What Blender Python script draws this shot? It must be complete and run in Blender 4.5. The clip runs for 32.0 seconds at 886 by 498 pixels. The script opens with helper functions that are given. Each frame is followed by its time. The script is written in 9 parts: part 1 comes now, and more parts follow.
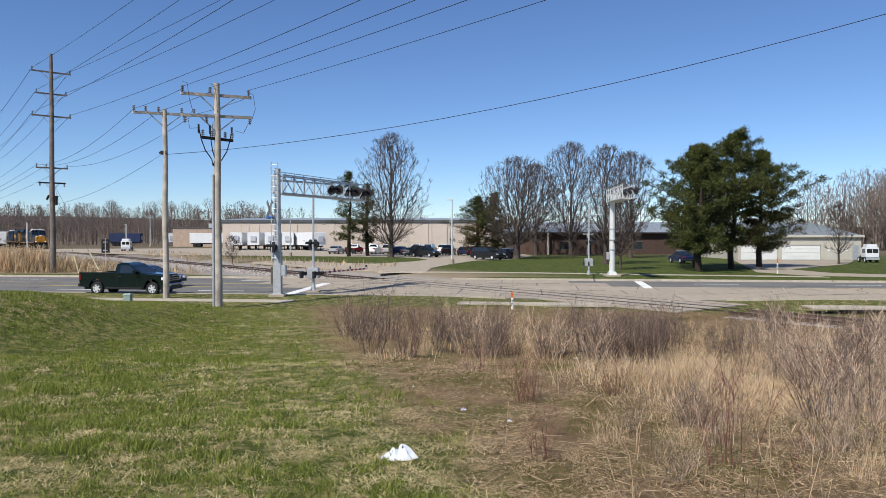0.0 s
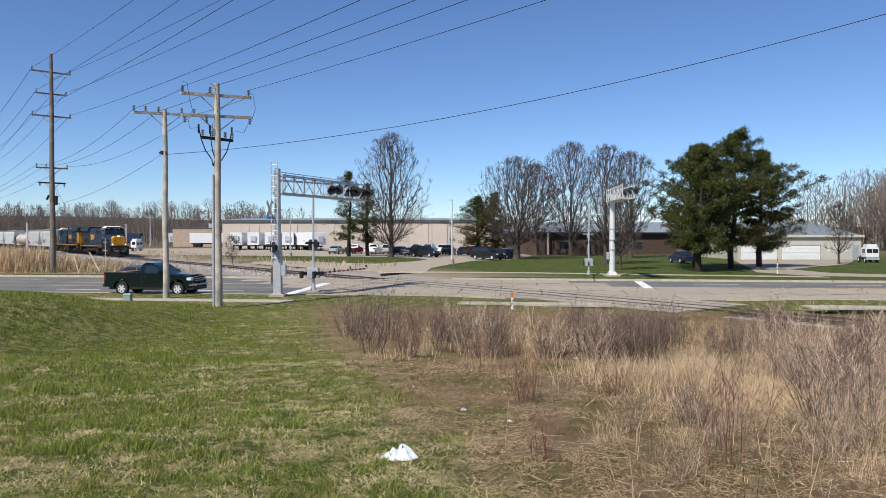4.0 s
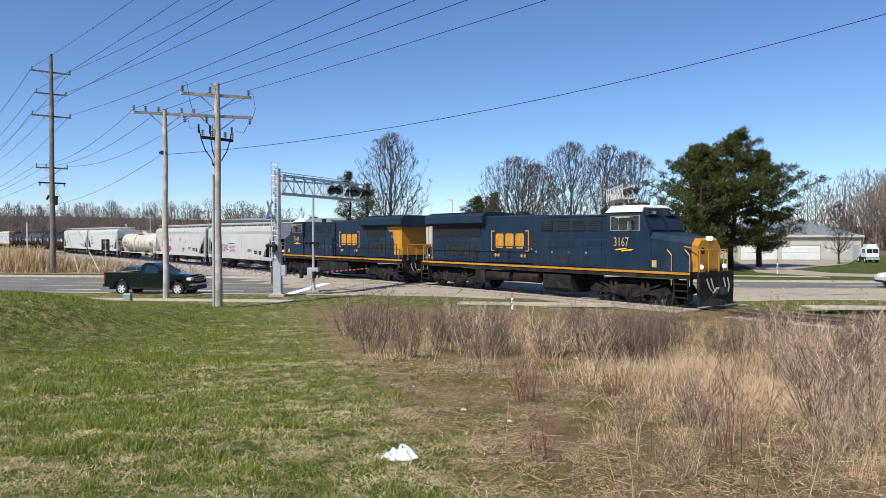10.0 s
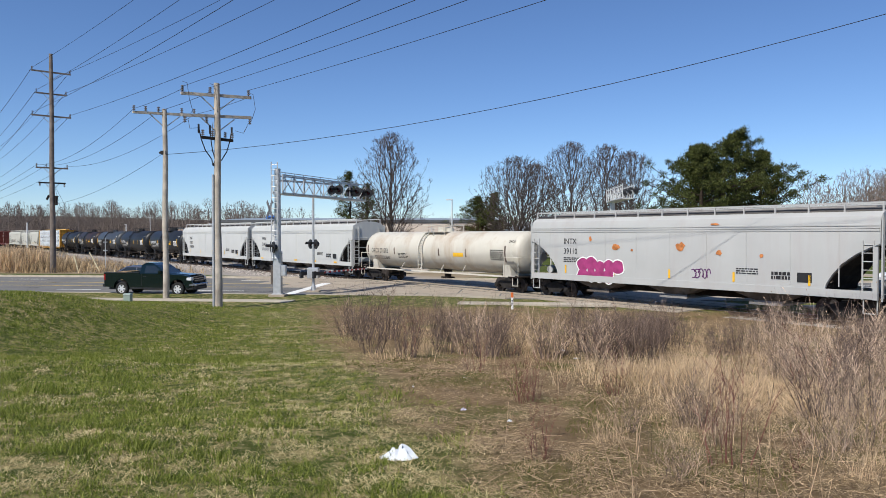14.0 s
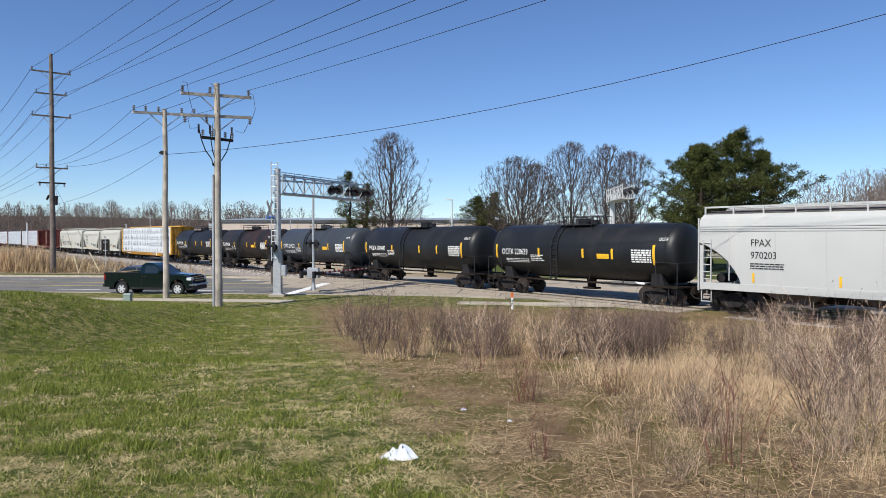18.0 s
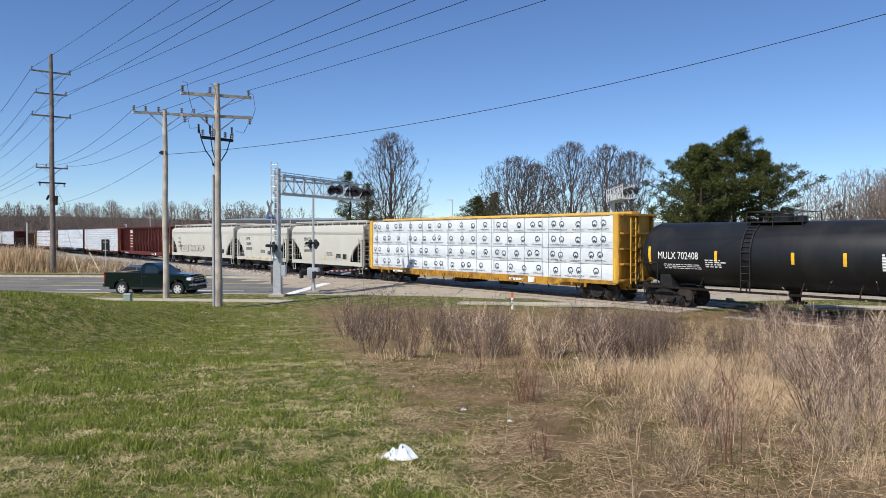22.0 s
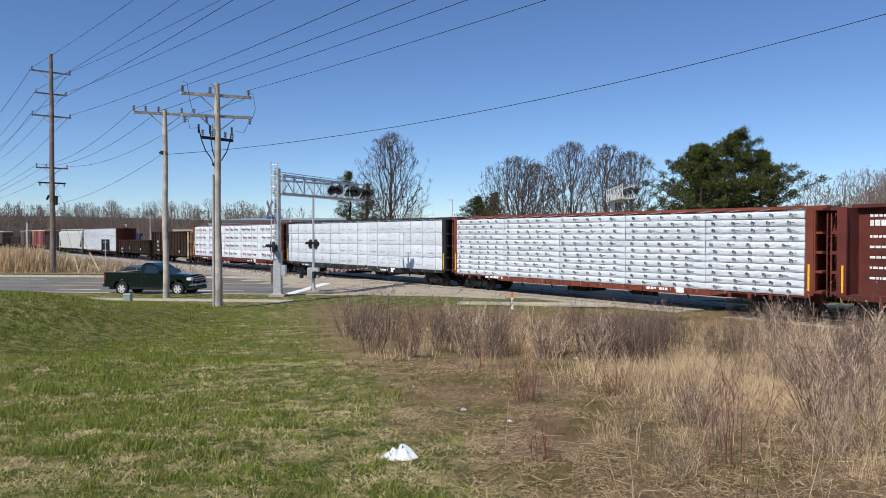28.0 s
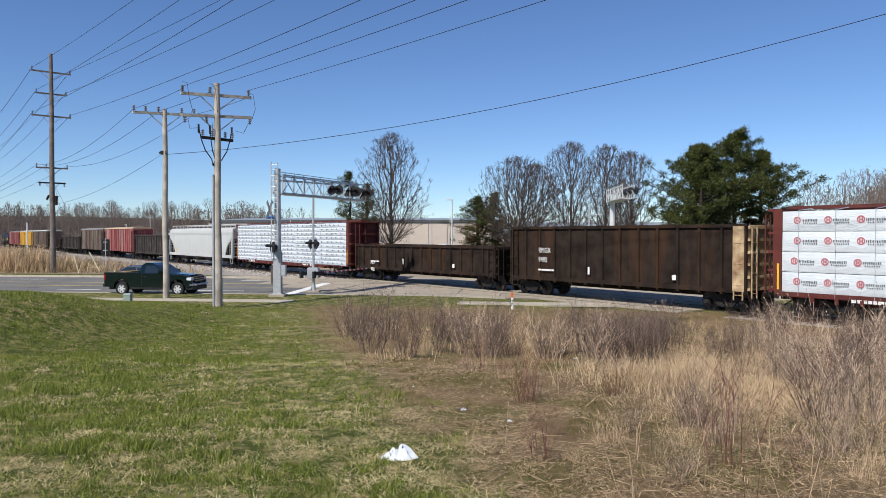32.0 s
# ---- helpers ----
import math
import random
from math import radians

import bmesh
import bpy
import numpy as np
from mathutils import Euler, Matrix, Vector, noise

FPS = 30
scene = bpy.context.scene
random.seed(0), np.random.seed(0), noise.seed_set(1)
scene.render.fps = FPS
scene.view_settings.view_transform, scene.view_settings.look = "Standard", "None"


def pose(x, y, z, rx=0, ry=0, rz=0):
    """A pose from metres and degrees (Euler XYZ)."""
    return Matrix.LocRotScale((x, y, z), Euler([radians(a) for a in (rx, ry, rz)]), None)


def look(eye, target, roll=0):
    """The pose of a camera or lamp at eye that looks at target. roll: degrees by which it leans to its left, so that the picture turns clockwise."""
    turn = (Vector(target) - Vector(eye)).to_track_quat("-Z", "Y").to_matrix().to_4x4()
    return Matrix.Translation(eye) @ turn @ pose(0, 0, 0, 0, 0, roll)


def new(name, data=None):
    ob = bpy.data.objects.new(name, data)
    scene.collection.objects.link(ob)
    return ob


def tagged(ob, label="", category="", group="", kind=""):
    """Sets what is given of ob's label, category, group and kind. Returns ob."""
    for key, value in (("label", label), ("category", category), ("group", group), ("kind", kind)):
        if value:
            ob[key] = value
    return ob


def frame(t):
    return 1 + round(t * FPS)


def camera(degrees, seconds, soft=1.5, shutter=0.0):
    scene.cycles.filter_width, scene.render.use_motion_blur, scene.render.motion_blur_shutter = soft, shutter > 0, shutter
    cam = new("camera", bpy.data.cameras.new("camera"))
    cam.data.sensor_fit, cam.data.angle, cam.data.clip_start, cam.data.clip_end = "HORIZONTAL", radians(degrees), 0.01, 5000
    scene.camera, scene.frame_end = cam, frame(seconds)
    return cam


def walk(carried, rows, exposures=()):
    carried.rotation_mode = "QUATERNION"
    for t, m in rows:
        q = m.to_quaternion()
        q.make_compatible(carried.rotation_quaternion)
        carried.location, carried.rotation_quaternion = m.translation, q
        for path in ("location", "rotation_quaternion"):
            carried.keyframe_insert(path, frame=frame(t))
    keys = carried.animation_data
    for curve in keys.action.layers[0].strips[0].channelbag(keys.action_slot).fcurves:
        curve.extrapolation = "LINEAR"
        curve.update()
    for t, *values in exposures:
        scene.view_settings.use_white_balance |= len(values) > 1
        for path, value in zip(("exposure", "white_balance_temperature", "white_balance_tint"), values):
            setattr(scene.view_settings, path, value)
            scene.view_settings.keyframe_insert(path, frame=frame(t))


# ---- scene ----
cam = camera(63, 32.0, soft=0.6)
STAND = pose(0, 0, 3.5, 88.91, 0, 0)
walk(cam, [(0, STAND), (32, STAND)], [(t, 0.22 + e, 5750, 9) for t, e in ((0, 0.08), (6, 0.10), (9, 0.14), (10.5, 0.25), (12, 0.22), (12.8, 0.1), (14, 0.06), (17, 0.08), (18, 0.12), (20, 0.22), (21.5, 0.15), (23, -0.05), (24, -0.08), (28, -0.02), (30, -0.02), (32, 0.05))])

# ---- daylight: clear spring sky, sun behind the camera's left shoulder ----
SUN_DIR = Vector((-0.60, -0.78, 0)).normalized() * math.cos(radians(47)) + Vector((0, 0, math.sin(radians(47))))
world = bpy.data.worlds.new("sky")
scene.world = world
world.use_nodes = True
wn = world.node_tree.nodes
sky = wn.new("ShaderNodeTexSky")
sky.sky_type, sky.sun_disc = "NISHITA", False
sky.sun_elevation = radians(47)
sky.sun_rotation = math.atan2(SUN_DIR.x, SUN_DIR.y)
sky.altitude = 200
sky.air_density, sky.dust_density, sky.ozone_density = 0.85, 0.0, 4.0
deep = wn.new("ShaderNodeHueSaturation")
deep.inputs["Hue"].default_value, deep.inputs["Saturation"].default_value = 0.505, 1.03
world.node_tree.links.new(sky.outputs[0], deep.inputs["Color"])
world.node_tree.links.new(deep.outputs[0], wn["Background"].inputs[0])
wn["Background"].inputs[1].default_value = 0.090
sun_data = bpy.data.lights.new("sun", "SUN")
sun_data.energy, sun_data.angle, sun_data.color = 5.0, radians(0.53), (1.0, 0.88, 0.71)
sun = new("sun", sun_data)
sun.matrix_world = look(SUN_DIR * 100, (0, 0, 0))


# ---- materials ----
def mat(name, base, rough=0.7, metal=0.0, var=0.25, scale=3.0, dirt=None, dirt_amt=0.0, dirt_scale=0.6, bump=0.15,
        bump_scale=40.0, island=0.0, objrand=0.0, space="Object", streak=False, spec=0.28):
    m = bpy.data.materials.new(name)
    m.use_nodes = True
    nt = m.node_tree
    n, l = nt.nodes, nt.links
    bs = n["Principled BSDF"]
    bs.inputs["Roughness"].default_value = rough
    bs.inputs["Metallic"].default_value = metal
    bs.inputs["Specular IOR Level"].default_value = spec
    co = n.new("ShaderNodeTexCoord").outputs[space] if space != "Position" else n.new("ShaderNodeNewGeometry").outputs["Position"]
    nz = n.new("ShaderNodeTexNoise")
    nz.inputs["Scale"].default_value, nz.inputs["Detail"].default_value = scale, 6
    l.new(co, nz.inputs["Vector"])
    ramp = n.new("ShaderNodeMapRange")
    ramp.inputs[1].default_value, ramp.inputs[2].default_value = 0.3, 0.7
    ramp.inputs[3].default_value, ramp.inputs[4].default_value = 1 - var, 1 + var
    l.new(nz.outputs[0], ramp.inputs[0])
    mul = n.new("ShaderNodeVectorMath")
    mul.operation = "SCALE"
    mul.inputs[0].default_value = base[:3]
    l.new(ramp.outputs[0], mul.inputs["Scale"])
    col = mul.outputs[0]
    for amt, socket in ((island, "Random Per Island"), (objrand, "Random")):
        if amt:
            src = n.new("ShaderNodeNewGeometry" if socket.endswith("Island") else "ShaderNodeObjectInfo").outputs[socket]
            mr = n.new("ShaderNodeMapRange")
            mr.inputs[3].default_value, mr.inputs[4].default_value = 1 - amt, 1 + amt
            l.new(src, mr.inputs[0])
            mu = n.new("ShaderNodeVectorMath")
            mu.operation = "SCALE"
            l.new(col, mu.inputs[0])
            l.new(mr.outputs[0], mu.inputs["Scale"])
            col = mu.outputs[0]
    if dirt:
        dz = n.new("ShaderNodeTexNoise")
        dz.inputs["Scale"].default_value, dz.inputs["Detail"].default_value = dirt_scale, 8
        dz.inputs["Roughness"].default_value = 0.65
        if streak:
            mp = n.new("ShaderNodeMapping")
            mp.inputs["Scale"].default_value = (1.0, 1.0, 0.12)
            l.new(co, mp.inputs[0])
            l.new(mp.outputs[0], dz.inputs["Vector"])
        else:
            l.new(co, dz.inputs["Vector"])
        dr = n.new("ShaderNodeMapRange")
        dr.inputs[1].default_value, dr.inputs[2].default_value = 0.62 - 0.3 * dirt_amt, 0.85 - 0.2 * dirt_amt
        l.new(dz.outputs[0], dr.inputs[0])
        mx = n.new("ShaderNodeMix")
        mx.data_type = "RGBA"
        l.new(dr.outputs[0], mx.inputs[0])
        l.new(col, mx.inputs[6])
        mx.inputs[7].default_value = (*dirt[:3], 1)
        col = mx.outputs[2]
    l.new(col, bs.inputs["Base Color"])
    if bump:
        bz = n.new("ShaderNodeTexNoise")
        bz.inputs["Scale"].default_value, bz.inputs["Detail"].default_value = bump_scale, 4
        l.new(co, bz.inputs["Vector"])
        b = n.new("ShaderNodeBump")
        b.inputs["Strength"].default_value, b.inputs["Distance"].default_value = bump, 0.03
        l.new(bz.outputs[0], b.inputs["Height"])
        l.new(b.outputs[0], bs.inputs["Normal"])
    return m


def blades(name, cols, trans=0.25):
    """Thin plant matter: each island takes a colour of its own from the ramp."""
    m = bpy.data.materials.new(name)
    m.use_nodes = True
    n, l = m.node_tree.nodes, m.node_tree.links
    bs = n["Principled BSDF"]
    bs.inputs["Roughness"].default_value = 0.75
    bs.inputs["Specular IOR Level"].default_value = 0.2
    g = n.new("ShaderNodeNewGeometry")
    r = n.new("ShaderNodeValToRGB")
    r.color_ramp.elements[0].color = (*cols[0], 1)
    r.color_ramp.elements[1].color = (*cols[-1], 1)
    for i, c in enumerate(cols[1:-1], 1):
        e = r.color_ramp.elements.new(i / (len(cols) - 1))
        e.color = (*c, 1)
    l.new(g.outputs["Random Per Island"], r.inputs[0])
    l.new(r.outputs[0], bs.inputs["Base Color"])
    if trans:
        t = n.new("ShaderNodeBsdfTranslucent")
        l.new(r.outputs[0], t.inputs[0])
        mix = n.new("ShaderNodeMixShader")
        mix.inputs[0].default_value = trans
        l.new(bs.outputs[0], mix.inputs[1])
        l.new(t.outputs[0], mix.inputs[2])
        l.new(mix.outputs[0], n["Material Output"].inputs[0])
    return m


ASPHALT = mat("asphalt", (0.150, 0.146, 0.138), 0.9, var=0.1, scale=0.4, dirt=(0.095, 0.093, 0.09), dirt_amt=0.35, dirt_scale=0.35, bump=0.3, bump_scale=60, space="Position")
CONCRETE = mat("concrete", (0.335, 0.285, 0.22), 0.85, var=0.1, scale=1.5, dirt=(0.27, 0.24, 0.2), dirt_amt=0.35, dirt_scale=0.5, bump=0.2, space="Position", objrand=0.06)
KERB = mat("kerb_concrete", (0.39, 0.345, 0.275), 0.85, var=0.15, scale=2, dirt=(0.25, 0.22, 0.18), dirt_amt=0.3, space="Position")
TAR = mat("tar", (0.03, 0.03, 0.03), 0.7, var=0.3)
BALLAST = mat("ballast", (0.30, 0.27, 0.24), 0.95, var=0.35, scale=6, dirt=(0.13, 0.11, 0.10), dirt_amt=0.5, dirt_scale=1.2, bump=1.0, bump_scale=14, space="Position")
STONE = mat("crushed_stone", (0.33, 0.30, 0.27), 0.95, var=0.2, island=0.5)
TIE = mat("tie_wood", (0.09, 0.07, 0.055), 0.95, var=0.4, scale=4, objrand=0.3)
RAIL = mat("rail_steel", (0.10, 0.07, 0.05), 0.6, 0.4, var=0.3)
RAILTOP = mat("rail_head", (0.35, 0.35, 0.35), 0.3, 1.0, var=0.1)
WHITE_PAINT = mat("road_paint", (0.75, 0.75, 0.72), 0.7, var=0.15, scale=4, dirt=(0.3, 0.3, 0.29), dirt_amt=0.4, dirt_scale=2.0)
YELLOW_PAINT = mat("yellow_road_paint", (0.6, 0.42, 0.08), 0.7, var=0.15, scale=4, dirt=(0.3, 0.28, 0.2), dirt_amt=0.5, dirt_scale=2.0)
GALV = mat("galvanised_steel", (0.46, 0.47, 0.48), 0.5, 0.5, var=0.12, scale=5)
GALV_WHITE = mat("pale_galvanised_steel", (0.62, 0.62, 0.60), 0.5, 0.2, var=0.1, scale=4)
BLACK = mat("black_paint", (0.02, 0.02, 0.022), 0.5, var=0.3)
POLEWOOD = mat("weathered_pole_wood", (0.42, 0.37, 0.31), 0.9, var=0.3, scale=2.0, dirt=(0.20, 0.17, 0.14), dirt_amt=0.4, dirt_scale=2.5, bump=0.6, bump_scale=20, streak=True)
WIRE = mat("cable", (0.03, 0.03, 0.035), 0.6, var=0.1, bump=0)
CERAMIC = mat("insulator_glaze", (0.10, 0.09, 0.09), 0.25, var=0.2)
BARK = mat("bark", (0.075, 0.058, 0.048), 0.95, var=0.35, scale=5, bump=0.8, bump_scale=25)
BARK_PINE = mat("pine_bark", (0.035, 0.025, 0.018), 0.95, var=0.35, scale=5, bump=0.8, bump_scale=25)
TWIG = mat("twigs", (0.078, 0.061, 0.052), 0.9, var=0.2, island=0.3, bump=0)
NEEDLE = blades("needles", [(0.011, 0.015, 0.004), (0.032, 0.040, 0.009), (0.066, 0.078, 0.016), (0.105, 0.115, 0.028), (0.019, 0.026, 0.006)], 0.0)


class Mb:
    """Collects the faces of one mesh."""

    def __init__(self):
        self.v, self.f, self.mi, self.cur = [], [], [], 0

    def add(self, verts, faces):
        b = len(self.v)
        self.v.extend(tuple(p) for p in verts)
        self.f.extend(tuple(b + i for i in q) for q in faces)
        self.mi.extend([self.cur] * len(faces))
        return self

    def box(self, x0, x1, y0, y1, z0, z1, c=0.0):
        """A box with its long edges chamfered by c."""
        if c:
            s = [(-1, -1), (1, -1), (1, 1), (-1, 1)]
            rings = []
            for z, k in ((z0, 1), (z0 + c, 0), (z1 - c, 0), (z1, 1)):
                ring = []
                for sx, sy in s:
                    X, Y = (x1 if sx > 0 else x0), (y1 if sy > 0 else y0)
                    a, b2 = (X - sx * c * (1 + k), Y - sy * c * k), (X - sx * c * k, Y - sy * c * (1 + k))
                    ring += [(*a, z), (*b2, z)] if sx * sy < 0 else [(*b2, z), (*a, z)]
                rings.append(ring)
            vs = [p for r in rings for p in r]
            fs = [tuple(range(7, -1, -1)), tuple(range(24, 32))]
            for r in range(3):
                for i in range(8):
                    j = (i + 1) % 8
                    fs.append((r * 8 + i, r * 8 + j, r * 8 + 8 + j, r * 8 + 8 + i))
            return self.add(vs, fs)
        return self.add([(x0, y0, z0), (x1, y0, z0), (x1, y1, z0), (x0, y1, z0), (x0, y0, z1), (x1, y0, z1), (x1, y1, z1), (x0, y1, z1)],
                        [(3, 2, 1, 0), (4, 5, 6, 7), (0, 1, 5, 4), (1, 2, 6, 5), (2, 3, 7, 6), (3, 0, 4, 7)])

    def cyl(self, p, q, r, r2=None, n=10, caps=True):
        p, q = Vector(p), Vector(q)
        r2 = r if r2 is None else r2
        d = (q - p)
        if d.length < 1e-6:
            return self
        d.normalize()
        a = d.orthogonal().normalized()
        b = d.cross(a)
        vs = []
        for c, rr in ((p, r), (q, r2)):
            for i in range(n):
                t = 2 * math.pi * i / n
                vs.append(c + (a * math.cos(t) + b * math.sin(t)) * rr)
        fs = [(i, (i + 1) % n, n + (i + 1) % n, n + i) for i in range(n)]
        if caps:
            fs += [tuple(range(n - 1, -1, -1)), tuple(range(n, 2 * n))]
        return self.add(vs, fs)

    def tube(self, pts, r, n=6):
        for a, b in zip(pts, pts[1:]):
            self.cyl(a, b, r, r, n)
        return self

    def bar(self, p, q, w, h=None):
        """A square bar from p to q."""
        p, q = Vector(p), Vector(q)
        h = w if h is None else h
        d = (q - p).normalized()
        up = Vector((0, 0, 1)) if abs(d.z) < 0.95 else Vector((1, 0, 0))
        a = d.cross(up).normalized() * w / 2
        b = a.cross(d).normalized() * h / 2
        vs = [c + s * a + t * b for c in (p, q) for s, t in ((-1, -1), (1, -1), (1, 1), (-1, 1))]
        return self.add(vs, [(3, 2, 1, 0), (4, 5, 6, 7), (0, 1, 5, 4), (1, 2, 6, 5), (2, 3, 7, 6), (3, 0, 4, 7)])

    def prism(self, prof, axis, a, b):
        """The 2D outline prof, pushed along an axis from a to b."""
        def at(u, w, k):
            return {"x": (k, u, w), "y": (u, k, w), "z": (u, w, k)}[axis]
        n = len(prof)
        vs = [at(u, w, a) for u, w in prof] + [at(u, w, b) for u, w in prof]
        fs = [(i, (i + 1) % n, n + (i + 1) % n, n + i) for i in range(n)] + [tuple(range(n - 1, -1, -1)), tuple(range(n, 2 * n))]
        return self.add(vs, fs)

    def loft(self, sections, closed=True, caps=True):
        """Skins a row of equal-length point rings."""
        n = len(sections[0])
        vs = [p for s in sections for p in s]
        fs = []
        for k in range(len(sections) - 1):
            for i in range(n if closed else n - 1):
                j = (i + 1) % n
                fs.append((k * n + i, k * n + j, k * n + n + j, k * n + n + i))
        if caps:
            m = (len(sections) - 1) * n
            fs += [tuple(range(n - 1, -1, -1)), tuple(m + i for i in range(n))]
        return self.add(vs, fs)

    def ball(self, c, r, n=8, m=5, sx=1, sy=1, sz=1):
        rings = []
        for k in range(m + 1):
            ph = math.pi * k / m
            rr = max(math.sin(ph), 0.02)
            rings.append([(c[0] + sx * r * rr * math.cos(2 * math.pi * i / n), c[1] + sy * r * rr * math.sin(2 * math.pi * i / n), c[2] - sz * r * math.cos(ph)) for i in range(n)])
        return self.loft(rings)

    def mesh(self, name, mats, smooth=False):
        me = bpy.data.meshes.new(name)
        me.from_pydata(self.v, [], self.f)
        for m in mats:
            me.materials.append(m)
        if len(mats) > 1:
            me.polygons.foreach_set("material_index", self.mi)
        if smooth:
            me.polygons.foreach_set("use_smooth", [True] * len(me.polygons))
            me.set_sharp_from_angle(angle=radians(35))
        me.update()
        return me


def fix_normals(me):
    bm = bmesh.new()
    bm.from_mesh(me)
    bmesh.ops.recalc_face_normals(bm, faces=bm.faces)
    bm.to_mesh(me)
    bm.free()
    return me


def part(name, mb, material, parent, label="", smooth=False):
    me = mb.mesh(name, material if isinstance(material, (list, tuple)) else [material], smooth)
    if len(me.polygons) < 3000:
        fix_normals(me)
    ob = new(name, me)
    ob.parent = parent
    if label:
        ob["label"] = label
    return ob


def pieces(name, mb, material, parent, label=""):
    """Every separate shape of mb becomes a part of its own."""
    root = list(range(len(mb.v)))

    def find(i):
        while root[i] != i:
            root[i] = root[root[i]]
            i = root[i]
        return i
    for f in mb.f:
        for i in f[1:]:
            root[find(i)] = find(f[0])
    sets = {}
    for f in mb.f:
        sets.setdefault(find(f[0]), []).append(f)
    for fs in sets.values():
        idx = {i: k for k, i in enumerate(sorted({i for f in fs for i in f}))}
        part(name, Mb().add([mb.v[i] for i in idx], [tuple(idx[i] for i in f) for f in fs]), material, parent, label)


def thing(name, m, label, category, group="", kind=""):
    ob = new(name)
    ob.empty_display_size = 0.2
    ob.matrix_basis = m
    return tagged(ob, label, category, group, kind)


def solid(name, mb, material, label="", category="", group="", kind="", smooth=False, m=None):
    """A thing or a piece of the setting that is one mesh."""
    ob = part(name, mb, material, None, smooth=smooth)
    if m is not None:
        ob.matrix_basis = m
    return tagged(ob, label, category, group, kind)


def piece(name, me, parent, m):
    """One more object on a shared mesh."""
    ob = new(name, me)
    ob.parent = parent
    ob.matrix_basis = m
    return ob


def smooth01(a, b, x):
    t = min(max((x - a) / (b - a), 0.0), 1.0)
    return t * t * (3 - 2 * t)


def lerp_table(tab, x):
    if x <= tab[0][0]:
        return tab[0][1]
    for (a, u), (b, w) in zip(tab, tab[1:]):
        if x <= b:
            k = (x - a) / (b - a)
            return u + (w - u) * (k * k * (3 - 2 * k) * 0.5 + k * 0.5)
    return tab[-1][1]

# ---- plan: the road runs along x with a slight turn, the track crosses it aslant ----
SLOPE = -0.115
NEAR_EDGE, FAR_EDGE = 40.5, 57.2
TRACK0, TRACK_AWAY = Vector((0, 51.27, 0)), Vector((-0.6181, 0.7861, 0))
TRACK_SIDE = Vector((0.7861, 0.6181, 0))
S_NEAR, S_FAR = -22.0, 10.5     # the paved crossing reaches past both road edges


def road_v(x, y):
    """How far across the road a point lies: 40.5 at the near edge, 57.2 at the far one."""
    return y - SLOPE * x


def track_off(x, y):
    return (Vector((x, y, 0)) - TRACK0).dot(TRACK_SIDE)


MID_FALL = [(-30, 2.1), (0, 1.9), (5, 1.75), (10, 1.36), (18, 0.66), (26, 0.2), (33, 0.06), (36, 0.1)]
HILL_FALL = [(-30, 2.1), (0, 1.95), (12, 1.98), (19, 1.9), (28, 0.75), (34, 0.12), (36, 0.1)]


def gz(x, y):
    v = road_v(x, y)
    if NEAR_EDGE - 0.2 < v < FAR_EDGE + 0.2:
        return -0.2
    if v >= FAR_EDGE:
        z = 0.12
    else:
        w = smooth01(-7.8, -12.7, x)
        z = lerp_table(MID_FALL, v) * (1 - w) + lerp_table(HILL_FALL, v) * w
        z -= 0.22 * smooth01(3, 9, x) * smooth01(30, 14, v)
        z += 0.05 * noise.noise(Vector((x * 0.5, y * 0.5, 0))) * smooth01(36, 26, v) + 0.025 * noise.noise(Vector((x * 1.7, y * 1.7, 3))) * smooth01(36, 26, v)
    o = abs(track_off(x, y))
    if o < 8:
        s = (Vector((x, y, 0)) - TRACK0).dot(TRACK_AWAY)
        low = -0.42 if v > 50 else -0.03 if s > S_NEAR - 0.4 else -0.19
        z = min(z, low + (0.1 - low) * smooth01(3.5, 8, o)) if y > 15 else z
    return z


def ground_rows():
    r = [-300, -100, -40, -20, -10]
    r += [i * 0.35 for i in range(-16, 116)]
    r += [40.3, 40.45, 41.5, 45, 50, 56, 57.25, 57.4, 58, 59, 60, 62, 64, 66, 68, 70, 74, 78, 84, 90, 100, 115, 130, 150, 180, 220, 280, 350, 450, 700, 1200, 2500, 4500]
    return [v for v in sorted(r) if v < 40.2 or v >= 40.3]


def make_ground():
    xs = [-4000, -1500, -600, -300, -200, -150, -120, -100, -85, -75] + [-70 + i * 0.7 for i in range(200)] + [72, 80, 90, 110, 140, 200, 300, 600, 1500, 4000]
    vs = ground_rows()
    mb = Mb()
    pts = [(x, v + SLOPE * x, gz(x, v + SLOPE * x)) for v in vs for x in xs]
    n = len(xs)
    mb.add(pts, [(j * n + i, j * n + i + 1, j * n + n + i + 1, j * n + n + i) for j in range(len(vs) - 1) for i in range(n - 1)])
    ob = solid("ground", mb, GRASS_GROUND, "mown spring grass and dead brush over brown soil", "ground", kind="structure", smooth=True)
    return ob


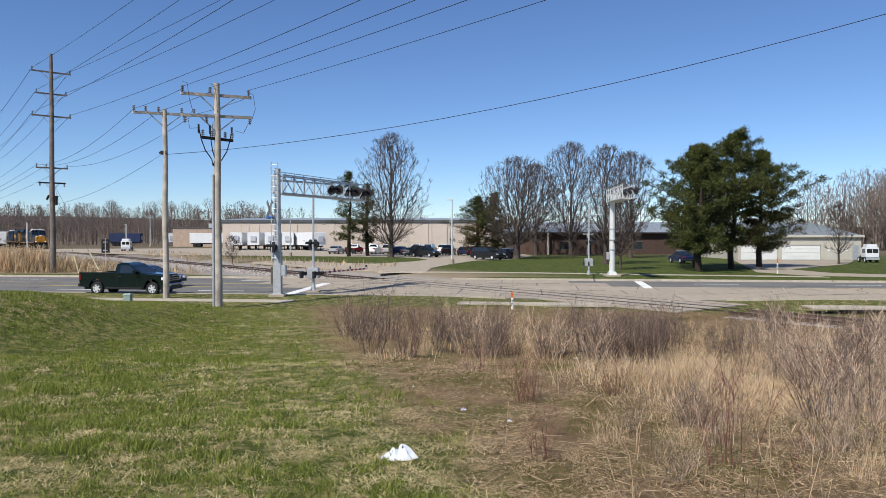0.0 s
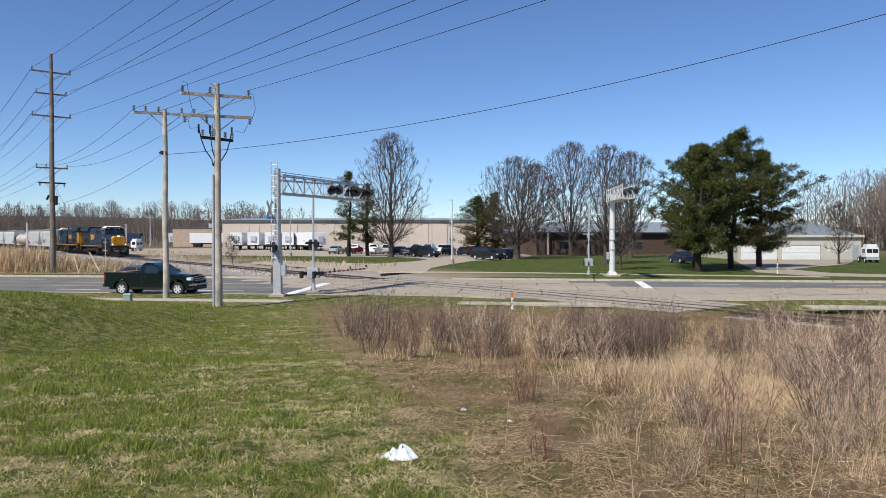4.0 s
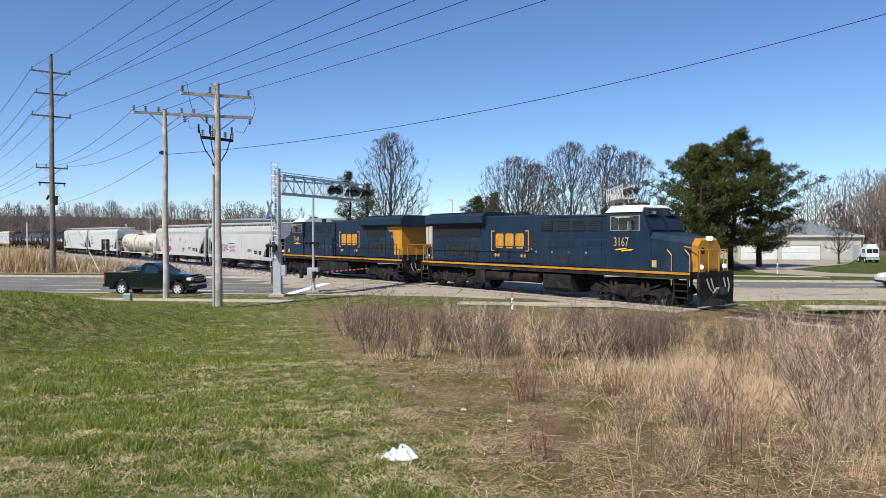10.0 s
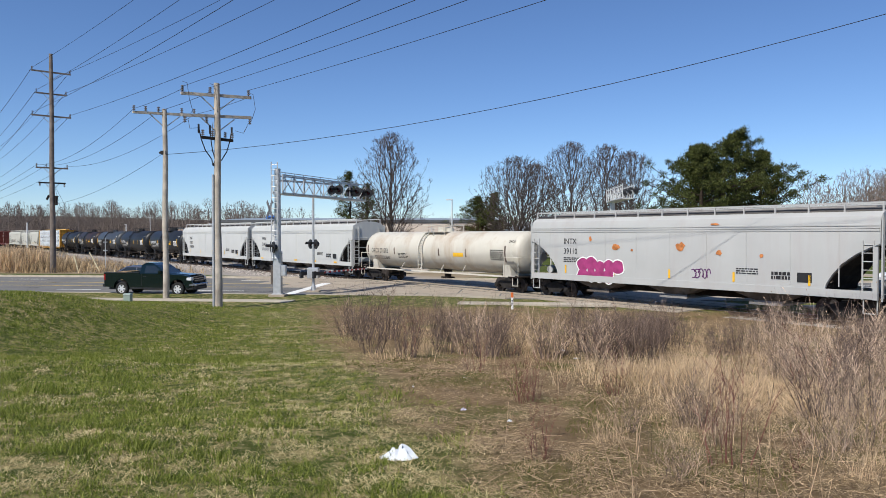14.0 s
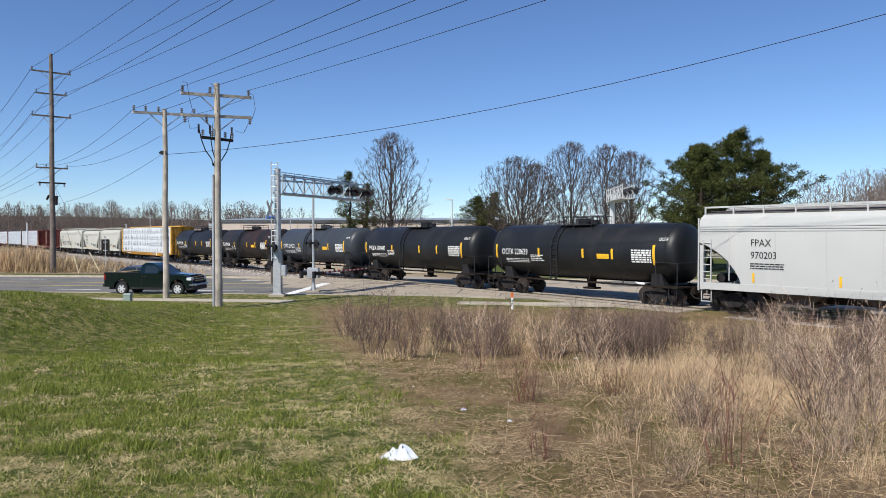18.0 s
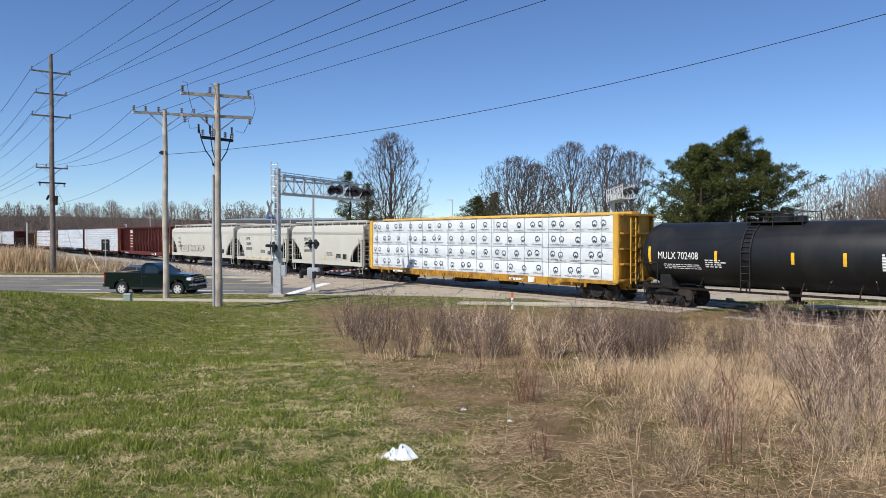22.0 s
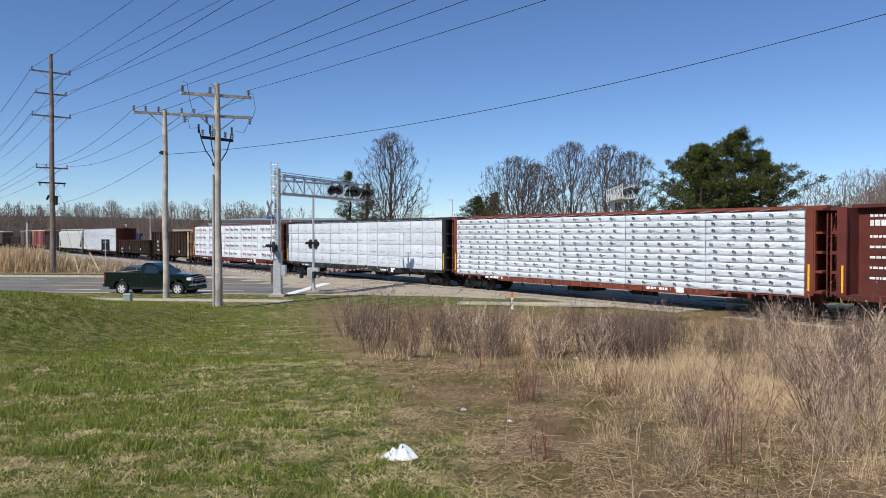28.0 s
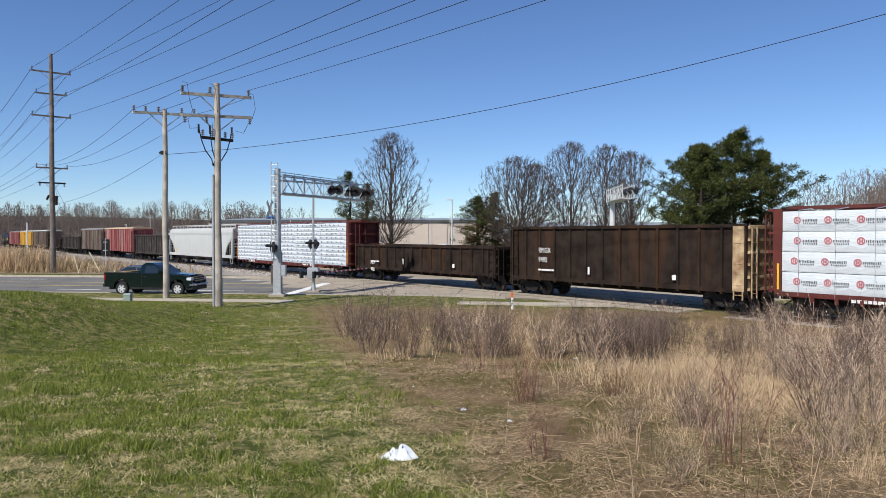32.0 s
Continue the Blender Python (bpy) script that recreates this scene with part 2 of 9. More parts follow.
def ground_material():
    """Green turf with straw, brown thatch where the brush grows."""
    m = bpy.data.materials.new("turf")
    m.use_nodes = True
    n, l = m.node_tree.nodes, m.node_tree.links
    bs = n["Principled BSDF"]
    bs.inputs["Roughness"].default_value = 0.95
    bs.inputs["Specular IOR Level"].default_value = 0.1
    pos = n.new("ShaderNodeNewGeometry").outputs["Position"]

    def noise_at(scale, detail=6, rough=0.6):
        z = n.new("ShaderNodeTexNoise")
        z.inputs["Scale"].default_value, z.inputs["Detail"].default_value, z.inputs["Roughness"].default_value = scale, detail, rough
        l.new(pos, z.inputs["Vector"])
        return z.outputs[0]

    def rng(src, a, b):
        r = n.new("ShaderNodeMapRange")
        r.interpolation_type = "SMOOTHSTEP"
        r.inputs[1].default_value, r.inputs[2].default_value = a, b
        l.new(src, r.inputs[0])
        return r.outputs[0]

    def mixc(fac, a, b):
        x = n.new("ShaderNodeMix")
        x.data_type = "RGBA"
        l.new(fac, x.inputs[0])
        for s, c in ((6, a), (7, b)):
            if isinstance(c, tuple):
                x.inputs[s].default_value = (*c, 1)
            else:
                l.new(c, x.inputs[s])
        return x.outputs[2]

    def mth(op, a, b):
        x = n.new("ShaderNodeMath")
        x.operation = op
        for i, c in enumerate((a, b)):
            if isinstance(c, (int, float)):
                x.inputs[i].default_value = c
            else:
                l.new(c, x.inputs[i])
        return x.outputs[0]

    green = mixc(noise_at(0.35), (0.038, 0.054, 0.009), (0.082, 0.104, 0.017))
    straw = mixc(noise_at(9.0), (0.18, 0.145, 0.062), (0.36, 0.30, 0.145))
    turf = mixc(rng(noise_at(3.4, 8, 0.8), 0.46, 0.60), green, straw)
    brown = mixc(noise_at(3.0, 8, 0.7), (0.036, 0.025, 0.014), (0.34, 0.235, 0.125))
    brown = mixc(rng(noise_at(0.6), 0.50, 0.66), brown, (0.13, 0.118, 0.042))
    sep = n.new("ShaderNodeSeparateXYZ")
    l.new(pos, sep.inputs[0])
    # the brush grows right of a line that runs from the viewer's feet to the poles
    edge = mth("ADD", mth("ADD", sep.outputs[0], mth("MULTIPLY", sep.outputs[1], 0.235)), mth("MULTIPLY", mth("SUBTRACT", noise_at(0.5), 0.5), 3.0))
    v = mth("ADD", sep.outputs[1], mth("MULTIPLY", sep.outputs[0], 0.115))
    brushy = mth("MULTIPLY", rng(edge, 0.6, 2.4), rng(v, 35.5, 33.5))
    # unkempt ground along the track beyond the road
    off = mth("ADD", mth("MULTIPLY", sep.outputs[0], 0.7861), mth("MULTIPLY", mth("SUBTRACT", sep.outputs[1], 51.27), 0.6181))
    far = mth("MULTIPLY", rng(v, 58.3, 60.5), rng(off, 16.0, 6.0))
    weeds = mixc(noise_at(0.25, 8, 0.7), (0.17, 0.13, 0.085), (0.30, 0.245, 0.165))
    col = mixc(brushy, turf, brown)
    lawn = mixc(noise_at(0.3), (0.036, 0.056, 0.010), (0.072, 0.092, 0.02))
    lawn = mixc(rng(noise_at(1.6, 10, 0.75), 0.48, 0.66), lawn, (0.14, 0.135, 0.05))
    lawn = mixc(rng(noise_at(0.9, 10, 0.75), 0.55, 0.70), lawn, (0.028, 0.045, 0.008))
    col = mixc(rng(v, 56, 58), col, lawn)
    col = mixc(far, col, weeds)
    gravel = mixc(noise_at(5.0, 10, 0.8), (0.12, 0.105, 0.09), (0.46, 0.42, 0.38))
    col = mixc(mth("MULTIPLY", mth("MULTIPLY", rng(off, -11.0, -8.0), rng(off, 7.0, 5.0)), rng(v, 58.0, 59.0)), col, gravel)
    col = mixc(rng(v, 105, 150), col, mixc(noise_at(0.1), (0.15, 0.122, 0.085), (0.10, 0.085, 0.052)))
    l.new(col, bs.inputs["Base Color"])
    b = n.new("ShaderNodeBump")
    b.inputs["Strength"].default_value, b.inputs["Distance"].default_value = 0.9, 0.05
    l.new(noise_at(14.0, 8, 0.75), b.inputs["Height"])
    l.new(b.outputs[0], bs.inputs["Normal"])
    return m


GRASS_GROUND = ground_material()
make_ground()


def strip(mb, v0, v1, x0, x1, z0, z1, step=6.0):
    """A slab between two lines along the road."""
    k = max(1, int((x1 - x0) / step))
    xs = [x0 + (x1 - x0) * i / k for i in range(k + 1)]
    secs = [[(x, v0 + SLOPE * x, z0), (x, v1 + SLOPE * x, z0), (x, v1 + SLOPE * x, z1), (x, v0 + SLOPE * x, z1)] for x in xs]
    return mb.loft(secs)


solid("road", strip(Mb(), NEAR_EDGE, FAR_EDGE, -220, 220, -0.25, 0.0), ASPHALT, "grey worn asphalt road of five lanes", "road", kind="structure")

# kerbs with their gutters, broken where the track crosses
def road_end(v, off):
    """x at which the line v along the road lies off metres beside the track."""
    lo, hi = -60.0, 60.0
    for _ in range(40):
        m = (lo + hi) / 2
        lo, hi = (m, hi) if track_off(m, v + SLOPE * m) < off else (lo, m)
    return lo


for v, s, nm in ((NEAR_EDGE, -1, "near"), (FAR_EDGE, 1, "far")):
    xa, xb = road_end(v, -4.2), road_end(v, 4.2)
    for x0, x1 in ((-220, xa), (xb, 220)):
        mb = Mb()
        strip(mb, min(v, v + s * 0.18), max(v, v + s * 0.18), x0, x1, -0.2, 0.13, 3.0)
        strip(mb, min(v, v - s * 0.55), max(v, v - s * 0.55), x0, x1, -0.02, 0.006, 3.0)
        solid("kerb", mb, KERB, "pale concrete kerb and gutter along the road", "kerb", kind="structure")

# concrete slabs of the crossing
SLAB = Mb().box(-2.47, 2.47, -1.655, 1.655, -0.05, 0.008)
APRON_ME = fix_normals(Mb().box(-1.09, 1.09, -1.53, 1.53, -0.45, 0.004, 0.006).mesh("slab", [CONCRETE]))
SLAB_ME = fix_normals(SLAB.mesh("slab", [CONCRETE]))
pad = tagged(new("crossing_pavement", Mb().box(-0.1, 0.1, -0.1, 0.1, -0.1, -0.05).mesh("pad", [CONCRETE])), "tan concrete slabs at the level crossing", "pavement", kind="structure")
ang = math.atan(SLOPE)
for i in range(8):
    for j in range(5):
        x = -8.6 + 5.0 * i + (j - 2) * -2.2 + (9 if j > 6 else 0)
        if j >= 3 and i > 4:
            continue
        piece("slab", SLAB_ME, pad, pose(x, NEAR_EDGE + 1.67 + 3.34 * j + SLOPE * x, 0.0, 0, 0, math.degrees(ang)) @ Matrix.Shear("XY", 4, (0.0, 0.0)))

# the paving goes on along the rails before the road
for i in range(4):
    for j in range(2):
        s = -13.4 - 2.2 * i
        p = TRACK0 + TRACK_AWAY * s + TRACK_SIDE * (-1.55 + 3.1 * j)
        piece("slab", APRON_ME, pad, pose(p.x, p.y, 0.0, 0, 0, math.degrees(math.atan2(-0.7861, 0.6181))))

# paint
def dashes(v, x0, x1, on, off, w, material, name, label):
    mb = Mb()
    x = x0
    while x < x1:
        strip(mb, v - w / 2, v + w / 2, x, min(x + on, x1), 0.004, 0.010)
        x += on + off
    return solid(name, mb, material, label, "road marking", kind="structure")


dashes(43.9, -120, -12, 3.0, 6.5, 0.14, WHITE_PAINT, "lane_marking", "worn white dashed lane line")
dashes(53.8, -120, -14, 3.0, 6.5, 0.14, WHITE_PAINT, "lane_marking", "worn white dashed lane line")
dashes(53.8, 18, 120, 3.0, 6.5, 0.14, WHITE_PAINT, "lane_marking", "worn white dashed lane line")
for v in (47.2, 50.5):
    dashes(v, -150, -11, 200, 1, 0.13, YELLOW_PAINT, "center_marking", "faded yellow centre line")
    dashes(v, 24, 150, 200, 1, 0.13, YELLOW_PAINT, "center_marking", "faded yellow centre line")
solid("stop_line", Mb().prism([(-9.55, 41.9), (-8.9, 41.9), (-8.15, 52.5), (-8.8, 52.5)], "z", 0.010, 0.016), WHITE_PAINT, "white stop line before the crossing", "road marking", kind="structure")
solid("stop_line", Mb().prism([(14.45, 54.6), (15.05, 54.6), (13.85, 47.5), (13.25, 47.5)], "z", 0.010, 0.016), WHITE_PAINT, "white stop line before the crossing", "road marking", kind="structure")

# tar-filled cracks on the slabs and the asphalt
rnd = random.Random(7)
mb = Mb()
for k in range(46):
    x, v = rnd.uniform(-34, 26), rnd.uniform(41.2, 56.5)
    a = rnd.choice((0.0, 0.0, 0.1, 1.4, -0.2)) + rnd.uniform(-0.15, 0.15)
    for s in range(rnd.randint(3, 12)):
        d = rnd.uniform(0.3, 0.9)
        x2, v2 = x + d * math.cos(a), v + d * math.sin(a)
        if not 40.8 < v2 < 56.9:
            break
        w = rnd.uniform(0.025, 0.06)
        mb.bar((x, v + SLOPE * x, 0.011), (x2, v2 + SLOPE * x2, 0.011), w, 0.004)
        x, v = x2, v2
        a += rnd.uniform(-0.35, 0.35)
solid("tar_seam", mb, TAR, "black tar-filled cracks in the pavement", "tar seam", kind="stuff")


# ---- the track ----
def tp(s, off, z):
    p = TRACK0 + TRACK_AWAY * s + TRACK_SIDE * off
    return (p.x, p.y, z)


def along(mb, prof, s0, s1, k):
    return mb.loft([[tp(s0 + (s1 - s0) * i / k, o, z) for o, z in prof] for i in range(k + 1)])


bed = [(-2.9, -0.62), (-1.75, -0.18), (1.75, -0.18), (2.9, -0.62)]
bal = tagged(new("track_bed", along(along(Mb(), bed, S_FAR + 0.5, 420, 60), bed, -75, S_NEAR - 0.5, 10).mesh("track_bed", [BALLAST])), "grey crushed stone track bed", "track bed", kind="structure")
fix_normals(bal.data)
rails = tagged(new("railway_track"), "steel rails on dark wooden sleepers", "railway track", kind="structure")
for g in (-0.755, 0.755):
    prof = [(g - 0.07, -0.175), (g + 0.07, -0.175), (g + 0.07, -0.155), (g + 0.012, -0.13), (g + 0.012, -0.045), (g + 0.036, -0.035), (g + 0.036, 0.0), (g - 0.036, 0.0), (g - 0.036, -0.035), (g - 0.012, -0.045), (g - 0.012, -0.13), (g - 0.07, -0.155)]
    part("rail", along(Mb(), [(o, z + 0.012) for o, z in prof], -75, 420, 40), RAIL, rails, "rusty rail with a bright head")
    part("rail_head", along(Mb(), [(g - 0.03, 0.010), (g + 0.03, 0.010), (g + 0.03, 0.0145), (g - 0.03, 0.0145)], -75, 420, 40), RAILTOP, rails)
TIE_ME = fix_normals(Mb().box(-0.11, 0.11, -1.3, 1.3, -0.34, -0.165, 0.012).mesh("sleeper", [TIE]))
s = S_FAR + 0.8
while s < 160:
    piece("sleeper", TIE_ME, rails, Matrix.Translation(tp(s, 0, 0)) @ pose(0, 0, 0, 0, 0, TURN_T := math.degrees(math.atan2(-0.7861, 0.6181))))
    s += 0.56
s = S_NEAR - 0.8
while s > -32:
    piece("sleeper", TIE_ME, rails, Matrix.Translation(tp(s, 0, 0)) @ pose(0, 0, 0, 0, 0, TURN_T))
    s -= 0.56
mb = Mb()
for o in (-0.86, -0.62, 0.62, 0.86, -2.0, 2.0):
    w = 0.035 if abs(o) < 1 else 0.03
    along(mb, [(o - w, 0.002), (o + w, 0.002), (o + w, 0.0125), (o - w, 0.0125)], S_NEAR, S_FAR, 2)
solid("flangeway", mb, TAR, "black rubber flangeway strips beside the rails", "crossing strip", kind="structure")
# loose stones on the bed and its shoulders
rng_ = np.random.default_rng(4)


def tri_object(name, verts, tris, material, label, category, kind="stuff"):
    me = bpy.data.meshes.new(name)
    me.vertices.add(len(verts))
    me.vertices.foreach_set("co", np.asarray(verts, np.float32).ravel())
    me.loops.add(len(tris) * 3)
    me.polygons.add(len(tris))
    me.loops.foreach_set("vertex_index", np.asarray(tris, np.int32).ravel())
    me.polygons.foreach_set("loop_start", np.arange(0, len(tris) * 3, 3, dtype=np.int32))
    me.materials.append(material)
    me.update(calc_edges=True)
    ob = new(name, me)
    return tagged(ob, label, category, kind=kind)


def stones(n, s0, s1):
    s = s0 + (s1 - s0) * rng_.random(n) ** 1.5
    o = rng_.uniform(-3.2, 3.2, n)
    z = np.where(np.abs(o) < 1.75, -0.17, -0.17 - (np.abs(o) - 1.75) * 0.36)
    base = np.array(TRACK0)[None] + s[:, None] * np.array(TRACK_AWAY)[None] + o[:, None] * np.array(TRACK_SIDE)[None]
    base[:, 2] = z
    r = rng_.uniform(0.04, 0.11, n)
    octa = np.array([(1, 0, 0), (-1, 0, 0), (0, 1, 0), (0, -1, 0), (0, 0, 1), (0, 0, -1)], float)
    v = base[:, None, :] + octa[None] * r[:, None, None] * rng_.uniform(0.6, 1.3, (n, 6, 1))
    t = np.array([(0, 2, 4), (2, 1, 4), (1, 3, 4), (3, 0, 4), (2, 0, 5), (1, 2, 5), (3, 1, 5), (0, 3, 5)])
    tri_object("ballast_stones", v.reshape(-1, 3), (t[None] + 6 * np.arange(n)[:, None, None]).reshape(-1, 3), STONE, "loose grey crushed stones on the track bed", "ballast")


stones(9000, S_FAR + 0.5, 120)


# ---- pavements, drives and parking lots on the far side ----
def flat(name, pts, z0, z1, material, label):
    return solid(name, Mb().prism(pts, "z", z0, z1), material, label, name.replace("_", " "), kind="structure")


flat("pavement", [(-6, 67.9), (8, 65.6), (24, 61.0), (31, 59.4), (31, 57.8), (24, 59.5), (8, 64.1), (-6, 66.4)], 0.05, 0.135, KERB, "pale concrete pavement across the grass verge")
flat("parking_lot", [(-95, 165), (-42, 122), (-9, 113), (-4, 108), (-2, 99), (-4, 92), (-8, 85), (-13, 88), (-20, 95), (-24, 91), (-19, 84.5), (-10.5, 75), (-6, 69.5), (-1.5, 67), (-1.2, 74), (1.0, 84), (4.2, 95), (9.5, 101), (14.5, 117), (14, 152), (3, 184), (-57, 186), (-95, 178)], -0.1, 0.16, CONCRETE, "tan concrete parking lot and drive")
flat("forecourt", [(39, 97), (55, 96.6), (47, 84), (34, 71), (34.5, 64), (38, 61.5), (45, 61), (45, 56.5), (36, 58), (30.5, 60.5), (28.6, 66), (31, 73)], -0.1, 0.16, CONCRETE, "tan concrete forecourt and drive of the garage")
near_walk = tagged(new("sidewalk", Mb().box(-0.1, 0.1, -0.1, 0.1, -0.2, -0.1).mesh("sidewalk", [KERB])), "pale concrete sidewalk slabs between grass strips", "sidewalk", kind="structure")
WALK_ME = fix_normals(Mb().box(-0.745, 0.745, -0.62, 0.62, -0.1, 0.0, 0.008).mesh("slab", [KERB]))
for i in range(19):
    x = -35.5 + i * 1.5
    piece("slab", WALK_ME, near_walk, pose(x, 40.0 + SLOPE * x - 3.8, 0.135, 0, 0, -6.56))
for i in range(16):
    x = 1.5 + i * 1.5
    if abs(track_off(x, 36.2 + SLOPE * x)) > 3.2:
        piece("slab", WALK_ME, near_walk, pose(x, 36.2 + SLOPE * x, 0.14, 0, 0, -6.56))

# ---- the freight train ----
SPEED = 17.9
TURN = math.degrees(math.atan2(-0.7861, 0.6181))
TRAIN = []

HOP_WHITE = mat("hopper_white", (0.385, 0.388, 0.38), 0.55, var=0.05, scale=0.6, dirt=(0.36, 0.34, 0.33), dirt_amt=0.42, dirt_scale=1.3, bump=0.05, bump_scale=3, streak=True)
HOP_CLEAN = mat("hopper_clean_white", (0.44, 0.445, 0.43), 0.5, var=0.03, scale=0.6, dirt=(0.5, 0.49, 0.46), dirt_amt=0.25, dirt_scale=1.2, bump=0.04, bump_scale=3, streak=True)
HOP_CREAM = mat("hopper_cream", (0.45, 0.44, 0.385), 0.5, var=0.04, scale=0.6, dirt=(0.45, 0.42, 0.34), dirt_amt=0.3, dirt_scale=1.2, bump=0.04, bump_scale=3, streak=True)
UNDER = mat("underframe_grime", (0.016, 0.013, 0.011), 0.9, var=0.4, scale=3, dirt=(0.045, 0.032, 0.024), dirt_amt=0.45, dirt_scale=2, spec=0.1)
# roof grime, darkened further to paint in the shade below the roof walk
ROOF_GRIME_SHADE = mat("grimy_shaded_roof_sheet", (0.10, 0.092, 0.085), 0.9, var=0.35, scale=1.5, spec=0.1)
# near-black colour paints the shade under the body ends onto the slope sheets
SLOPE_SHADE = mat("shaded_slope_sheet", (0.030, 0.026, 0.024), 0.9, var=0.4, scale=2, dirt=(0.07, 0.055, 0.045), dirt_amt=0.3, dirt_scale=1.5, spec=0.1)
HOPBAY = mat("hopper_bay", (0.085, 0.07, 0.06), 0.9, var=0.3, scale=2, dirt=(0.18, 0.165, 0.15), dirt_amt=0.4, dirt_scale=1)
STEEL_DARK = mat("dark_steel", (0.024, 0.022, 0.021), 0.75, 0.1, var=0.4, scale=4, spec=0.15)
WHEEL = mat("wheel_steel", (0.06, 0.05, 0.045), 0.6, 0.5, var=0.4, scale=5)
TANK_BLACK = mat("tank_black", (0.011, 0.012, 0.014), 0.45, var=0.2, scale=0.7, spec=0.3, dirt=(0.03, 0.028, 0.026), dirt_amt=0.3, dirt_scale=0.8, bump=0.04, bump_scale=3, streak=True)
TANK_GREY = mat("tank_grey", (0.040, 0.046, 0.054), 0.42, var=0.12, scale=0.7, dirt=(0.03, 0.03, 0.033), dirt_amt=0.25, dirt_scale=0.8, bump=0.04, bump_scale=3, streak=True)
TANK_RUST = mat("tank_rusty_black", (0.013, 0.012, 0.012), 0.5, var=0.2, scale=0.7, dirt=(0.055, 0.022, 0.012), dirt_amt=0.35, dirt_scale=0.5, bump=0.05, bump_scale=3, streak=True)
TANK_CREAM = mat("tank_cream", (0.50, 0.475, 0.41), 0.5, var=0.05, scale=0.7, dirt=(0.33, 0.24, 0.16), dirt_amt=0.38, dirt_scale=0.7, bump=0.04, bump_scale=3, streak=True)
LOCO_BLUE = mat("locomotive_blue", (0.010, 0.023, 0.044), 0.5, var=0.2, scale=0.8, dirt=(0.026, 0.032, 0.042), dirt_amt=0.3, dirt_scale=0.9, bump=0.03, bump_scale=3, streak=True, spec=0.25)
LOCO_YELLOW = mat("locomotive_yellow", (0.43, 0.20, 0.014), 0.45, var=0.12, scale=1.2, dirt=(0.25, 0.13, 0.04), dirt_amt=0.35, dirt_scale=2, bump=0.03, bump_scale=3)
LOCO_GREY = mat("locomotive_roof_white", (0.72, 0.70, 0.64), 0.6, var=0.1, scale=2)
LOCO_UNDER = mat("locomotive_underframe", (0.018, 0.016, 0.015), 0.85, var=0.4, scale=3, dirt=(0.055, 0.043, 0.034), dirt_amt=0.4, dirt_scale=1.6, spec=0.12)
GRILLE = mat("grille_dark", (0.012, 0.012, 0.014), 0.7, var=0.3, scale=30)
LOUVRE = mat("dark_louvres", (0.02, 0.019, 0.019), 0.8, var=0.4, scale=8)
GLASS_DARK = mat("window_glass_dark", (0.012, 0.016, 0.02), 0.06, var=0.1, bump=0, spec=0.6)
RED_OX = mat("oxide_red", (0.10, 0.024, 0.019), 0.75, var=0.22, scale=1.2, dirt=(0.05, 0.024, 0.018), dirt_amt=0.45, dirt_scale=1.2, bump=0.05, streak=True)
RED_ORANGE = mat("orange_red_oxide", (0.15, 0.038, 0.022), 0.75, var=0.18, scale=1.2, dirt=(0.10, 0.035, 0.022), dirt_amt=0.4, dirt_scale=1.2, bump=0.05, streak=True)
CAR_YELLOW = mat("wagon_yellow", (0.56, 0.33, 0.05), 0.6, var=0.12, scale=1.2, dirt=(0.28, 0.14, 0.035), dirt_amt=0.35, dirt_scale=1.4, bump=0.04, streak=True)
RUSTY_YELLOW = mat("rusty_yellow", (0.42, 0.22, 0.02), 0.7, var=0.2, scale=2, dirt=(0.085, 0.045, 0.022), dirt_amt=0.75, dirt_scale=1.6, bump=0.1)
CAR_BLACK = mat("wagon_black", (0.02, 0.02, 0.022), 0.6, var=0.3, scale=1.2, dirt=(0.07, 0.055, 0.045), dirt_amt=0.35)
GON_BROWN = mat("gondola_brown", (0.022, 0.0155, 0.012), 0.85, var=0.45, scale=1.5, dirt=(0.065, 0.032, 0.016), dirt_amt=0.42, dirt_scale=0.9, bump=0.2, bump_scale=6, streak=True, spec=0.12)
GON_BLACK = mat("gondola_black", (0.03, 0.026, 0.024), 0.85, var=0.35, scale=1.5, dirt=(0.11, 0.08, 0.06), dirt_amt=0.4, dirt_scale=0.9, bump=0.2, bump_scale=6)
RUST_BEIGE = mat("bare_beige_steel", (0.50, 0.38, 0.22), 0.75, var=0.15, scale=2, dirt=(0.13, 0.05, 0.022), dirt_amt=0.75, dirt_scale=1.3)
BOX_RED = mat("boxcar_red", (0.23, 0.06, 0.06), 0.75, var=0.15, scale=1, dirt=(0.40, 0.33, 0.28), dirt_amt=0.4, dirt_scale=0.7, bump=0.1, streak=True)
BOX_BROWN = mat("boxcar_brown", (0.11, 0.08, 0.065), 0.8, var=0.2, scale=1, dirt=(0.3, 0.26, 0.2), dirt_amt=0.35, dirt_scale=0.7, bump=0.1, streak=True)
LETTER_W = mat("white_stencil", (0.72, 0.72, 0.70), 0.6, var=0.12, scale=6, bump=0)
LETTER_K = mat("black_stencil", (0.02, 0.02, 0.022), 0.6, var=0.2, scale=6, bump=0)
LETTER_Y = mat("yellow_stencil", (0.72, 0.42, 0.02), 0.55, var=0.08, scale=6, bump=0)
EMBLEM = mat("orange_yellow", (0.44, 0.21, 0.02), 0.6, var=0.15, scale=4, bump=0)
LETTER_T = mat("tan_stencil", (0.42, 0.29, 0.14), 0.6, var=0.08, scale=6, bump=0)
PRINT_K = mat("dark_print", (0.03, 0.035, 0.05), 0.6, var=0.2, scale=6, bump=0)
PRINT_G = mat("grey_print", (0.42, 0.44, 0.48), 0.6, var=0.1, scale=6, bump=0)
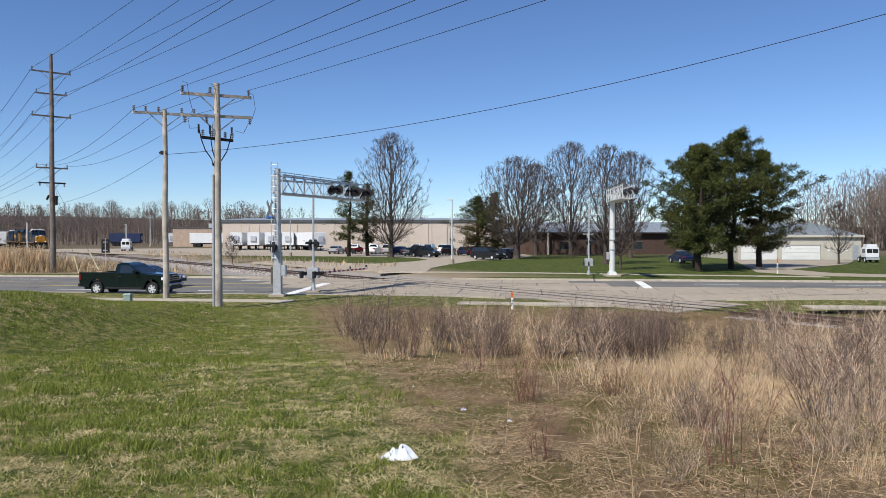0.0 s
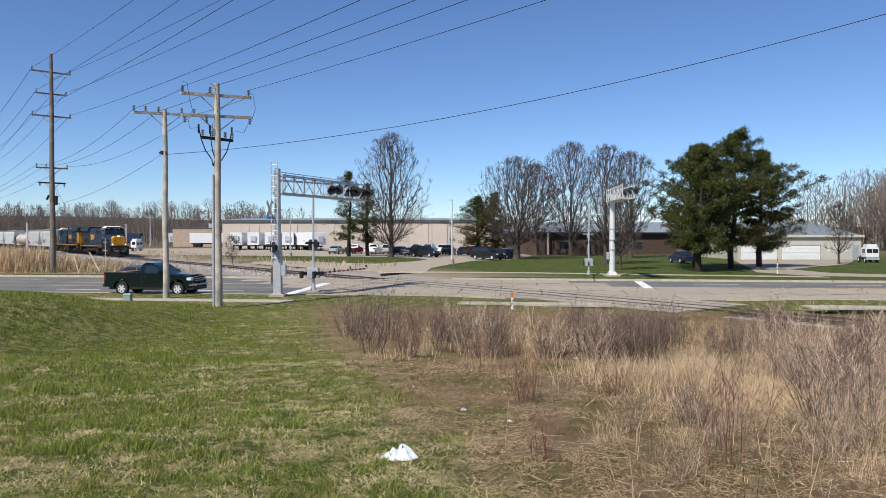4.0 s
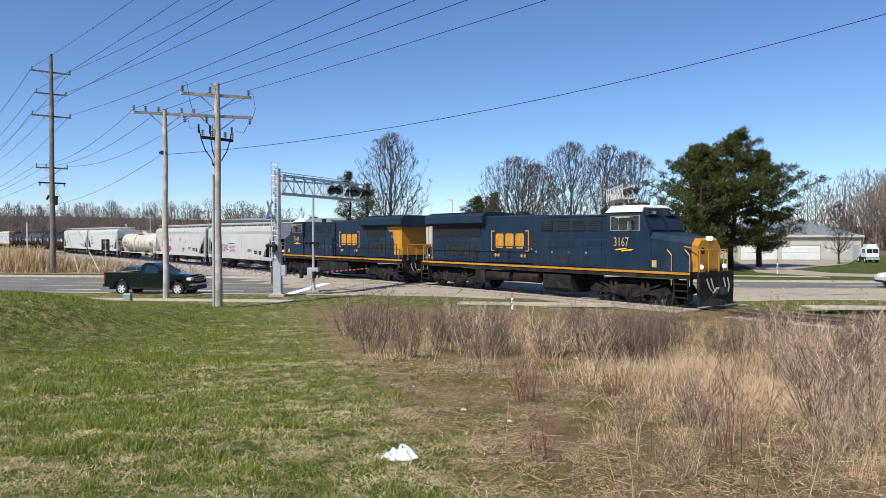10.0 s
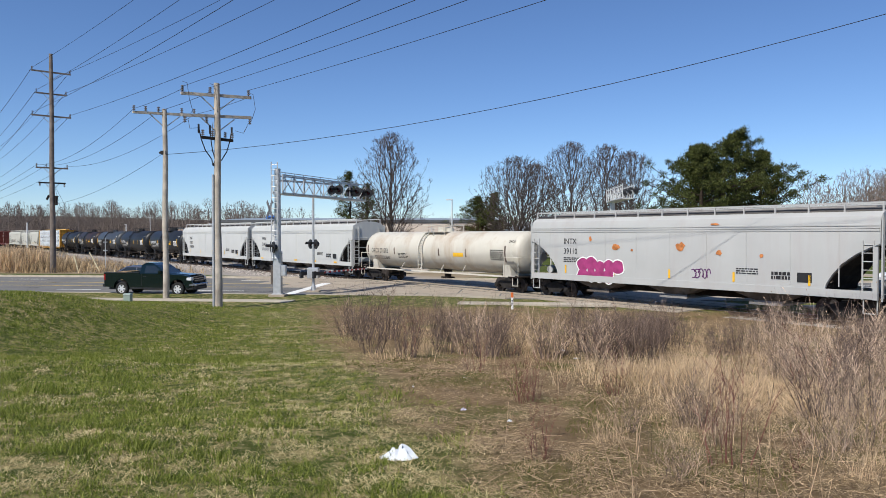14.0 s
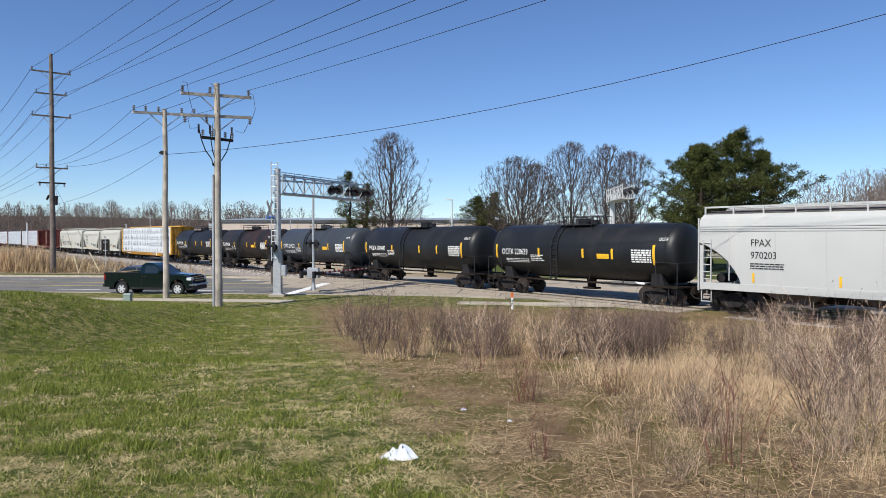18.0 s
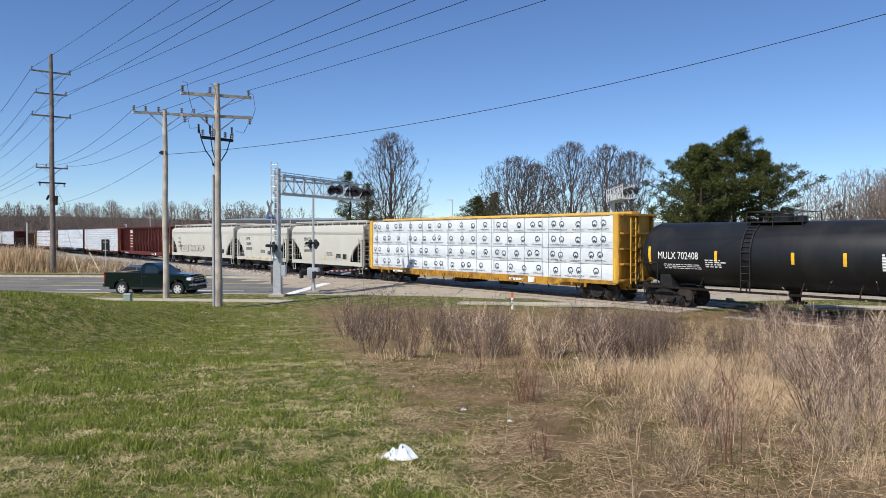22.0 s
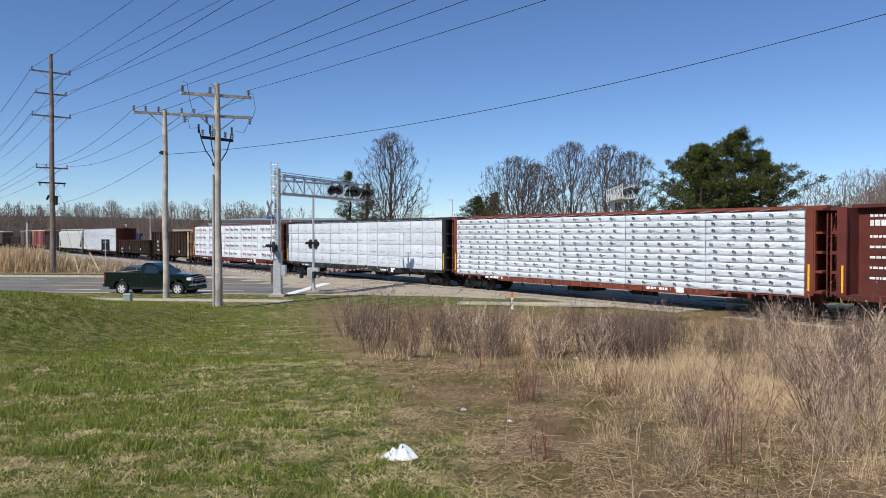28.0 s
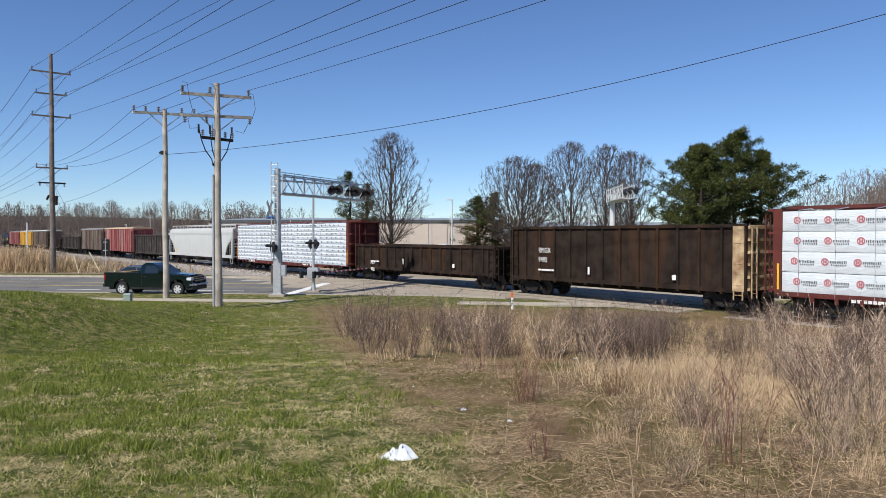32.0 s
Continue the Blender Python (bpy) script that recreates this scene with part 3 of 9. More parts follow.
PRINT_R = mat("red_print", (0.44, 0.10, 0.11), 0.6, var=0.1, scale=6, bump=0)
MAGENTA = mat("magenta_spray", (0.28, 0.037, 0.14), 0.6, var=0.25, scale=3, bump=0)
PURPLE = mat("purple_spray", (0.09, 0.02, 0.10), 0.6, var=0.25, scale=3, bump=0)
RUSTSPOT = mat("rust_patch", (0.42, 0.16, 0.05), 0.9, var=0.4, scale=6, bump=0)


def wrap_material(name, base, crease):
    """Plastic lumber wrap: pale, creased and slightly glossy."""
    m = mat(name, base, 0.42, var=0.06, scale=2.0, objrand=0.05, bump=0)
    n, l = m.node_tree.nodes, m.node_tree.links
    co = n.new("ShaderNodeTexCoord").outputs["Object"]
    mp = n.new("ShaderNodeMapping")
    mp.inputs["Rotation"].default_value = (0, 0.6, 0)
    mp.inputs["Scale"].default_value = (0.7, 1, 2.2)
    l.new(co, mp.inputs[0])
    z = n.new("ShaderNodeTexNoise")
    z.inputs["Scale"].default_value, z.inputs["Detail"].default_value, z.inputs["Distortion"].default_value = 2.6, 5, 1.2
    l.new(mp.outputs[0], z.inputs["Vector"])
    b = n.new("ShaderNodeBump")
    b.inputs["Strength"].default_value, b.inputs["Distance"].default_value = crease, 0.12
    l.new(z.outputs[0], b.inputs["Height"])
    l.new(b.outputs[0], n["Principled BSDF"].inputs["Normal"])
    return m


WRAP = wrap_material("lumber_wrap", (0.60, 0.635, 0.66), 0.34)
WRAP_B = wrap_material("lumber_wrap_wrinkled", (0.56, 0.595, 0.635), 0.7)


def at_track(s, back=False):
    p = TRACK0 + TRACK_AWAY * s
    return pose(p.x, p.y, 0, 0, 0, TURN + (180 if back else 0))


def car(name, a, b, label, category, group="", back=False):
    """A wagon between two couplings; x points the way the train goes, -y faces the viewer's side."""
    ob = thing(name, at_track((a + b) / 2, back), label, category, group)
    TRAIN.append((ob, (a + b) / 2, back))
    return ob, b - a


def words(name, s, size, x, y, z, material, parent, flip=False, squeeze=1.0):
    """Upright lettering on a side: starts at x, reads towards +x on the -y side (flip: the +y side)."""
    cu = bpy.data.curves.new(name, "FONT")
    cu.body, cu.size, cu.extrude, cu.resolution_u = s, size, 0.002, 2
    tmp = new("tmp", cu)
    me = bpy.data.meshes.new_from_object(tmp)
    bpy.data.objects.remove(tmp)
    bpy.data.curves.remove(cu)
    me.materials.clear()
    me.materials.append(material)
    ob = new(name, me)
    ob.parent = parent
    ob.matrix_basis = pose(x, y, z, 90, 0, 180 if flip else 0) @ Matrix.Diagonal((squeeze, 1, 1, 1))
    return ob


def bars(mb, x, y, z, w, h, rows, fill=0.55, seed=1):
    """Small print: rows of short plain bars that fill a rectangle."""
    rnd = random.Random(seed)
    p = h / rows
    for r in range(rows):
        u = x
        while u < x + w - 0.02:
            k = min(rnd.uniform(0.06, 0.22), x + w - u)
            mb.box(u, u + k, y - 0.004, y, z + h - (r + fill) * p, z + h - r * p)
            u += k + 0.04
    return mb


# shared bogie meshes
def wheel_mesh():
    mb = Mb()
    for s in (-1, 1):
        y = s * 0.75
        mb.cyl((0, y - s * 0.07, 0), (0, y + s * 0.05, 0), 0.46, 0.455, 20)
        mb.cyl((0, y - s * 0.10, 0), (0, y - s * 0.07, 0), 0.49, 0.49, 20)
        mb.cyl((0, y + s * 0.05, 0), (0, y + s * 0.09, 0), 0.16, 0.14, 10)
    mb.cyl((0, -1.05, 0), (0, 1.05, 0), 0.08, n=8)
    return fix_normals(mb.mesh("wheelset", [WHEEL], True))


def frame_mesh():
    mb = Mb()
    for s in (-1, 1):
        y = s * 1.02
        top = [(-1.08, 0.44), (-0.7, 0.66), (-0.3, 0.80), (0.3, 0.80), (0.7, 0.66), (1.08, 0.44), (1.08, 0.34), (0.62, 0.50), (0.34, 0.24), (-0.34, 0.24), (-0.62, 0.50), (-1.08, 0.34)]
        mb.prism(top, "y", y - 0.08, y + 0.08)
        for u in (-0.89, 0.89):
            mb.box(u - 0.17, u + 0.17, y - 0.12, y + 0.12, 0.30, 0.58)
            mb.cyl((u, y - 0.16, 0.46), (u, y + 0.16, 0.46), 0.13, n=10)
        for u in (-0.2, 0, 0.2):
            mb.cyl((u, y, 0.30), (u, y, 0.62), 0.085, n=8)
    mb.box(-0.22, 0.22, -1.05, 1.05, 0.55, 0.86)
    return fix_normals(mb.mesh("truck_frame", [STEEL_DARK]))


WHEEL_ME, FRAME_ME = wheel_mesh(), frame_mesh()


def bogies(ob, L, inset=1.9):
    for x in (L / 2 - inset, -L / 2 + inset):
        b = piece("bogie", FRAME_ME, ob, pose(x, 0, 0))
        for u in (-0.89, 0.89):
            piece("wheelset", WHEEL_ME, b, pose(u, 0, 0.46))


def couplers(ob, L, z=0.86):
    for s in (-1, 1):
        mb = Mb().box(min(s * (L / 2 - 1.0), s * (L / 2 - 0.25)), max(s * (L / 2 - 1.0), s * (L / 2 - 0.25)), -0.14, 0.14, z - 0.14, z + 0.14)
        mb.cyl((s * (L / 2 - 0.25), 0.0, z - 0.18), (s * (L / 2 - 0.25), 0.0, z + 0.18), 0.2, n=8)
        mb.tube([(s * (L / 2 - 0.8), -0.35, z - 0.1), (s * (L / 2 - 0.4), -0.38, z - 0.42), (s * (L / 2), -0.36, z - 0.45)], 0.03, 5)
        part("coupler", mb, STEEL_DARK, ob)


def ladder(mb, x, y, z0, z1, w=0.4, n=7, axis="x", r=0.022):
    for s in (-1, 1):
        p = (x + s * w / 2, y) if axis == "x" else (x, y + s * w / 2)
        mb.bar((*p, z0), (*p, z1), 0.05)
    for i in range(n):
        z = z0 + (z1 - z0) * (i + 0.5) / n
        if axis == "x":
            mb.cyl((x - w / 2, y, z), (x + w / 2, y, z), r, n=5, caps=False)
        else:
            mb.cyl((x, y - w / 2, z), (x, y + w / 2, z), r, n=5, caps=False)
    return mb


HATCH_MAT = mat("grey_roof_steel", (0.24, 0.23, 0.22), 0.7, 0.2, var=0.2)


def hopper(a, b, label, material, bays=3, top=4.55, marks=("", ""), seed=0, ink=LETTER_K, small=True):
    ob, L = car("covered_hopper", a, b, label, "freight wagon", "wagons of the freight train")
    rnd = random.Random(seed)
    E = L / 2 - 0.55
    side = 1.55
    cut = 2.05 if L > 16 else 1.95
    tz = top - 0.35

    def ring(x, zb, inset=0.0):
        pts = [(-1.5 + inset, zb), (-side, zb + 0.05), (-side, tz - 0.35), (-1.44, tz), (-1.12, top - 0.14), (-0.55, top), (0.55, top), (1.12, top - 0.14), (1.44, tz), (side, tz - 0.35), (side, zb + 0.05), (1.5 - inset, zb)]
        return [(x, y, z) for y, z in pts]
    bend = [(0.0, 3.12), (0.18, 2.98), (0.42, 2.72), (0.68, 2.32), (0.86, 1.88), (0.97, 1.5), (1.0, 1.28)]
    mb = Mb().loft([ring(-E + cut * k, z) for k, z in bend] + [ring(0, 1.28)] + [ring(E - cut * k, z) for k, z in reversed(bend)])
    part("body", mb, material, ob, smooth=True)
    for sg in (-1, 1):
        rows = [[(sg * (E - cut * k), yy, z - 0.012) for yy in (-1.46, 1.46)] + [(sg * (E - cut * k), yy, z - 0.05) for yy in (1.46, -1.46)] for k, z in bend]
        part("slope_sheet", Mb().loft(rows), SLOPE_SHADE, ob, "slope sheet under the body end, its shade painted dark", smooth=False)
        part("roof_sheet", Mb().loft([[(xx, sg * 1.15, top - 0.13), (xx, sg * 0.56, top + 0.012), (xx, sg * 0.56, top - 0.02), (xx, sg * 1.15, top - 0.16)] for xx in (-E + 0.03, E - 0.03)]), ROOF_GRIME_SHADE, ob, "dull grey roof sheet with the walk's shade painted in")
    # horizontal beads under the roof, weld seams on the side
    mb = Mb()
    for s in (-1, 1):
        for z in (tz - 0.36, tz - 0.46, tz - 0.56):
            mb.box(-E + 0.02, E - 0.02, s * side - 0.022, s * side + 0.022, z - 0.028, z + 0.012)
    pieces("side_bead", mb, material, ob)
    mb = Mb()
    k = int((2 * E - 3) / 1.9)
    for i in range(k + 1):
        x = -E + 1.5 + (2 * E - 3) * i / k
        mb.box(x - 0.022, x + 0.022, -side - 0.008, -side + 0.01, 1.45, tz - 0.6)
    pieces("weld_seam", mb, material, ob)
    # side sill and its end posts
    mb = Mb()
    for s in (-1, 1):
        y = s * (side - 0.02)
        mb.box(-E + 0.1, E - 0.1, y - 0.06, y + 0.06, 1.02, 1.34)
        for x in (-E + 0.14, E - 0.14):
            mb.box(x - 0.07, x + 0.07, y - 0.07, y + 0.07, 1.0, 3.05)
    part("side_sill", mb, material, ob)
    part("center_sill", Mb().box(-L / 2 + 0.6, L / 2 - 0.6, -0.35, 0.35, 0.62, 1.0).box(-E - 0.12, -E + 1.5, -1.45, 1.45, 0.95, 1.06).box(E - 1.5, E + 0.12, -1.45, 1.45, 0.95, 1.06), UNDER, ob)
    # bays with their gates
    span = 2 * E - 2 * cut - 0.6
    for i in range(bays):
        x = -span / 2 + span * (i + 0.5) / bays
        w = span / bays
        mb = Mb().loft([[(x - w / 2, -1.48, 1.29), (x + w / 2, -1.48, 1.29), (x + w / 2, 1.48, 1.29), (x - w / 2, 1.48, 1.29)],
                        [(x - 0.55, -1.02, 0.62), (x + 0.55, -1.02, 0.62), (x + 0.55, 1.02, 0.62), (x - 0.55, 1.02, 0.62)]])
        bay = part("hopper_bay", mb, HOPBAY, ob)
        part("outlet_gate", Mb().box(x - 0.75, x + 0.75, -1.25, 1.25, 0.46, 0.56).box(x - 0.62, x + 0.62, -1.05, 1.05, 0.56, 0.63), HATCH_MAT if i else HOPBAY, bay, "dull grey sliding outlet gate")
    # end gear: ladders, brake wheel, air tank behind the slope
    for s in (-1, 1):
        mb = Mb()
        ladder(mb, s * (E + 0.06), -1.18, 1.05, 4.2, 0.42, 9, "y")
        ladder(mb, s * (E + 0.06), 1.18, 1.05, 4.2, 0.42, 9, "y")
        ladder(mb, s * (E - 0.42), -side - 0.02, 1.0, 3.3, 0.40, 7)
        for z in (1.7, 2.5, 3.3):
            mb.cyl((s * (E + 0.06), -1.4, z), (s * (E + 0.06), 1.4, z), 0.022, n=5)
        for y in (-1.5, 1.5):
            mb.bar((s * (E + 0.06), y, 0.95), (s * (E + 0.06), y, 4.3), 0.06)
            mb.bar((s * (E - 0.1), y, 0.45), (s * (E - 0.1), y, 1.0), 0.04)
            mb.bar((s * (E - 0.6), y, 0.45), (s * (E - 0.6), y, 1.0), 0.04)
            mb.bar((s * (E - 0.1), y, 0.46), (s * (E - 0.6), y, 0.46), 0.04)
        part("end_ladder", mb, material, ob)
        mb = Mb().cyl((s * (E - 0.5), -0.55, 1.5), (s * (E - 0.5), 0.55, 1.5), 0.22, n=10)
        if s < 0:
            mb.cyl((s * (E + 0.10), -0.45, 2.2), (s * (E + 0.14), -0.45, 2.2), 0.27, n=14)
        part("brake_gear", mb, STEEL_DARK if seed % 2 else material, ob)
    # roof walk on posts
    mb = Mb()
    n = int(2 * E / 1.35)
    for s in (-1, 1):
        mb.box(-E, E, s * 0.98 - 0.13, s * 0.98 + 0.13, top + 0.15, top + 0.18)
        mb.box(-E, E, s * 1.11 - 0.015, s * 1.11 + 0.015, top + 0.13, top + 0.21)
        for i in range(n + 1):
            x = -E + 0.05 + (2 * E - 0.1) * i / n
            mb.bar((x, s * 1.13, top - 0.2), (x, s * 1.13, top + 0.18), 0.065)
    part("roof_walk", mb, material, ob)
    part("roof_hatch", Mb().box(-E + 0.6, E - 0.6, -0.36, 0.36, top - 0.02, top + 0.09, 0.03), HATCH_MAT, ob, "long grey roof hatch")
    # marks
    y = -side - 0.014
    if marks[0]:
        x0 = -E + cut + 0.45
        words("reporting_mark", marks[0], 0.44, x0, y, 3.02, ink, ob, squeeze=0.9)
        words("car_number", marks[1], 0.44, x0, y, 2.48, ink, ob, squeeze=0.9)
        mb = bars(Mb(), x0, y, 1.98, 1.5, 0.3, 3, 0.5, seed)
        bars(mb, E - cut - 2.2, y, 1.6, 0.8, 0.35, 2, 0.8, seed + 1)
        bars(mb, E - cut - 3.8, y, 1.75, 1.0, 0.3, 3, 0.5, seed + 2)
        mb.box(E - cut - 1.1, E - cut - 0.5, y - 0.004, y, 1.55, 1.95)
        tagged(part("stencil_print", mb, ink, ob), kind="stuff")
    mb = Mb()
    for i in range(5):
        x = -E + cut + 0.6 + (2 * E - 2 * cut - 1.2) * i / 4
        if small:
            mb.box(x - 0.05, x + 0.05, y - 0.004, y, 1.42, 1.85)
        else:
            mb.box(x - 0.25, x + 0.25, y - 0.056, y - 0.05, 1.2, 1.32)
    pieces("reflective_strip", mb, LETTER_Y, ob)
    bogies(ob, L, 1.95)
    couplers(ob, L)
    return ob, L, E, y


def scribble(parent, name, x, y, z, w, h, material, seed, loops=7, r=0.03):
    """Sprayed loops, as flat strokes on a side."""
    rnd = random.Random(seed)
    mb = Mb()
    for i in range(loops):
        cx, cz = x + w * (i + 0.5) / loops, z + h * rnd.uniform(0.4, 0.6)
        rx, rz = w / loops * rnd.uniform(0.45, 0.75), h * rnd.uniform(0.3, 0.5)
        a0, n = rnd.uniform(0, 6.28), 14
        arc = rnd.uniform(4.0, 6.28)
        pts = [(cx + rx * math.cos(a0 + arc * k / n) * (1 + 0.25 * math.sin(3 * k)), y, cz + rz * math.sin(a0 + arc * k / n)) for k in range(n + 1)]
        for p, q in zip(pts, pts[1:]):
            mb.bar(p, q, 0.008, r * 2)
    return part(name, mb, material, parent, "sprayed graffiti strokes")


def blobs(parent, x, y, z, w, h, fill, seed, n=9):
    """Sprayed bubble shapes with a pale rim."""
    rnd = random.Random(seed)
    rim, core = Mb(), Mb()
    for i in range(n):
        cx = x + w * (i // 2 + 0.5) / ((n + 1) // 2)
        cz = z + h * (0.28 if i % 2 else 0.72) * rnd.uniform(0.9, 1.1)
        rx, rz = w / n * rnd.uniform(0.95, 1.25), h * rnd.uniform(0.26, 0.34)
        ph = rnd.uniform(0, 6)
        for mb, k, off in ((rim, 1.18, 0.0), (core, 1.0, 0.003 + 0.0004 * i)):
            pts = [(cx + rx * k * math.cos(t * 0.3927) * (1 + 0.13 * math.sin(3 * t * 0.39 + ph)), cz + rz * k * math.sin(t * 0.3927)) for t in range(16)]
            mb.prism(pts, "y", y - 0.006 - off, y)
    part("graffiti_rim", rim, LETTER_W, parent, "white graffiti rim")
    part("graffiti", core, fill, parent, "magenta bubble graffiti")


def patch(mb, x, y, z, w, h, seed):
    rnd = random.Random(seed)
    pts = [(x + w / 2 * math.cos(t * 0.449) * rnd.uniform(0.6, 1.1), z + h / 2 * math.sin(t * 0.449) * rnd.uniform(0.6, 1.1)) for t in range(14)]
    return mb.prism(pts, "y", y - 0.004, y)


def tank(a, b, label, material, marks=("", ""), ink=LETTER_W, seed=0, radius=1.5, strips=True):
    ob, L = car("tank_wagon", a, b, label, "tank wagon", "wagons of the freight train")
    E = L / 2 - 0.75
    zc = 1.12 + radius
    n = 36
    secs = []
    for x, k in ((-E, 0.30), (-E + 0.04, 0.62), (-E + 0.14, 0.82), (-E + 0.32, 0.95), (-E + 0.6, 1.0), (E - 0.6, 1.0), (E - 0.32, 0.95), (E - 0.14, 0.82), (E - 0.04, 0.62), (E, 0.30)):
        secs.append([(x, radius * k * math.sin(2 * math.pi * i / n), zc + radius * k * math.cos(2 * math.pi * i / n)) for i in range(n)])
    part("tank_shell", Mb().loft(secs), material, ob, smooth=True)
    mb = Mb()
    for x in (-E + 0.62, E - 0.62):
        secs = [[(x + u, (radius + 0.012) * math.sin(2 * math.pi * i / n), zc + (radius + 0.012) * math.cos(2 * math.pi * i / n)) for i in range(n)] for u in (-0.03, 0.03)]
        mb.loft(secs)
    pieces("shell_seam", mb, material, ob)
    # saddles, stub sills and end platforms
    for s in (-1, 1):
        x = s * (E - 1.35)
        mb = Mb().loft([[(x - 0.4, -1.0, 0.95), (x + 0.4, -1.0, 0.95), (x + 0.4, 1.0, 0.95), (x - 0.4, 1.0, 0.95)],
                        [(x - 0.28, -1.1, 1.65), (x + 0.28, -1.1, 1.65), (x + 0.28, 1.1, 1.65), (x - 0.28, 1.1, 1.65)]])
        part("saddle", mb, material if material is TANK_CREAM else BLACK, ob)
        mb = Mb().box(min(s * (E - 2.6), s * (L / 2 - 0.4)), max(s * (E - 2.6), s * (L / 2 - 0.4)), -0.36, 0.36, 0.62, 1.0)
        mb.box(min(s * (L / 2 - 1.5), s * (L / 2 - 0.62)), max(s * (L / 2 - 1.5), s * (L / 2 - 0.62)), -1.5, 1.5, 0.92, 1.0)
        part("end_platform", mb, UNDER, ob)
        for y in (-1.46, 1.46):
            mb = Mb()
            for x in (s * (L / 2 - 0.68), s * (L / 2 - 1.9)):
                mb.cyl((x, y, 0.95), (x, y, 2.15), 0.024, n=6)
            mb.cyl((s * (L / 2 - 0.68), y, 2.15), (s * (L / 2 - 1.9), y, 2.15), 0.024, n=6)
            mb.tube([(s * (L / 2 - 0.7), y, 0.98), (s * (L / 2 - 0.7), y, 0.45), (s * (L / 2 - 1.15), y, 0.45), (s * (L / 2 - 1.15), y, 0.98)], 0.022, 5)
            mb.cyl((s * (L / 2 - 0.68), y, 2.15), (s * (L / 2 - 0.68), 0, 2.15), 0.024, n=6)
            part("end_railing", mb, BLACK if material is not TANK_CREAM else material, ob)
    # side rod between the ends
    mb = Mb()
    for y in (-1.42, 1.42):
        mb.bar((-L / 2 + 1.0, y, 0.98), (L / 2 - 1.0, y, 0.98), 0.05, 0.1)
        for x in (-3.5, -1.2, 1.2, 3.5):
            mb.bar((x, y, 0.98), (x, y * 0.75, 1.5), 0.04)
    part("side_rail", mb, UNDER if material is not TANK_CREAM else material, ob)
    part("bottom_outlet", Mb().cyl((0.3, 0, 0.55), (0.3, 0, 1.2), 0.22, 0.3, 12).box(-0.1, 0.7, -0.3, 0.3, 0.5, 0.6), UNDER, ob)
    # dome platform, ladder and railing
    px = -0.4
    zt = zc + radius
    mb = Mb().box(px - 1.1, px + 1.4, -0.85, 0.85, zt - 0.06, zt - 0.01)
    ladder(mb, px - 0.75, -radius - 0.06, 1.0, zc + 0.3, 0.42, 6)
    for k in range(8):
        t0, t1 = 0.25 + 0.14 * k, 0.25 + 0.14 * (k + 1)
        for u in (-0.21, 0.21):
            mb.bar((px - 0.75 + u, -(radius + 0.06) * math.cos(t0 - 0.1), zc + (radius + 0.06) * math.sin(t0 - 0.1)), (px - 0.75 + u, -(radius + 0.06) * math.cos(t1 - 0.1), zc + (radius + 0.06) * math.sin(t1 - 0.1)), 0.05)
        mb.cyl((px - 0.96, -(radius + 0.06) * math.cos(t0), zc + (radius + 0.06) * math.sin(t0)), (px - 0.54, -(radius + 0.06) * math.cos(t0), zc + (radius + 0.06) * math.sin(t0)), 0.02, n=5)
    part("ladder", mb, BLACK if material is not TANK_CREAM else material, ob)
    mb = Mb()
    for y in (-0.85, 0.85):
        for u in (-1.1, 0.1, 1.4):
            mb.cyl((px + u, y, zt - 0.3), (px + u, y, zt + 0.42), 0.022, n=5)
        for z in (0.18, 0.42):
            mb.cyl((px - 1.1, y, zt + z), (px + 1.4, y, zt + z), 0.02, n=5)
    for u in (-1.1, 1.4):
        mb.cyl((px + u, -0.85, zt + 0.42), (px + u, 0.85, zt + 0.42), 0.02, n=5)
    part("platform_railing", mb, BLACK if material is not TANK_CREAM else material, ob)
    part("manway", Mb().cyl((px + 0.2, 0, zt - 0.1), (px + 0.2, 0, zt + 0.32), 0.42, 0.42, 16).cyl((px + 0.95, 0, zt - 0.1), (px + 0.95, 0, zt + 0.24), 0.26, 0.26, 14), material, ob)

    # markings follow the shell's curve, in short flat rows
    def skin(x0, x1, z0, z1, mb, off=0.006, k=5):
        prev = None
        for i in range(k + 1):
            z = z0 + (z1 - z0) * i / k
            yy = -math.sqrt(max((radius + off) ** 2 - (z - zc) ** 2, 0.01))
            if prev:
                mb.add([(x0, prev[0], prev[1]), (x1, prev[0], prev[1]), (x1, yy, z), (x0, yy, z)], [(0, 1, 2, 3)])
            prev = (yy, z)
    if strips:
        mb = Mb()
        for x, hh in ((-E + 0.72, 0.85), (-E + 4.3, 0.5), (0.9, 0.5), (E * 0.43, 0.55), (E - 1.25, 1.0)):
            mb = Mb()
            skin(x - 0.07, x + 0.07, zc - 0.1 - hh / 2, zc - 0.1 + hh / 2, mb)
            part("reflective_strip", mb, BOX_BROWN if material is TANK_CREAM else LETTER_Y, ob)
        if marks[0] != "MULX":
            mb = Mb()
            skin(E * 0.28, E * 0.40, zc - 0.36, zc - 0.10, mb)
            part("yellow_panel", mb, LETTER_Y, ob, "small yellow notice panel")
        mb = Mb()
        rnd = random.Random(seed)
        for r in range(6):
            u = E - 2.6
            while u < E - 1.45:
                w = rnd.uniform(0.08, 0.26)
                skin(u, min(u + w, E - 1.4), zc - 0.5 + 0.115 * r, zc - 0.42 + 0.115 * r, mb, k=1)
                u += w + 0.05
        for r in range(3):
            u = -E + 1.5
            while u < -E + 3.4:
                w = rnd.uniform(0.08, 0.3)
                skin(u, u + w, zc - 0.62 + 0.09 * r - 0.1, zc - 0.58 + 0.09 * r - 0.1, mb, k=1)
                u += w + 0.06
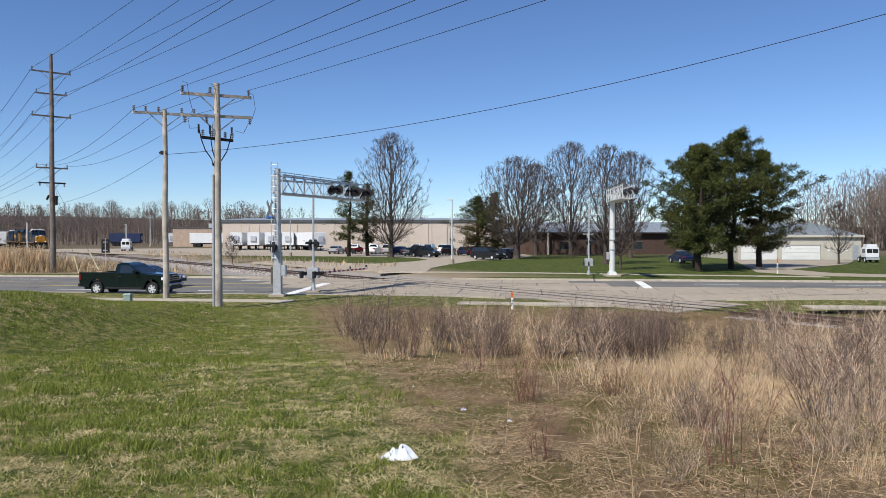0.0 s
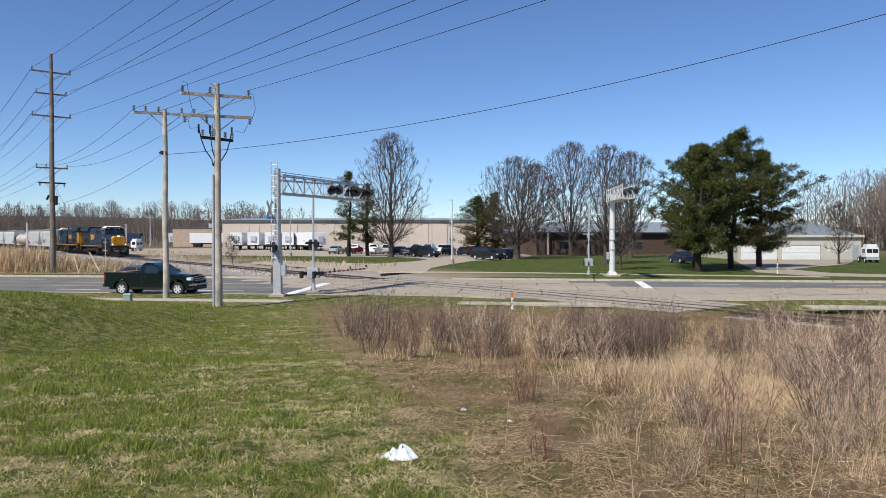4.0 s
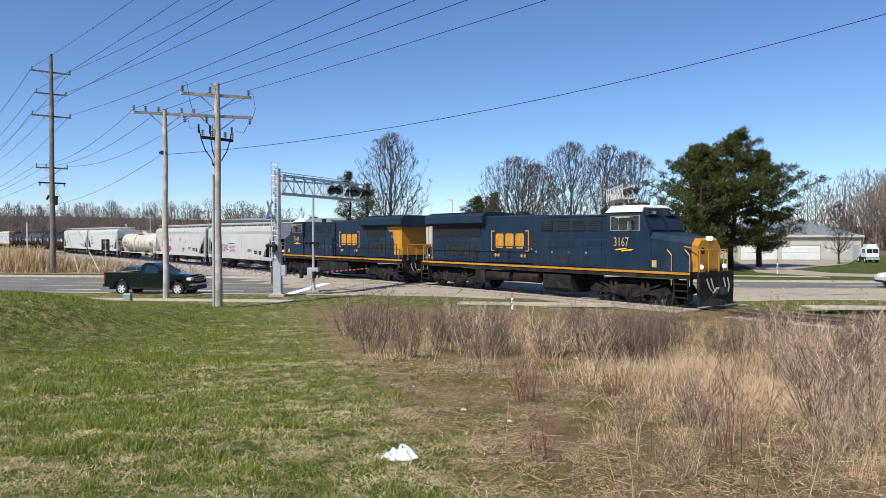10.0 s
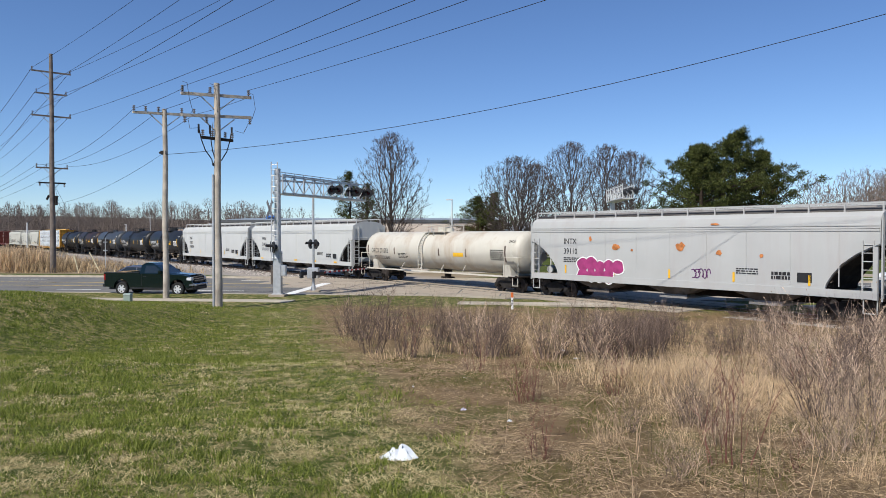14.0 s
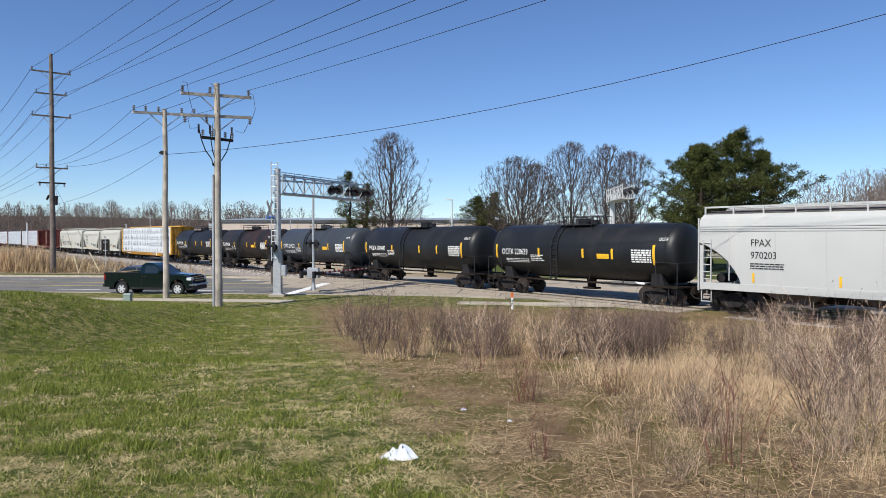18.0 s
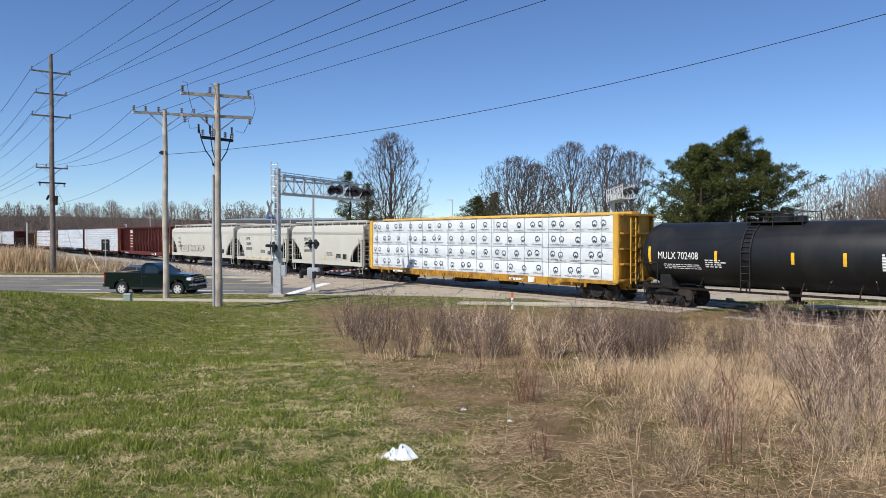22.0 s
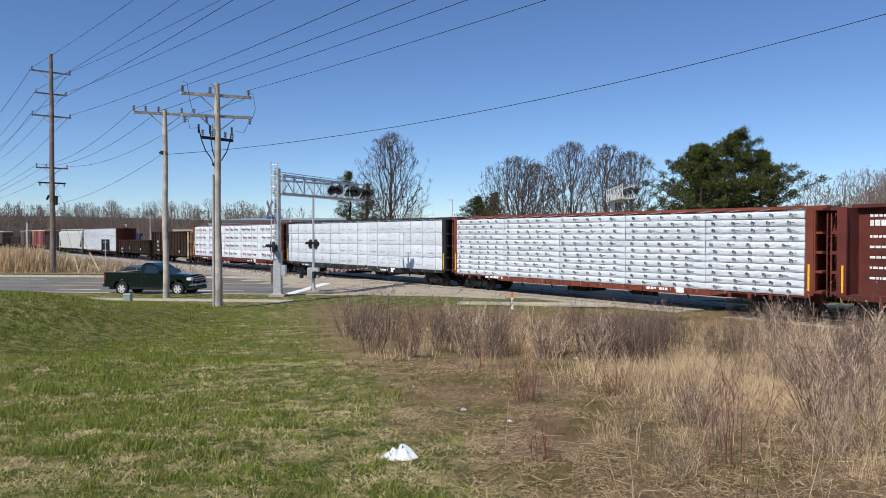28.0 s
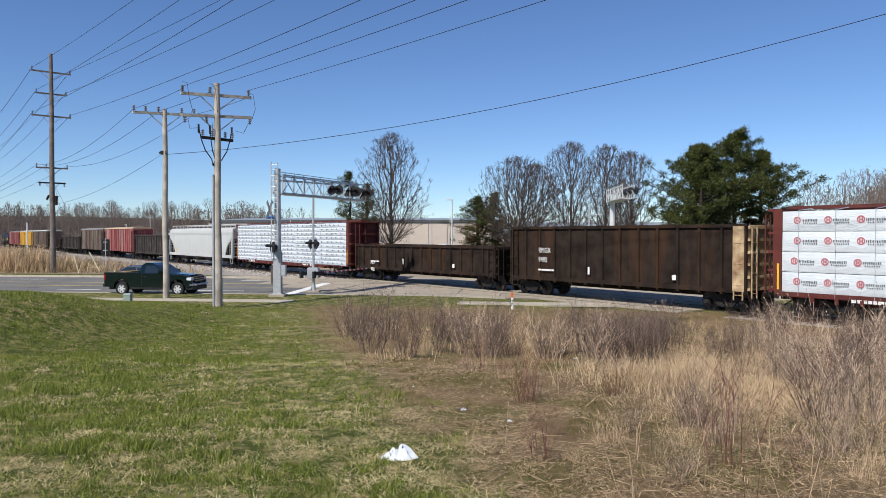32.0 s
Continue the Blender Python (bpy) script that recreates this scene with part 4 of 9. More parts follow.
        for r in range(4):
            u = -E * 0.46
            while u < -E * 0.34:
                w = rnd.uniform(0.08, 0.3)
                skin(u, u + w, zc - 0.6 + 0.1 * r, zc - 0.55 + 0.1 * r, mb, k=1)
                u += w + 0.06
        tagged(part("stencil_print", mb, ink, ob), kind="stuff")
    if marks[0]:
        w = words("reporting_mark", marks[0] + " " + marks[1], 0.5, 0, 0, 0, ink, ob)
        w.matrix_basis = pose(-E + 1.2, -math.sqrt(radius ** 2 - 0.26 ** 2) - 0.012, zc - 0.26, 93.5, 0, 0) @ Matrix.Diagonal((0.74, 1, 1, 1))
        words("end_mark", marks[0], 0.26, E - 0.98, -radius * 0.98, zc + 0.45, ink, ob, squeeze=0.8).matrix_basis = pose(E - 1.05, -math.sqrt(radius ** 2 - 0.36) - 0.012, zc + 0.6, 90 - 27, 0, 0) @ Matrix.Diagonal((0.8, 1, 1, 1))
    bogies(ob, L, 2.05)
    couplers(ob, L)
    return ob, L, E


def bundle_mesh(w, h, d, seed, print_kind, prints):
    """One wrapped stack of boards, its edges softened and its face creased."""
    rnd = random.Random(seed)
    mb = Mb()
    nx, nz = 10, 4
    c = 0.045
    face = []
    for j in range(nz + 1):
        for i in range(nx + 1):
            u, v = i / nx, j / nz
            e = min(u, 1 - u) * w
            f = min(v, 1 - v) * h
            y = 0.0 if (e > 0.01 and f > 0.01) else c
            face.append(((u - 0.5) * w, y + (rnd.uniform(-0.014, 0.010) if y == 0 else 0), v * h + (rnd.uniform(-0.01, 0.01) if 0 < j < nz else 0)))
    n = nx + 1
    mb.add(face, [(j * n + i, j * n + i + 1, j * n + n + i + 1, j * n + n + i) for j in range(nz) for i in range(nx)])
    mb.add([(-w / 2, c, 0), (w / 2, c, 0), (w / 2, c, h), (-w / 2, c, h), (-w / 2, d, 0), (w / 2, d, 0), (w / 2, d, h), (-w / 2, d, h)],
           [(4, 7, 6, 5), (0, 3, 7, 4), (1, 5, 6, 2), (3, 2, 6, 7), (0, 4, 5, 1)])
    me = mb.mesh("lumber_pack", [prints])
    me.polygons.foreach_set("use_smooth", [k < nx * nz for k in range(len(me.polygons))])
    return me


def print_mesh(w, h, seed, kind):
    """The maker's marks on one bundle, as rings and plain bars."""
    rnd = random.Random(seed)
    mb = Mb()
    y0, y1 = -0.024, -0.017

    def arc(cx, cz, r, t, a0=0.0, a1=6.283, k=14):
        for i in range(k):
            p, q = a0 + (a1 - a0) * i / k, a0 + (a1 - a0) * (i + 1) / k
            mb.add([(cx + r * math.cos(p), y0, cz + r * math.sin(p)), (cx + r * math.cos(q), y0, cz + r * math.sin(q)), (cx + (r - t) * math.cos(q), y0, cz + (r - t) * math.sin(q)), (cx + (r - t) * math.cos(p), y0, cz + (r - t) * math.sin(p))], [(0, 1, 2, 3)])
    if kind == "rings":
        x = -w / 2 + rnd.uniform(0.3, 0.6)
        while x < w / 2 - 0.25:
            z = h * rnd.uniform(0.5, 0.6)
            arc(x, z, 0.185, 0.045, -0.6, 3.75)
            for s in (-1, 1):
                mb.bar((x, y0, z - 0.02), (x + s * 0.12, y0, z - 0.12), 0.006, 0.035)
                mb.bar((x, y0, z - 0.09), (x + s * 0.1, y0, z - 0.18), 0.006, 0.03)
            u = x - 0.42
            while u < x + 0.4:
                mb.box(u, u + 0.028, y0, y1, z - 0.32, z - 0.28 + rnd.uniform(0, 0.015))
                u += 0.075
            x += rnd.choice((1.15, 1.2, 1.1, 0.6))
    elif kind == "dots":
        x = -w / 2 + rnd.uniform(0.2, 0.5)
        while x < w / 2 - 0.35:
            z = h * 0.5
            arc(x, z + 0.015, 0.065, 0.04, 0.5, 5.0, 8)
            arc(x + 0.07, z - 0.02, 0.06, 0.035, -2.0, 3.0, 8)
            if rnd.random() < 0.5:
                bars(mb, x + 0.15, y0, z - 0.03, 0.18, 0.05, 1, 0.45, rnd.random())
            x += rnd.uniform(0.66, 1.0)
    elif kind == "faint":
        x = -w / 2 + 0.4
        while x < w / 2 - 0.6:
            bars(mb, x, y0, h * 0.32, 0.7, 0.08, 1, 0.8, rnd.random())
            for s in (-1, 1):
                mb.bar((x + 0.35, y0, h * 0.78), (x + 0.35 + s * 0.12, y0, h * 0.6), 0.006, 0.02)
            x += 1.25
    elif kind == "words":
        x = -w / 2 + rnd.uniform(0.1, 0.5)
        while x < w / 2 - 0.8:
            u = x + 0.36
            while u < x + 1.0:
                k = rnd.uniform(0.022, 0.04)
                mb.box(u, u + k, y0, y1, h * 0.48, h * 0.48 + 0.10 * rnd.choice((1, 0.86)))
                u += k + 0.034
            u = x + 0.42
            while u < x + 0.95:
                mb.box(u, u + 0.035, y0, y1, h * 0.48 - 0.1, h * 0.48 - 0.04)
                u += 0.085
            x += 1.24
    return mb.mesh("print", [{"rings": PRINT_K, "dots": PRINT_K, "faint": PRINT_G, "words": PRINT_K}[kind]])


def seal_mesh(w, h, seed):
    rnd = random.Random(seed)
    x = -w / 2 + rnd.uniform(0.1, 0.5)
    mb = Mb()
    while x < w / 2 - 0.8:
        cx, cz = x + 0.17, h * 0.55
        for i in range(14):
            p, q = i * 0.4488, (i + 1) * 0.4488
            mb.add([(cx + 0.15 * math.cos(p), -0.024, cz + 0.15 * math.sin(p)), (cx + 0.15 * math.cos(q), -0.024, cz + 0.15 * math.sin(q)), (cx + 0.11 * math.cos(q), -0.024, cz + 0.11 * math.sin(q)), (cx + 0.11 * math.cos(p), -0.024, cz + 0.11 * math.sin(p))], [(0, 1, 2, 3)])
        for s in (-0.045, 0.045):
            mb.box(cx + s - 0.018, cx + s + 0.018, -0.024, -0.017, cz - 0.075, cz + 0.075)
        mb.box(cx - 0.04, cx + 0.04, -0.024, -0.017, cz - 0.014, cz + 0.014)
        x += 1.24
    return mb.mesh("seal", [PRINT_R])


def centerbeam(a, b, label, material, load=None, rows=4, seed=0, wrap=None, marks=True):
    """A bulkhead flat wagon with a trussed wall along its middle; load names the print on its bundles."""
    ob, L = car("centerbeam_wagon", a, b, label, "freight wagon", "wagons of the freight train")
    E = L / 2 - 0.6
    part("deck", Mb().box(-E, E, -1.42, 1.42, 1.0, 1.1).box(-E, E, -0.3, 0.3, 0.6, 1.0), material, ob)
    mb = Mb()
    for s in (-1, 1):
        mb.prism([(-E, 1.12), (E, 1.12), (E, 0.92), (E - 3.5, 0.92), (E - 4.5, 0.72), (-E + 4.5, 0.72), (-E + 3.5, 0.92), (-E, 0.92)], "y", s * 1.44 - 0.04, s * 1.44 + 0.04)
        x = -E + 1.5
        while x < E - 1.2:
            mb.box(x - 0.07, x + 0.07, s * 1.48 - 0.05, s * 1.48 + 0.05, 0.72, 0.94)
            x += 0.95
    part("side_sill", mb, RUSTY_YELLOW if material is CAR_YELLOW else material, ob)
    mb = Mb()
    rnd = random.Random(seed + 9)
    x = -E + 1.8
    while x < E - 1.2:
        mb.bar((x, -1.5, 0.86), (x + rnd.uniform(-0.1, 0.1), -1.3, 0.45 + rnd.uniform(0, 0.1)), 0.05)
        x += rnd.uniform(1.6, 2.8)
    mb.box(-2.2, -0.9, -0.9, 0.9, 0.4, 0.8).cyl((2.0, -0.5, 0.62), (3.4, -0.5, 0.62), 0.2, n=10)
    pieces("underframe_gear", mb, UNDER, ob)
    # bulkheads with ribbed backs
    for s in (-1, 1):
        x0 = s * (E + 0.02)
        bh = part("bulkhead", Mb().box(min(x0, x0 - s * 0.1), max(x0, x0 - s * 0.1), -1.46, 1.46, 1.1, 4.6), material, ob)
        mb = Mb()
        for y in (-1.38, 0.0, 1.38):
            w = 0.17 if y else 0.07
            dp = 0.62 if not y else 0.16
            mb.loft([[(x0, y - w / 2, 1.1), (x0, y + w / 2, 1.1), (x0 + s * dp, y + w / 2, 1.1), (x0 + s * dp, y - w / 2, 1.1)],
                     [(x0, y - w / 2, 4.6), (x0, y + w / 2, 4.6), (x0 + s * (0.16 if y else 0.25), y + w / 2, 4.6), (x0 + s * (0.16 if y else 0.25), y - w / 2, 4.6)]])
        for z in (1.12, 1.95, 2.75, 3.55, 4.52):
            mb.box(min(x0, x0 + s * 0.42), max(x0, x0 + s * 0.42), -1.42, 1.42, z, z + 0.1)
        part("rib", mb, RUSTY_YELLOW if material is CAR_YELLOW else material, bh)
        mb = Mb()
        ladder(mb, x0 + s * 0.66, -0.95, 1.0, 4.4, 0.4, 9, "y")
        part("ladder", mb, material, bh)
        pieces("end_post", Mb().box(min(x0 - s * 0.22, x0 + s * 0.1), max(x0 - s * 0.22, x0 + s * 0.1), -1.5, -1.36, 1.0, 4.62).box(min(x0 - s * 0.22, x0 + s * 0.1), max(x0 - s * 0.22, x0 + s * 0.1), 1.36, 1.5, 1.0, 4.62), material, bh)
        mb = Mb().box(min(x0 - s * 0.12, x0 - s * 0.04), max(x0 - s * 0.12, x0 - s * 0.04), -1.508, -1.5, 1.2, 2.3)
        pieces("reflective_strip", mb, LETTER_Y, bh)
    # the middle wall
    top = 4.62
    part("top_chord", Mb().box(-E - 0.1, E + 0.1, -0.30, 0.30, top, top + 0.14).box(-E + 2, E - 2, -0.16, 0.16, top - 0.16, top), material, ob)
    nb = 12
    xs = [-E + 2.6 + (2 * E - 5.2) * i / nb for i in range(nb + 1)]
    for i, x in enumerate(xs):
        part("post", Mb().box(x - 0.09, x + 0.09, -0.22, 0.22, 1.1, top - 0.1), material, ob)
        if load is None and i < nb:
            x2 = xs[i + 1]
            up = (i < nb / 2)
            part("brace", Mb().bar((x, 0, 1.2 if up else top - 0.2), (x2, 0, top - 0.2 if up else 1.2), 0.12, 0.12), material, ob)
    if load is None:
        part("end_panel", Mb().box(-E, -E + 2.6, -0.05, 0.05, 1.1, top).box(E - 1.0, E, -0.05, 0.05, 1.1, top), material, ob)
        mb = Mb()
        for i in range(7):
            z = 4.2 - i * 0.42
            bars(mb, -E + 0.5, -0.056, z, 1.3, 0.14 if i != 1 else 0.34, 1, 0.7, seed + i)
        part("stencil_print", mb, LETTER_W, ob)
    else:
        cols = 5
        x0, x1 = -E + 0.18, E - 0.22
        w = (x1 - x0) / cols
        z0, z1 = (1.0 if load == "dots" else 1.12), 4.52
        h = (z1 - z0) / rows
        packs = [bundle_mesh(w - 0.03, h - 0.02, 1.22, seed + k, load, wrap or WRAP) for k in range(4)]
        prints = [print_mesh(w - 0.03, h - 0.02, seed + k, load) for k in range(6)]
        seals = [seal_mesh(w - 0.03, h - 0.02, seed + k) for k in range(6)] if load == "words" else None
        rnd = random.Random(seed)
        for r in range(rows):
            for c in range(cols):
                dy = rnd.uniform(-0.02, 0.02)
                p = piece("lumber_pack", packs[rnd.randrange(4)], ob, pose(x0 + w * (c + 0.5) + rnd.uniform(-0.01, 0.01), -1.47 + dy - (0.07 if load == "dots" else 0), z0 + h * r))
                k = rnd.randrange(6)
                tagged(piece("print", prints[k], p, pose(0, 0, 0)), kind="stuff")
                if seals:
                    piece("seal", seals[k], p, pose(0, 0, 0))
        far = Mb().box(x0, x1, 0.25, 1.45, z0, z1, 0.03)
        part("far_side_load", far, wrap or WRAP, ob, "wrapped lumber on the far side")
        mb = Mb()
        k = 16
        for i in range(k):
            x = x0 + (x1 - x0) * (i + 0.5) / k
            mb.bar((x, -1.50, z0 - 0.15), (x, -1.505, z1 + 0.01), 0.025, 0.012)
            mb.bar((x, -1.5, z1 + 0.01), (x, -0.2, z1 + 0.14), 0.025)
        part("cable_strap", mb, PRINT_G, ob, "thin steel hold-down cables")
    if marks:
        mb = bars(Mb(), -E + 3.0, -1.486, 0.80, 1.6, 0.16, 1, 0.8, seed)
        bars(mb, E - 8.0, -1.486, 0.80, 1.2, 0.16, 1, 0.8, seed + 3)
        mb.box(E - 6.4, E - 5.9, -1.49, -1.486, 0.76, 1.08)
        part("stencil_print", mb, LETTER_W, ob)
    bogies(ob, L, 2.3)
    couplers(ob, L)
    return ob, L


def gondola(a, b, label, material, top, ribs=14, marks=("", ""), seed=0, beige=False):
    ob, L = car("gondola_wagon", a, b, label, "freight wagon", "wagons of the freight train")
    E = L / 2 - 0.75
    rnd = random.Random(seed)
    part("floor_pan", Mb().box(-E, E, -1.45, 1.45, 1.0, 1.12).box(-L / 2 + 0.5, L / 2 - 0.5, -0.33, 0.33, 0.62, 1.0), UNDER, ob)
    for s in (-1, 1):
        # plates between the ribs bulge unevenly
        mb = Mb()
        nx = ribs * 4
        pts = []
        for j, z in enumerate((1.0, 1.0 + (top - 1) * 0.33, 1.0 + (top - 1) * 0.67, top)):
            for i in range(nx + 1):
                bulge = rnd.uniform(-0.035, 0.035) if 0 < j < 3 and i % 4 else 0
                pts.append((-E + 2 * E * i / nx, s * (1.46 + bulge), z))
        n = nx + 1
        mb.add(pts, [(j * n + i, j * n + i + 1, j * n + n + i + 1, j * n + n + i) for j in range(3) for i in range(nx)])
        mb.box(-E, E, s * 1.36 - 0.02, s * 1.36 + 0.02, 1.05, top - 0.02)
        part("side_wall", mb, material, ob)
        part("top_rail", Mb().box(-E - 0.02, E + 0.02, s * 1.47 - 0.09, s * 1.47 + 0.09, top - 0.1, top + 0.05), material, ob)
        part("bottom_rail", Mb().box(-E, E, s * 1.48 - 0.07, s * 1.48 + 0.07, 0.92, 1.12), material, ob)
        for i in range(ribs + 1):
            x = -E + 0.06 + (2 * E - 0.12) * i / ribs
            part("rib", Mb().loft([[(x - 0.08, s * 1.44, 0.8), (x + 0.08, s * 1.44, 0.8), (x + 0.05, s * 1.56, 0.85), (x - 0.05, s * 1.56, 0.85)],
                                   [(x - 0.08, s * 1.44, top), (x + 0.08, s * 1.44, top), (x + 0.05, s * 1.56, top - 0.03), (x - 0.05, s * 1.56, top - 0.03)]]), material, ob)
        x0 = s * E
        mb = Mb().box(min(x0, x0 - s * 0.06), max(x0, x0 - s * 0.06), -1.45, 1.45, 1.0, top)
        k = 3 if top < 3.2 else 5
        for i in range(k + 1):
            z = 1.1 + (top - 1.2) * i / k
            part("end_rib", Mb().box(min(x0, x0 + s * 0.14), max(x0, x0 + s * 0.14), -1.45, 1.45, z - 0.06, z + 0.06), RUST_BEIGE if beige and s > 0 else material, ob)
        part("end_wall", mb, RUST_BEIGE if beige and s > 0 else material, ob, "rust-eaten beige end wall" if beige and s > 0 else "")
        mb = Mb()
        ladder(mb, s * (E + 0.2), -1.2, 0.7, top - 0.1, 0.42, 4 if top < 3.2 else 7, "y")
        ladder(mb, s * (E - 0.35), -1.58, 0.6, top - 0.1, 0.42, 4 if top < 3.2 else 7)
        part("ladder", mb, RUST_BEIGE if beige and s > 0 else material, ob)
    if beige:
        mb = Mb().box(E - 0.62, E - 0.08, -1.585, -1.562, 1.0, top - 0.05)
        part("bare_corner_plate", mb, RUST_BEIGE, ob, "bare beige corner plate with rust")
    if marks[0]:
        x0 = -E + 2.3
        words("reporting_mark", marks[0], 0.42, x0, -1.60, top - 1.45, LETTER_W, ob, squeeze=0.8)
        words("car_number", marks[1], 0.42, x0, -1.60, top - 1.98, LETTER_W, ob, squeeze=0.8)
        mb = bars(Mb(), x0, -1.6, 1.45, 1.2, 0.12, 1, 0.8, seed)
        mb.box(E * 0.5, E * 0.5 + 0.22, -1.60, -1.596, 1.35, 1.6).box(-E * 0.2, -E * 0.2 + 0.12, -1.6, -1.596, 1.4, 1.8)
        part("stencil_print", mb, LETTER_W, ob)
    bogies(ob, L, 2.0)
    couplers(ob, L)
    return ob, L


def boxcar(a, b, label, material, top=4.6, roof=None, seed=0, door=None):
    ob, L = car("boxcar", a, b, label, "freight wagon", "wagons of the freight train")
    E = L / 2 - 0.6
    part("body", Mb().box(-E, E, -1.42, 1.42, 1.0, top - 0.25), material, ob)
    part("roof", Mb().prism([(-1.5, top - 0.26), (1.5, top - 0.26), (1.42, top - 0.1), (0, top + 0.06), (-1.42, top - 0.1)], "x", -E - 0.05, E + 0.05), roof or HATCH_MAT, ob)
    part("center_sill", Mb().box(-L / 2 + 0.5, L / 2 - 0.5, -0.33, 0.33, 0.62, 1.0), UNDER, ob)
    k = 16
    for i in range(k + 1):
        x = -E + 0.08 + (2 * E - 0.16) * i / k
        if abs(x) < 1.6:
            continue
        part("rib", Mb().box(x - 0.07, x + 0.07, -1.5, -1.40, 1.0, top - 0.27), material, ob)
    for s in (-1, 1):
        mb = Mb()
        for i in range(9):
            z = 1.2 + (top - 1.6) * i / 8
            mb.box(min(s * E, s * (E + 0.09)), max(s * E, s * (E + 0.09)), -1.4, 1.4, z - 0.09, z + 0.09)
        part("end_rib", mb, material, ob)
        mb = Mb()
        ladder(mb, s * (E + 0.12), -1.15, 0.8, top - 0.5, 0.42, 9, "y")
        ladder(mb, s * (E - 0.35), -1.52, 0.6, top - 0.6, 0.42, 8)
        part("ladder", mb, STEEL_DARK, ob)
    d = part("door", Mb().box(-1.5, 1.5, -1.5, -1.42, 1.1, top - 0.35).box(-1.4, -1.3, -1.55, -1.5, 1.1, top - 0.4).box(1.3, 1.4, -1.55, -1.5, 1.1, top - 0.4), door or material, ob)
    mb = Mb()
    for x in (-0.7, 0.7):
        mb.cyl((x, -1.56, 1.1), (x, -1.56, top - 0.4), 0.03, n=6)
    part("lock_rod", mb, STEEL_DARK, d)
    bogies(ob, L, 2.1)
    couplers(ob, L)
    return ob, L, E


def locomotive(a, b, back, number, label):
    """A six-axle road engine; x runs to the cab end, the near side is -y unless it runs backwards."""
    ob, L = car("locomotive", a, b, label, "locomotive", "engines of the freight train", back)
    F = L / 2

    def X(d):
        return F - d * (1.0 if back else 1.045)
    # platform and sill
    part("frame", Mb().box(X(21.3), X(1.0), -1.5, 1.5, 1.30, 1.62), LOCO_UNDER, ob)
    mb = Mb()
    for s in (-1, 1):
        mb.box(X(21.2), X(1.0), s * 1.52 - 0.025, s * 1.52 + 0.025, 1.50, 1.60)
    pieces("sill_stripe", mb, LOCO_YELLOW, ob, "thin yellow stripe along the sill")
    # nose: sloped front, chamfered sides
    nose = []
    for d, hw, z1 in ((0.95, 0.95, 3.02), (1.15, 1.15, 3.12), (2.2, 1.42, 3.25), (3.35, 1.5, 3.42)):
        nose.append([(X(d), -hw, 1.62), (X(d), -hw, z1 - 0.28), (X(d), -hw + 0.3, z1), (X(d), hw - 0.3, z1), (X(d), hw, z1 - 0.28), (X(d), hw, 1.62)])
    part("nose", Mb().loft(nose[:2]), LOCO_YELLOW, ob, "yellow nose with a small round window")
    part("nose_cowl", Mb().loft(nose[1:]), LOCO_BLUE, ob)
    # cab
    cab = [[(X(3.0), -1.5, 1.62), (X(5.75), -1.5, 1.62), (X(5.75), 1.5, 1.62), (X(3.0), 1.5, 1.62)],
           [(X(3.2), -1.52, 3.4), (X(5.75), -1.52, 3.4), (X(5.75), 1.52, 3.4), (X(3.2), 1.52, 3.4)],
           [(X(3.6), -1.48, 4.25), (X(5.75), -1.48, 4.25), (X(5.75), 1.48, 4.25), (X(3.6), 1.48, 4.25)],
           [(X(3.8), -1.1, 4.55), (X(5.75), -1.1, 4.55), (X(5.75), 1.1, 4.55), (X(3.8), 1.1, 4.55)]]
    cb = part("cab", Mb().loft(cab), LOCO_BLUE, ob)
    part("cab_roof", Mb().loft([[(X(3.70), -1.50, 4.34), (X(5.85), -1.50, 4.34), (X(5.85), 1.50, 4.34), (X(3.70), 1.50, 4.34)],
                                [(X(3.85), -1.08, 4.62), (X(5.85), -1.08, 4.62), (X(5.85), 1.08, 4.62), (X(3.85), 1.08, 4.62)],
                                [(X(3.95), -0.9, 4.68), (X(5.85), -0.9, 4.68), (X(5.85), 0.9, 4.68), (X(3.95), 0.9, 4.68)]]), LOCO_GREY, cb, "off-white cab roof")
    part("number_board", Mb().box(X(3.72), X(3.4), -1.25, -0.35, 4.18, 4.46).box(X(3.72), X(3.4), 0.35, 1.25, 4.18, 4.46), BLACK, cb)
    for s, e in ((-1, ""), (1, "")):
        w = words("board_number", number, 0.2, 0, 0, 0, LETTER_W, cb)
        w.matrix_basis = pose(X(3.385), s * 0.8 - 0.28, 4.24, 90, 0, 90)
    mb = Mb()
    for y0, y1 in ((-1.36, -0.12), (0.12, 1.36)):
        mb.add([(X(3.17), y0, 3.5), (X(3.17), y1, 3.5), (X(3.50), y1, 4.12), (X(3.50), y0, 4.12)], [(0, 1, 2, 3)])
    pieces("windscreen", mb, GLASS_DARK, cb)
    for s in (-1, 1):
        y = s * 1.525
        fr = part("window_frame", Mb().box(X(5.5), X(3.75), y - 0.012, y + 0.012, 3.46, 4.16), HATCH_MAT, cb, "grey aluminium side window frame")
        mb = Mb()
        for d0, d1 in ((5.46, 5.0), (4.96, 4.3), (4.26, 3.79)):
            mb.box(X(d0), X(d1), y - 0.02, y + 0.02, 3.49, 4.13)
        pieces("pane", mb, GLASS_DARK, fr)
        part("sun_awning", Mb().box(X(4.95), X(4.1), min(y, y + s * 0.3), max(y, y + s * 0.3), 4.06, 4.12), RUST_BEIGE, cb, "faded orange window awning")
        mb = Mb().box(X(4.25), X(4.2), min(y, y + s * 0.28), max(y, y + s * 0.28), 3.45, 3.9)
        part("mirror", mb, HATCH_MAT, cb)
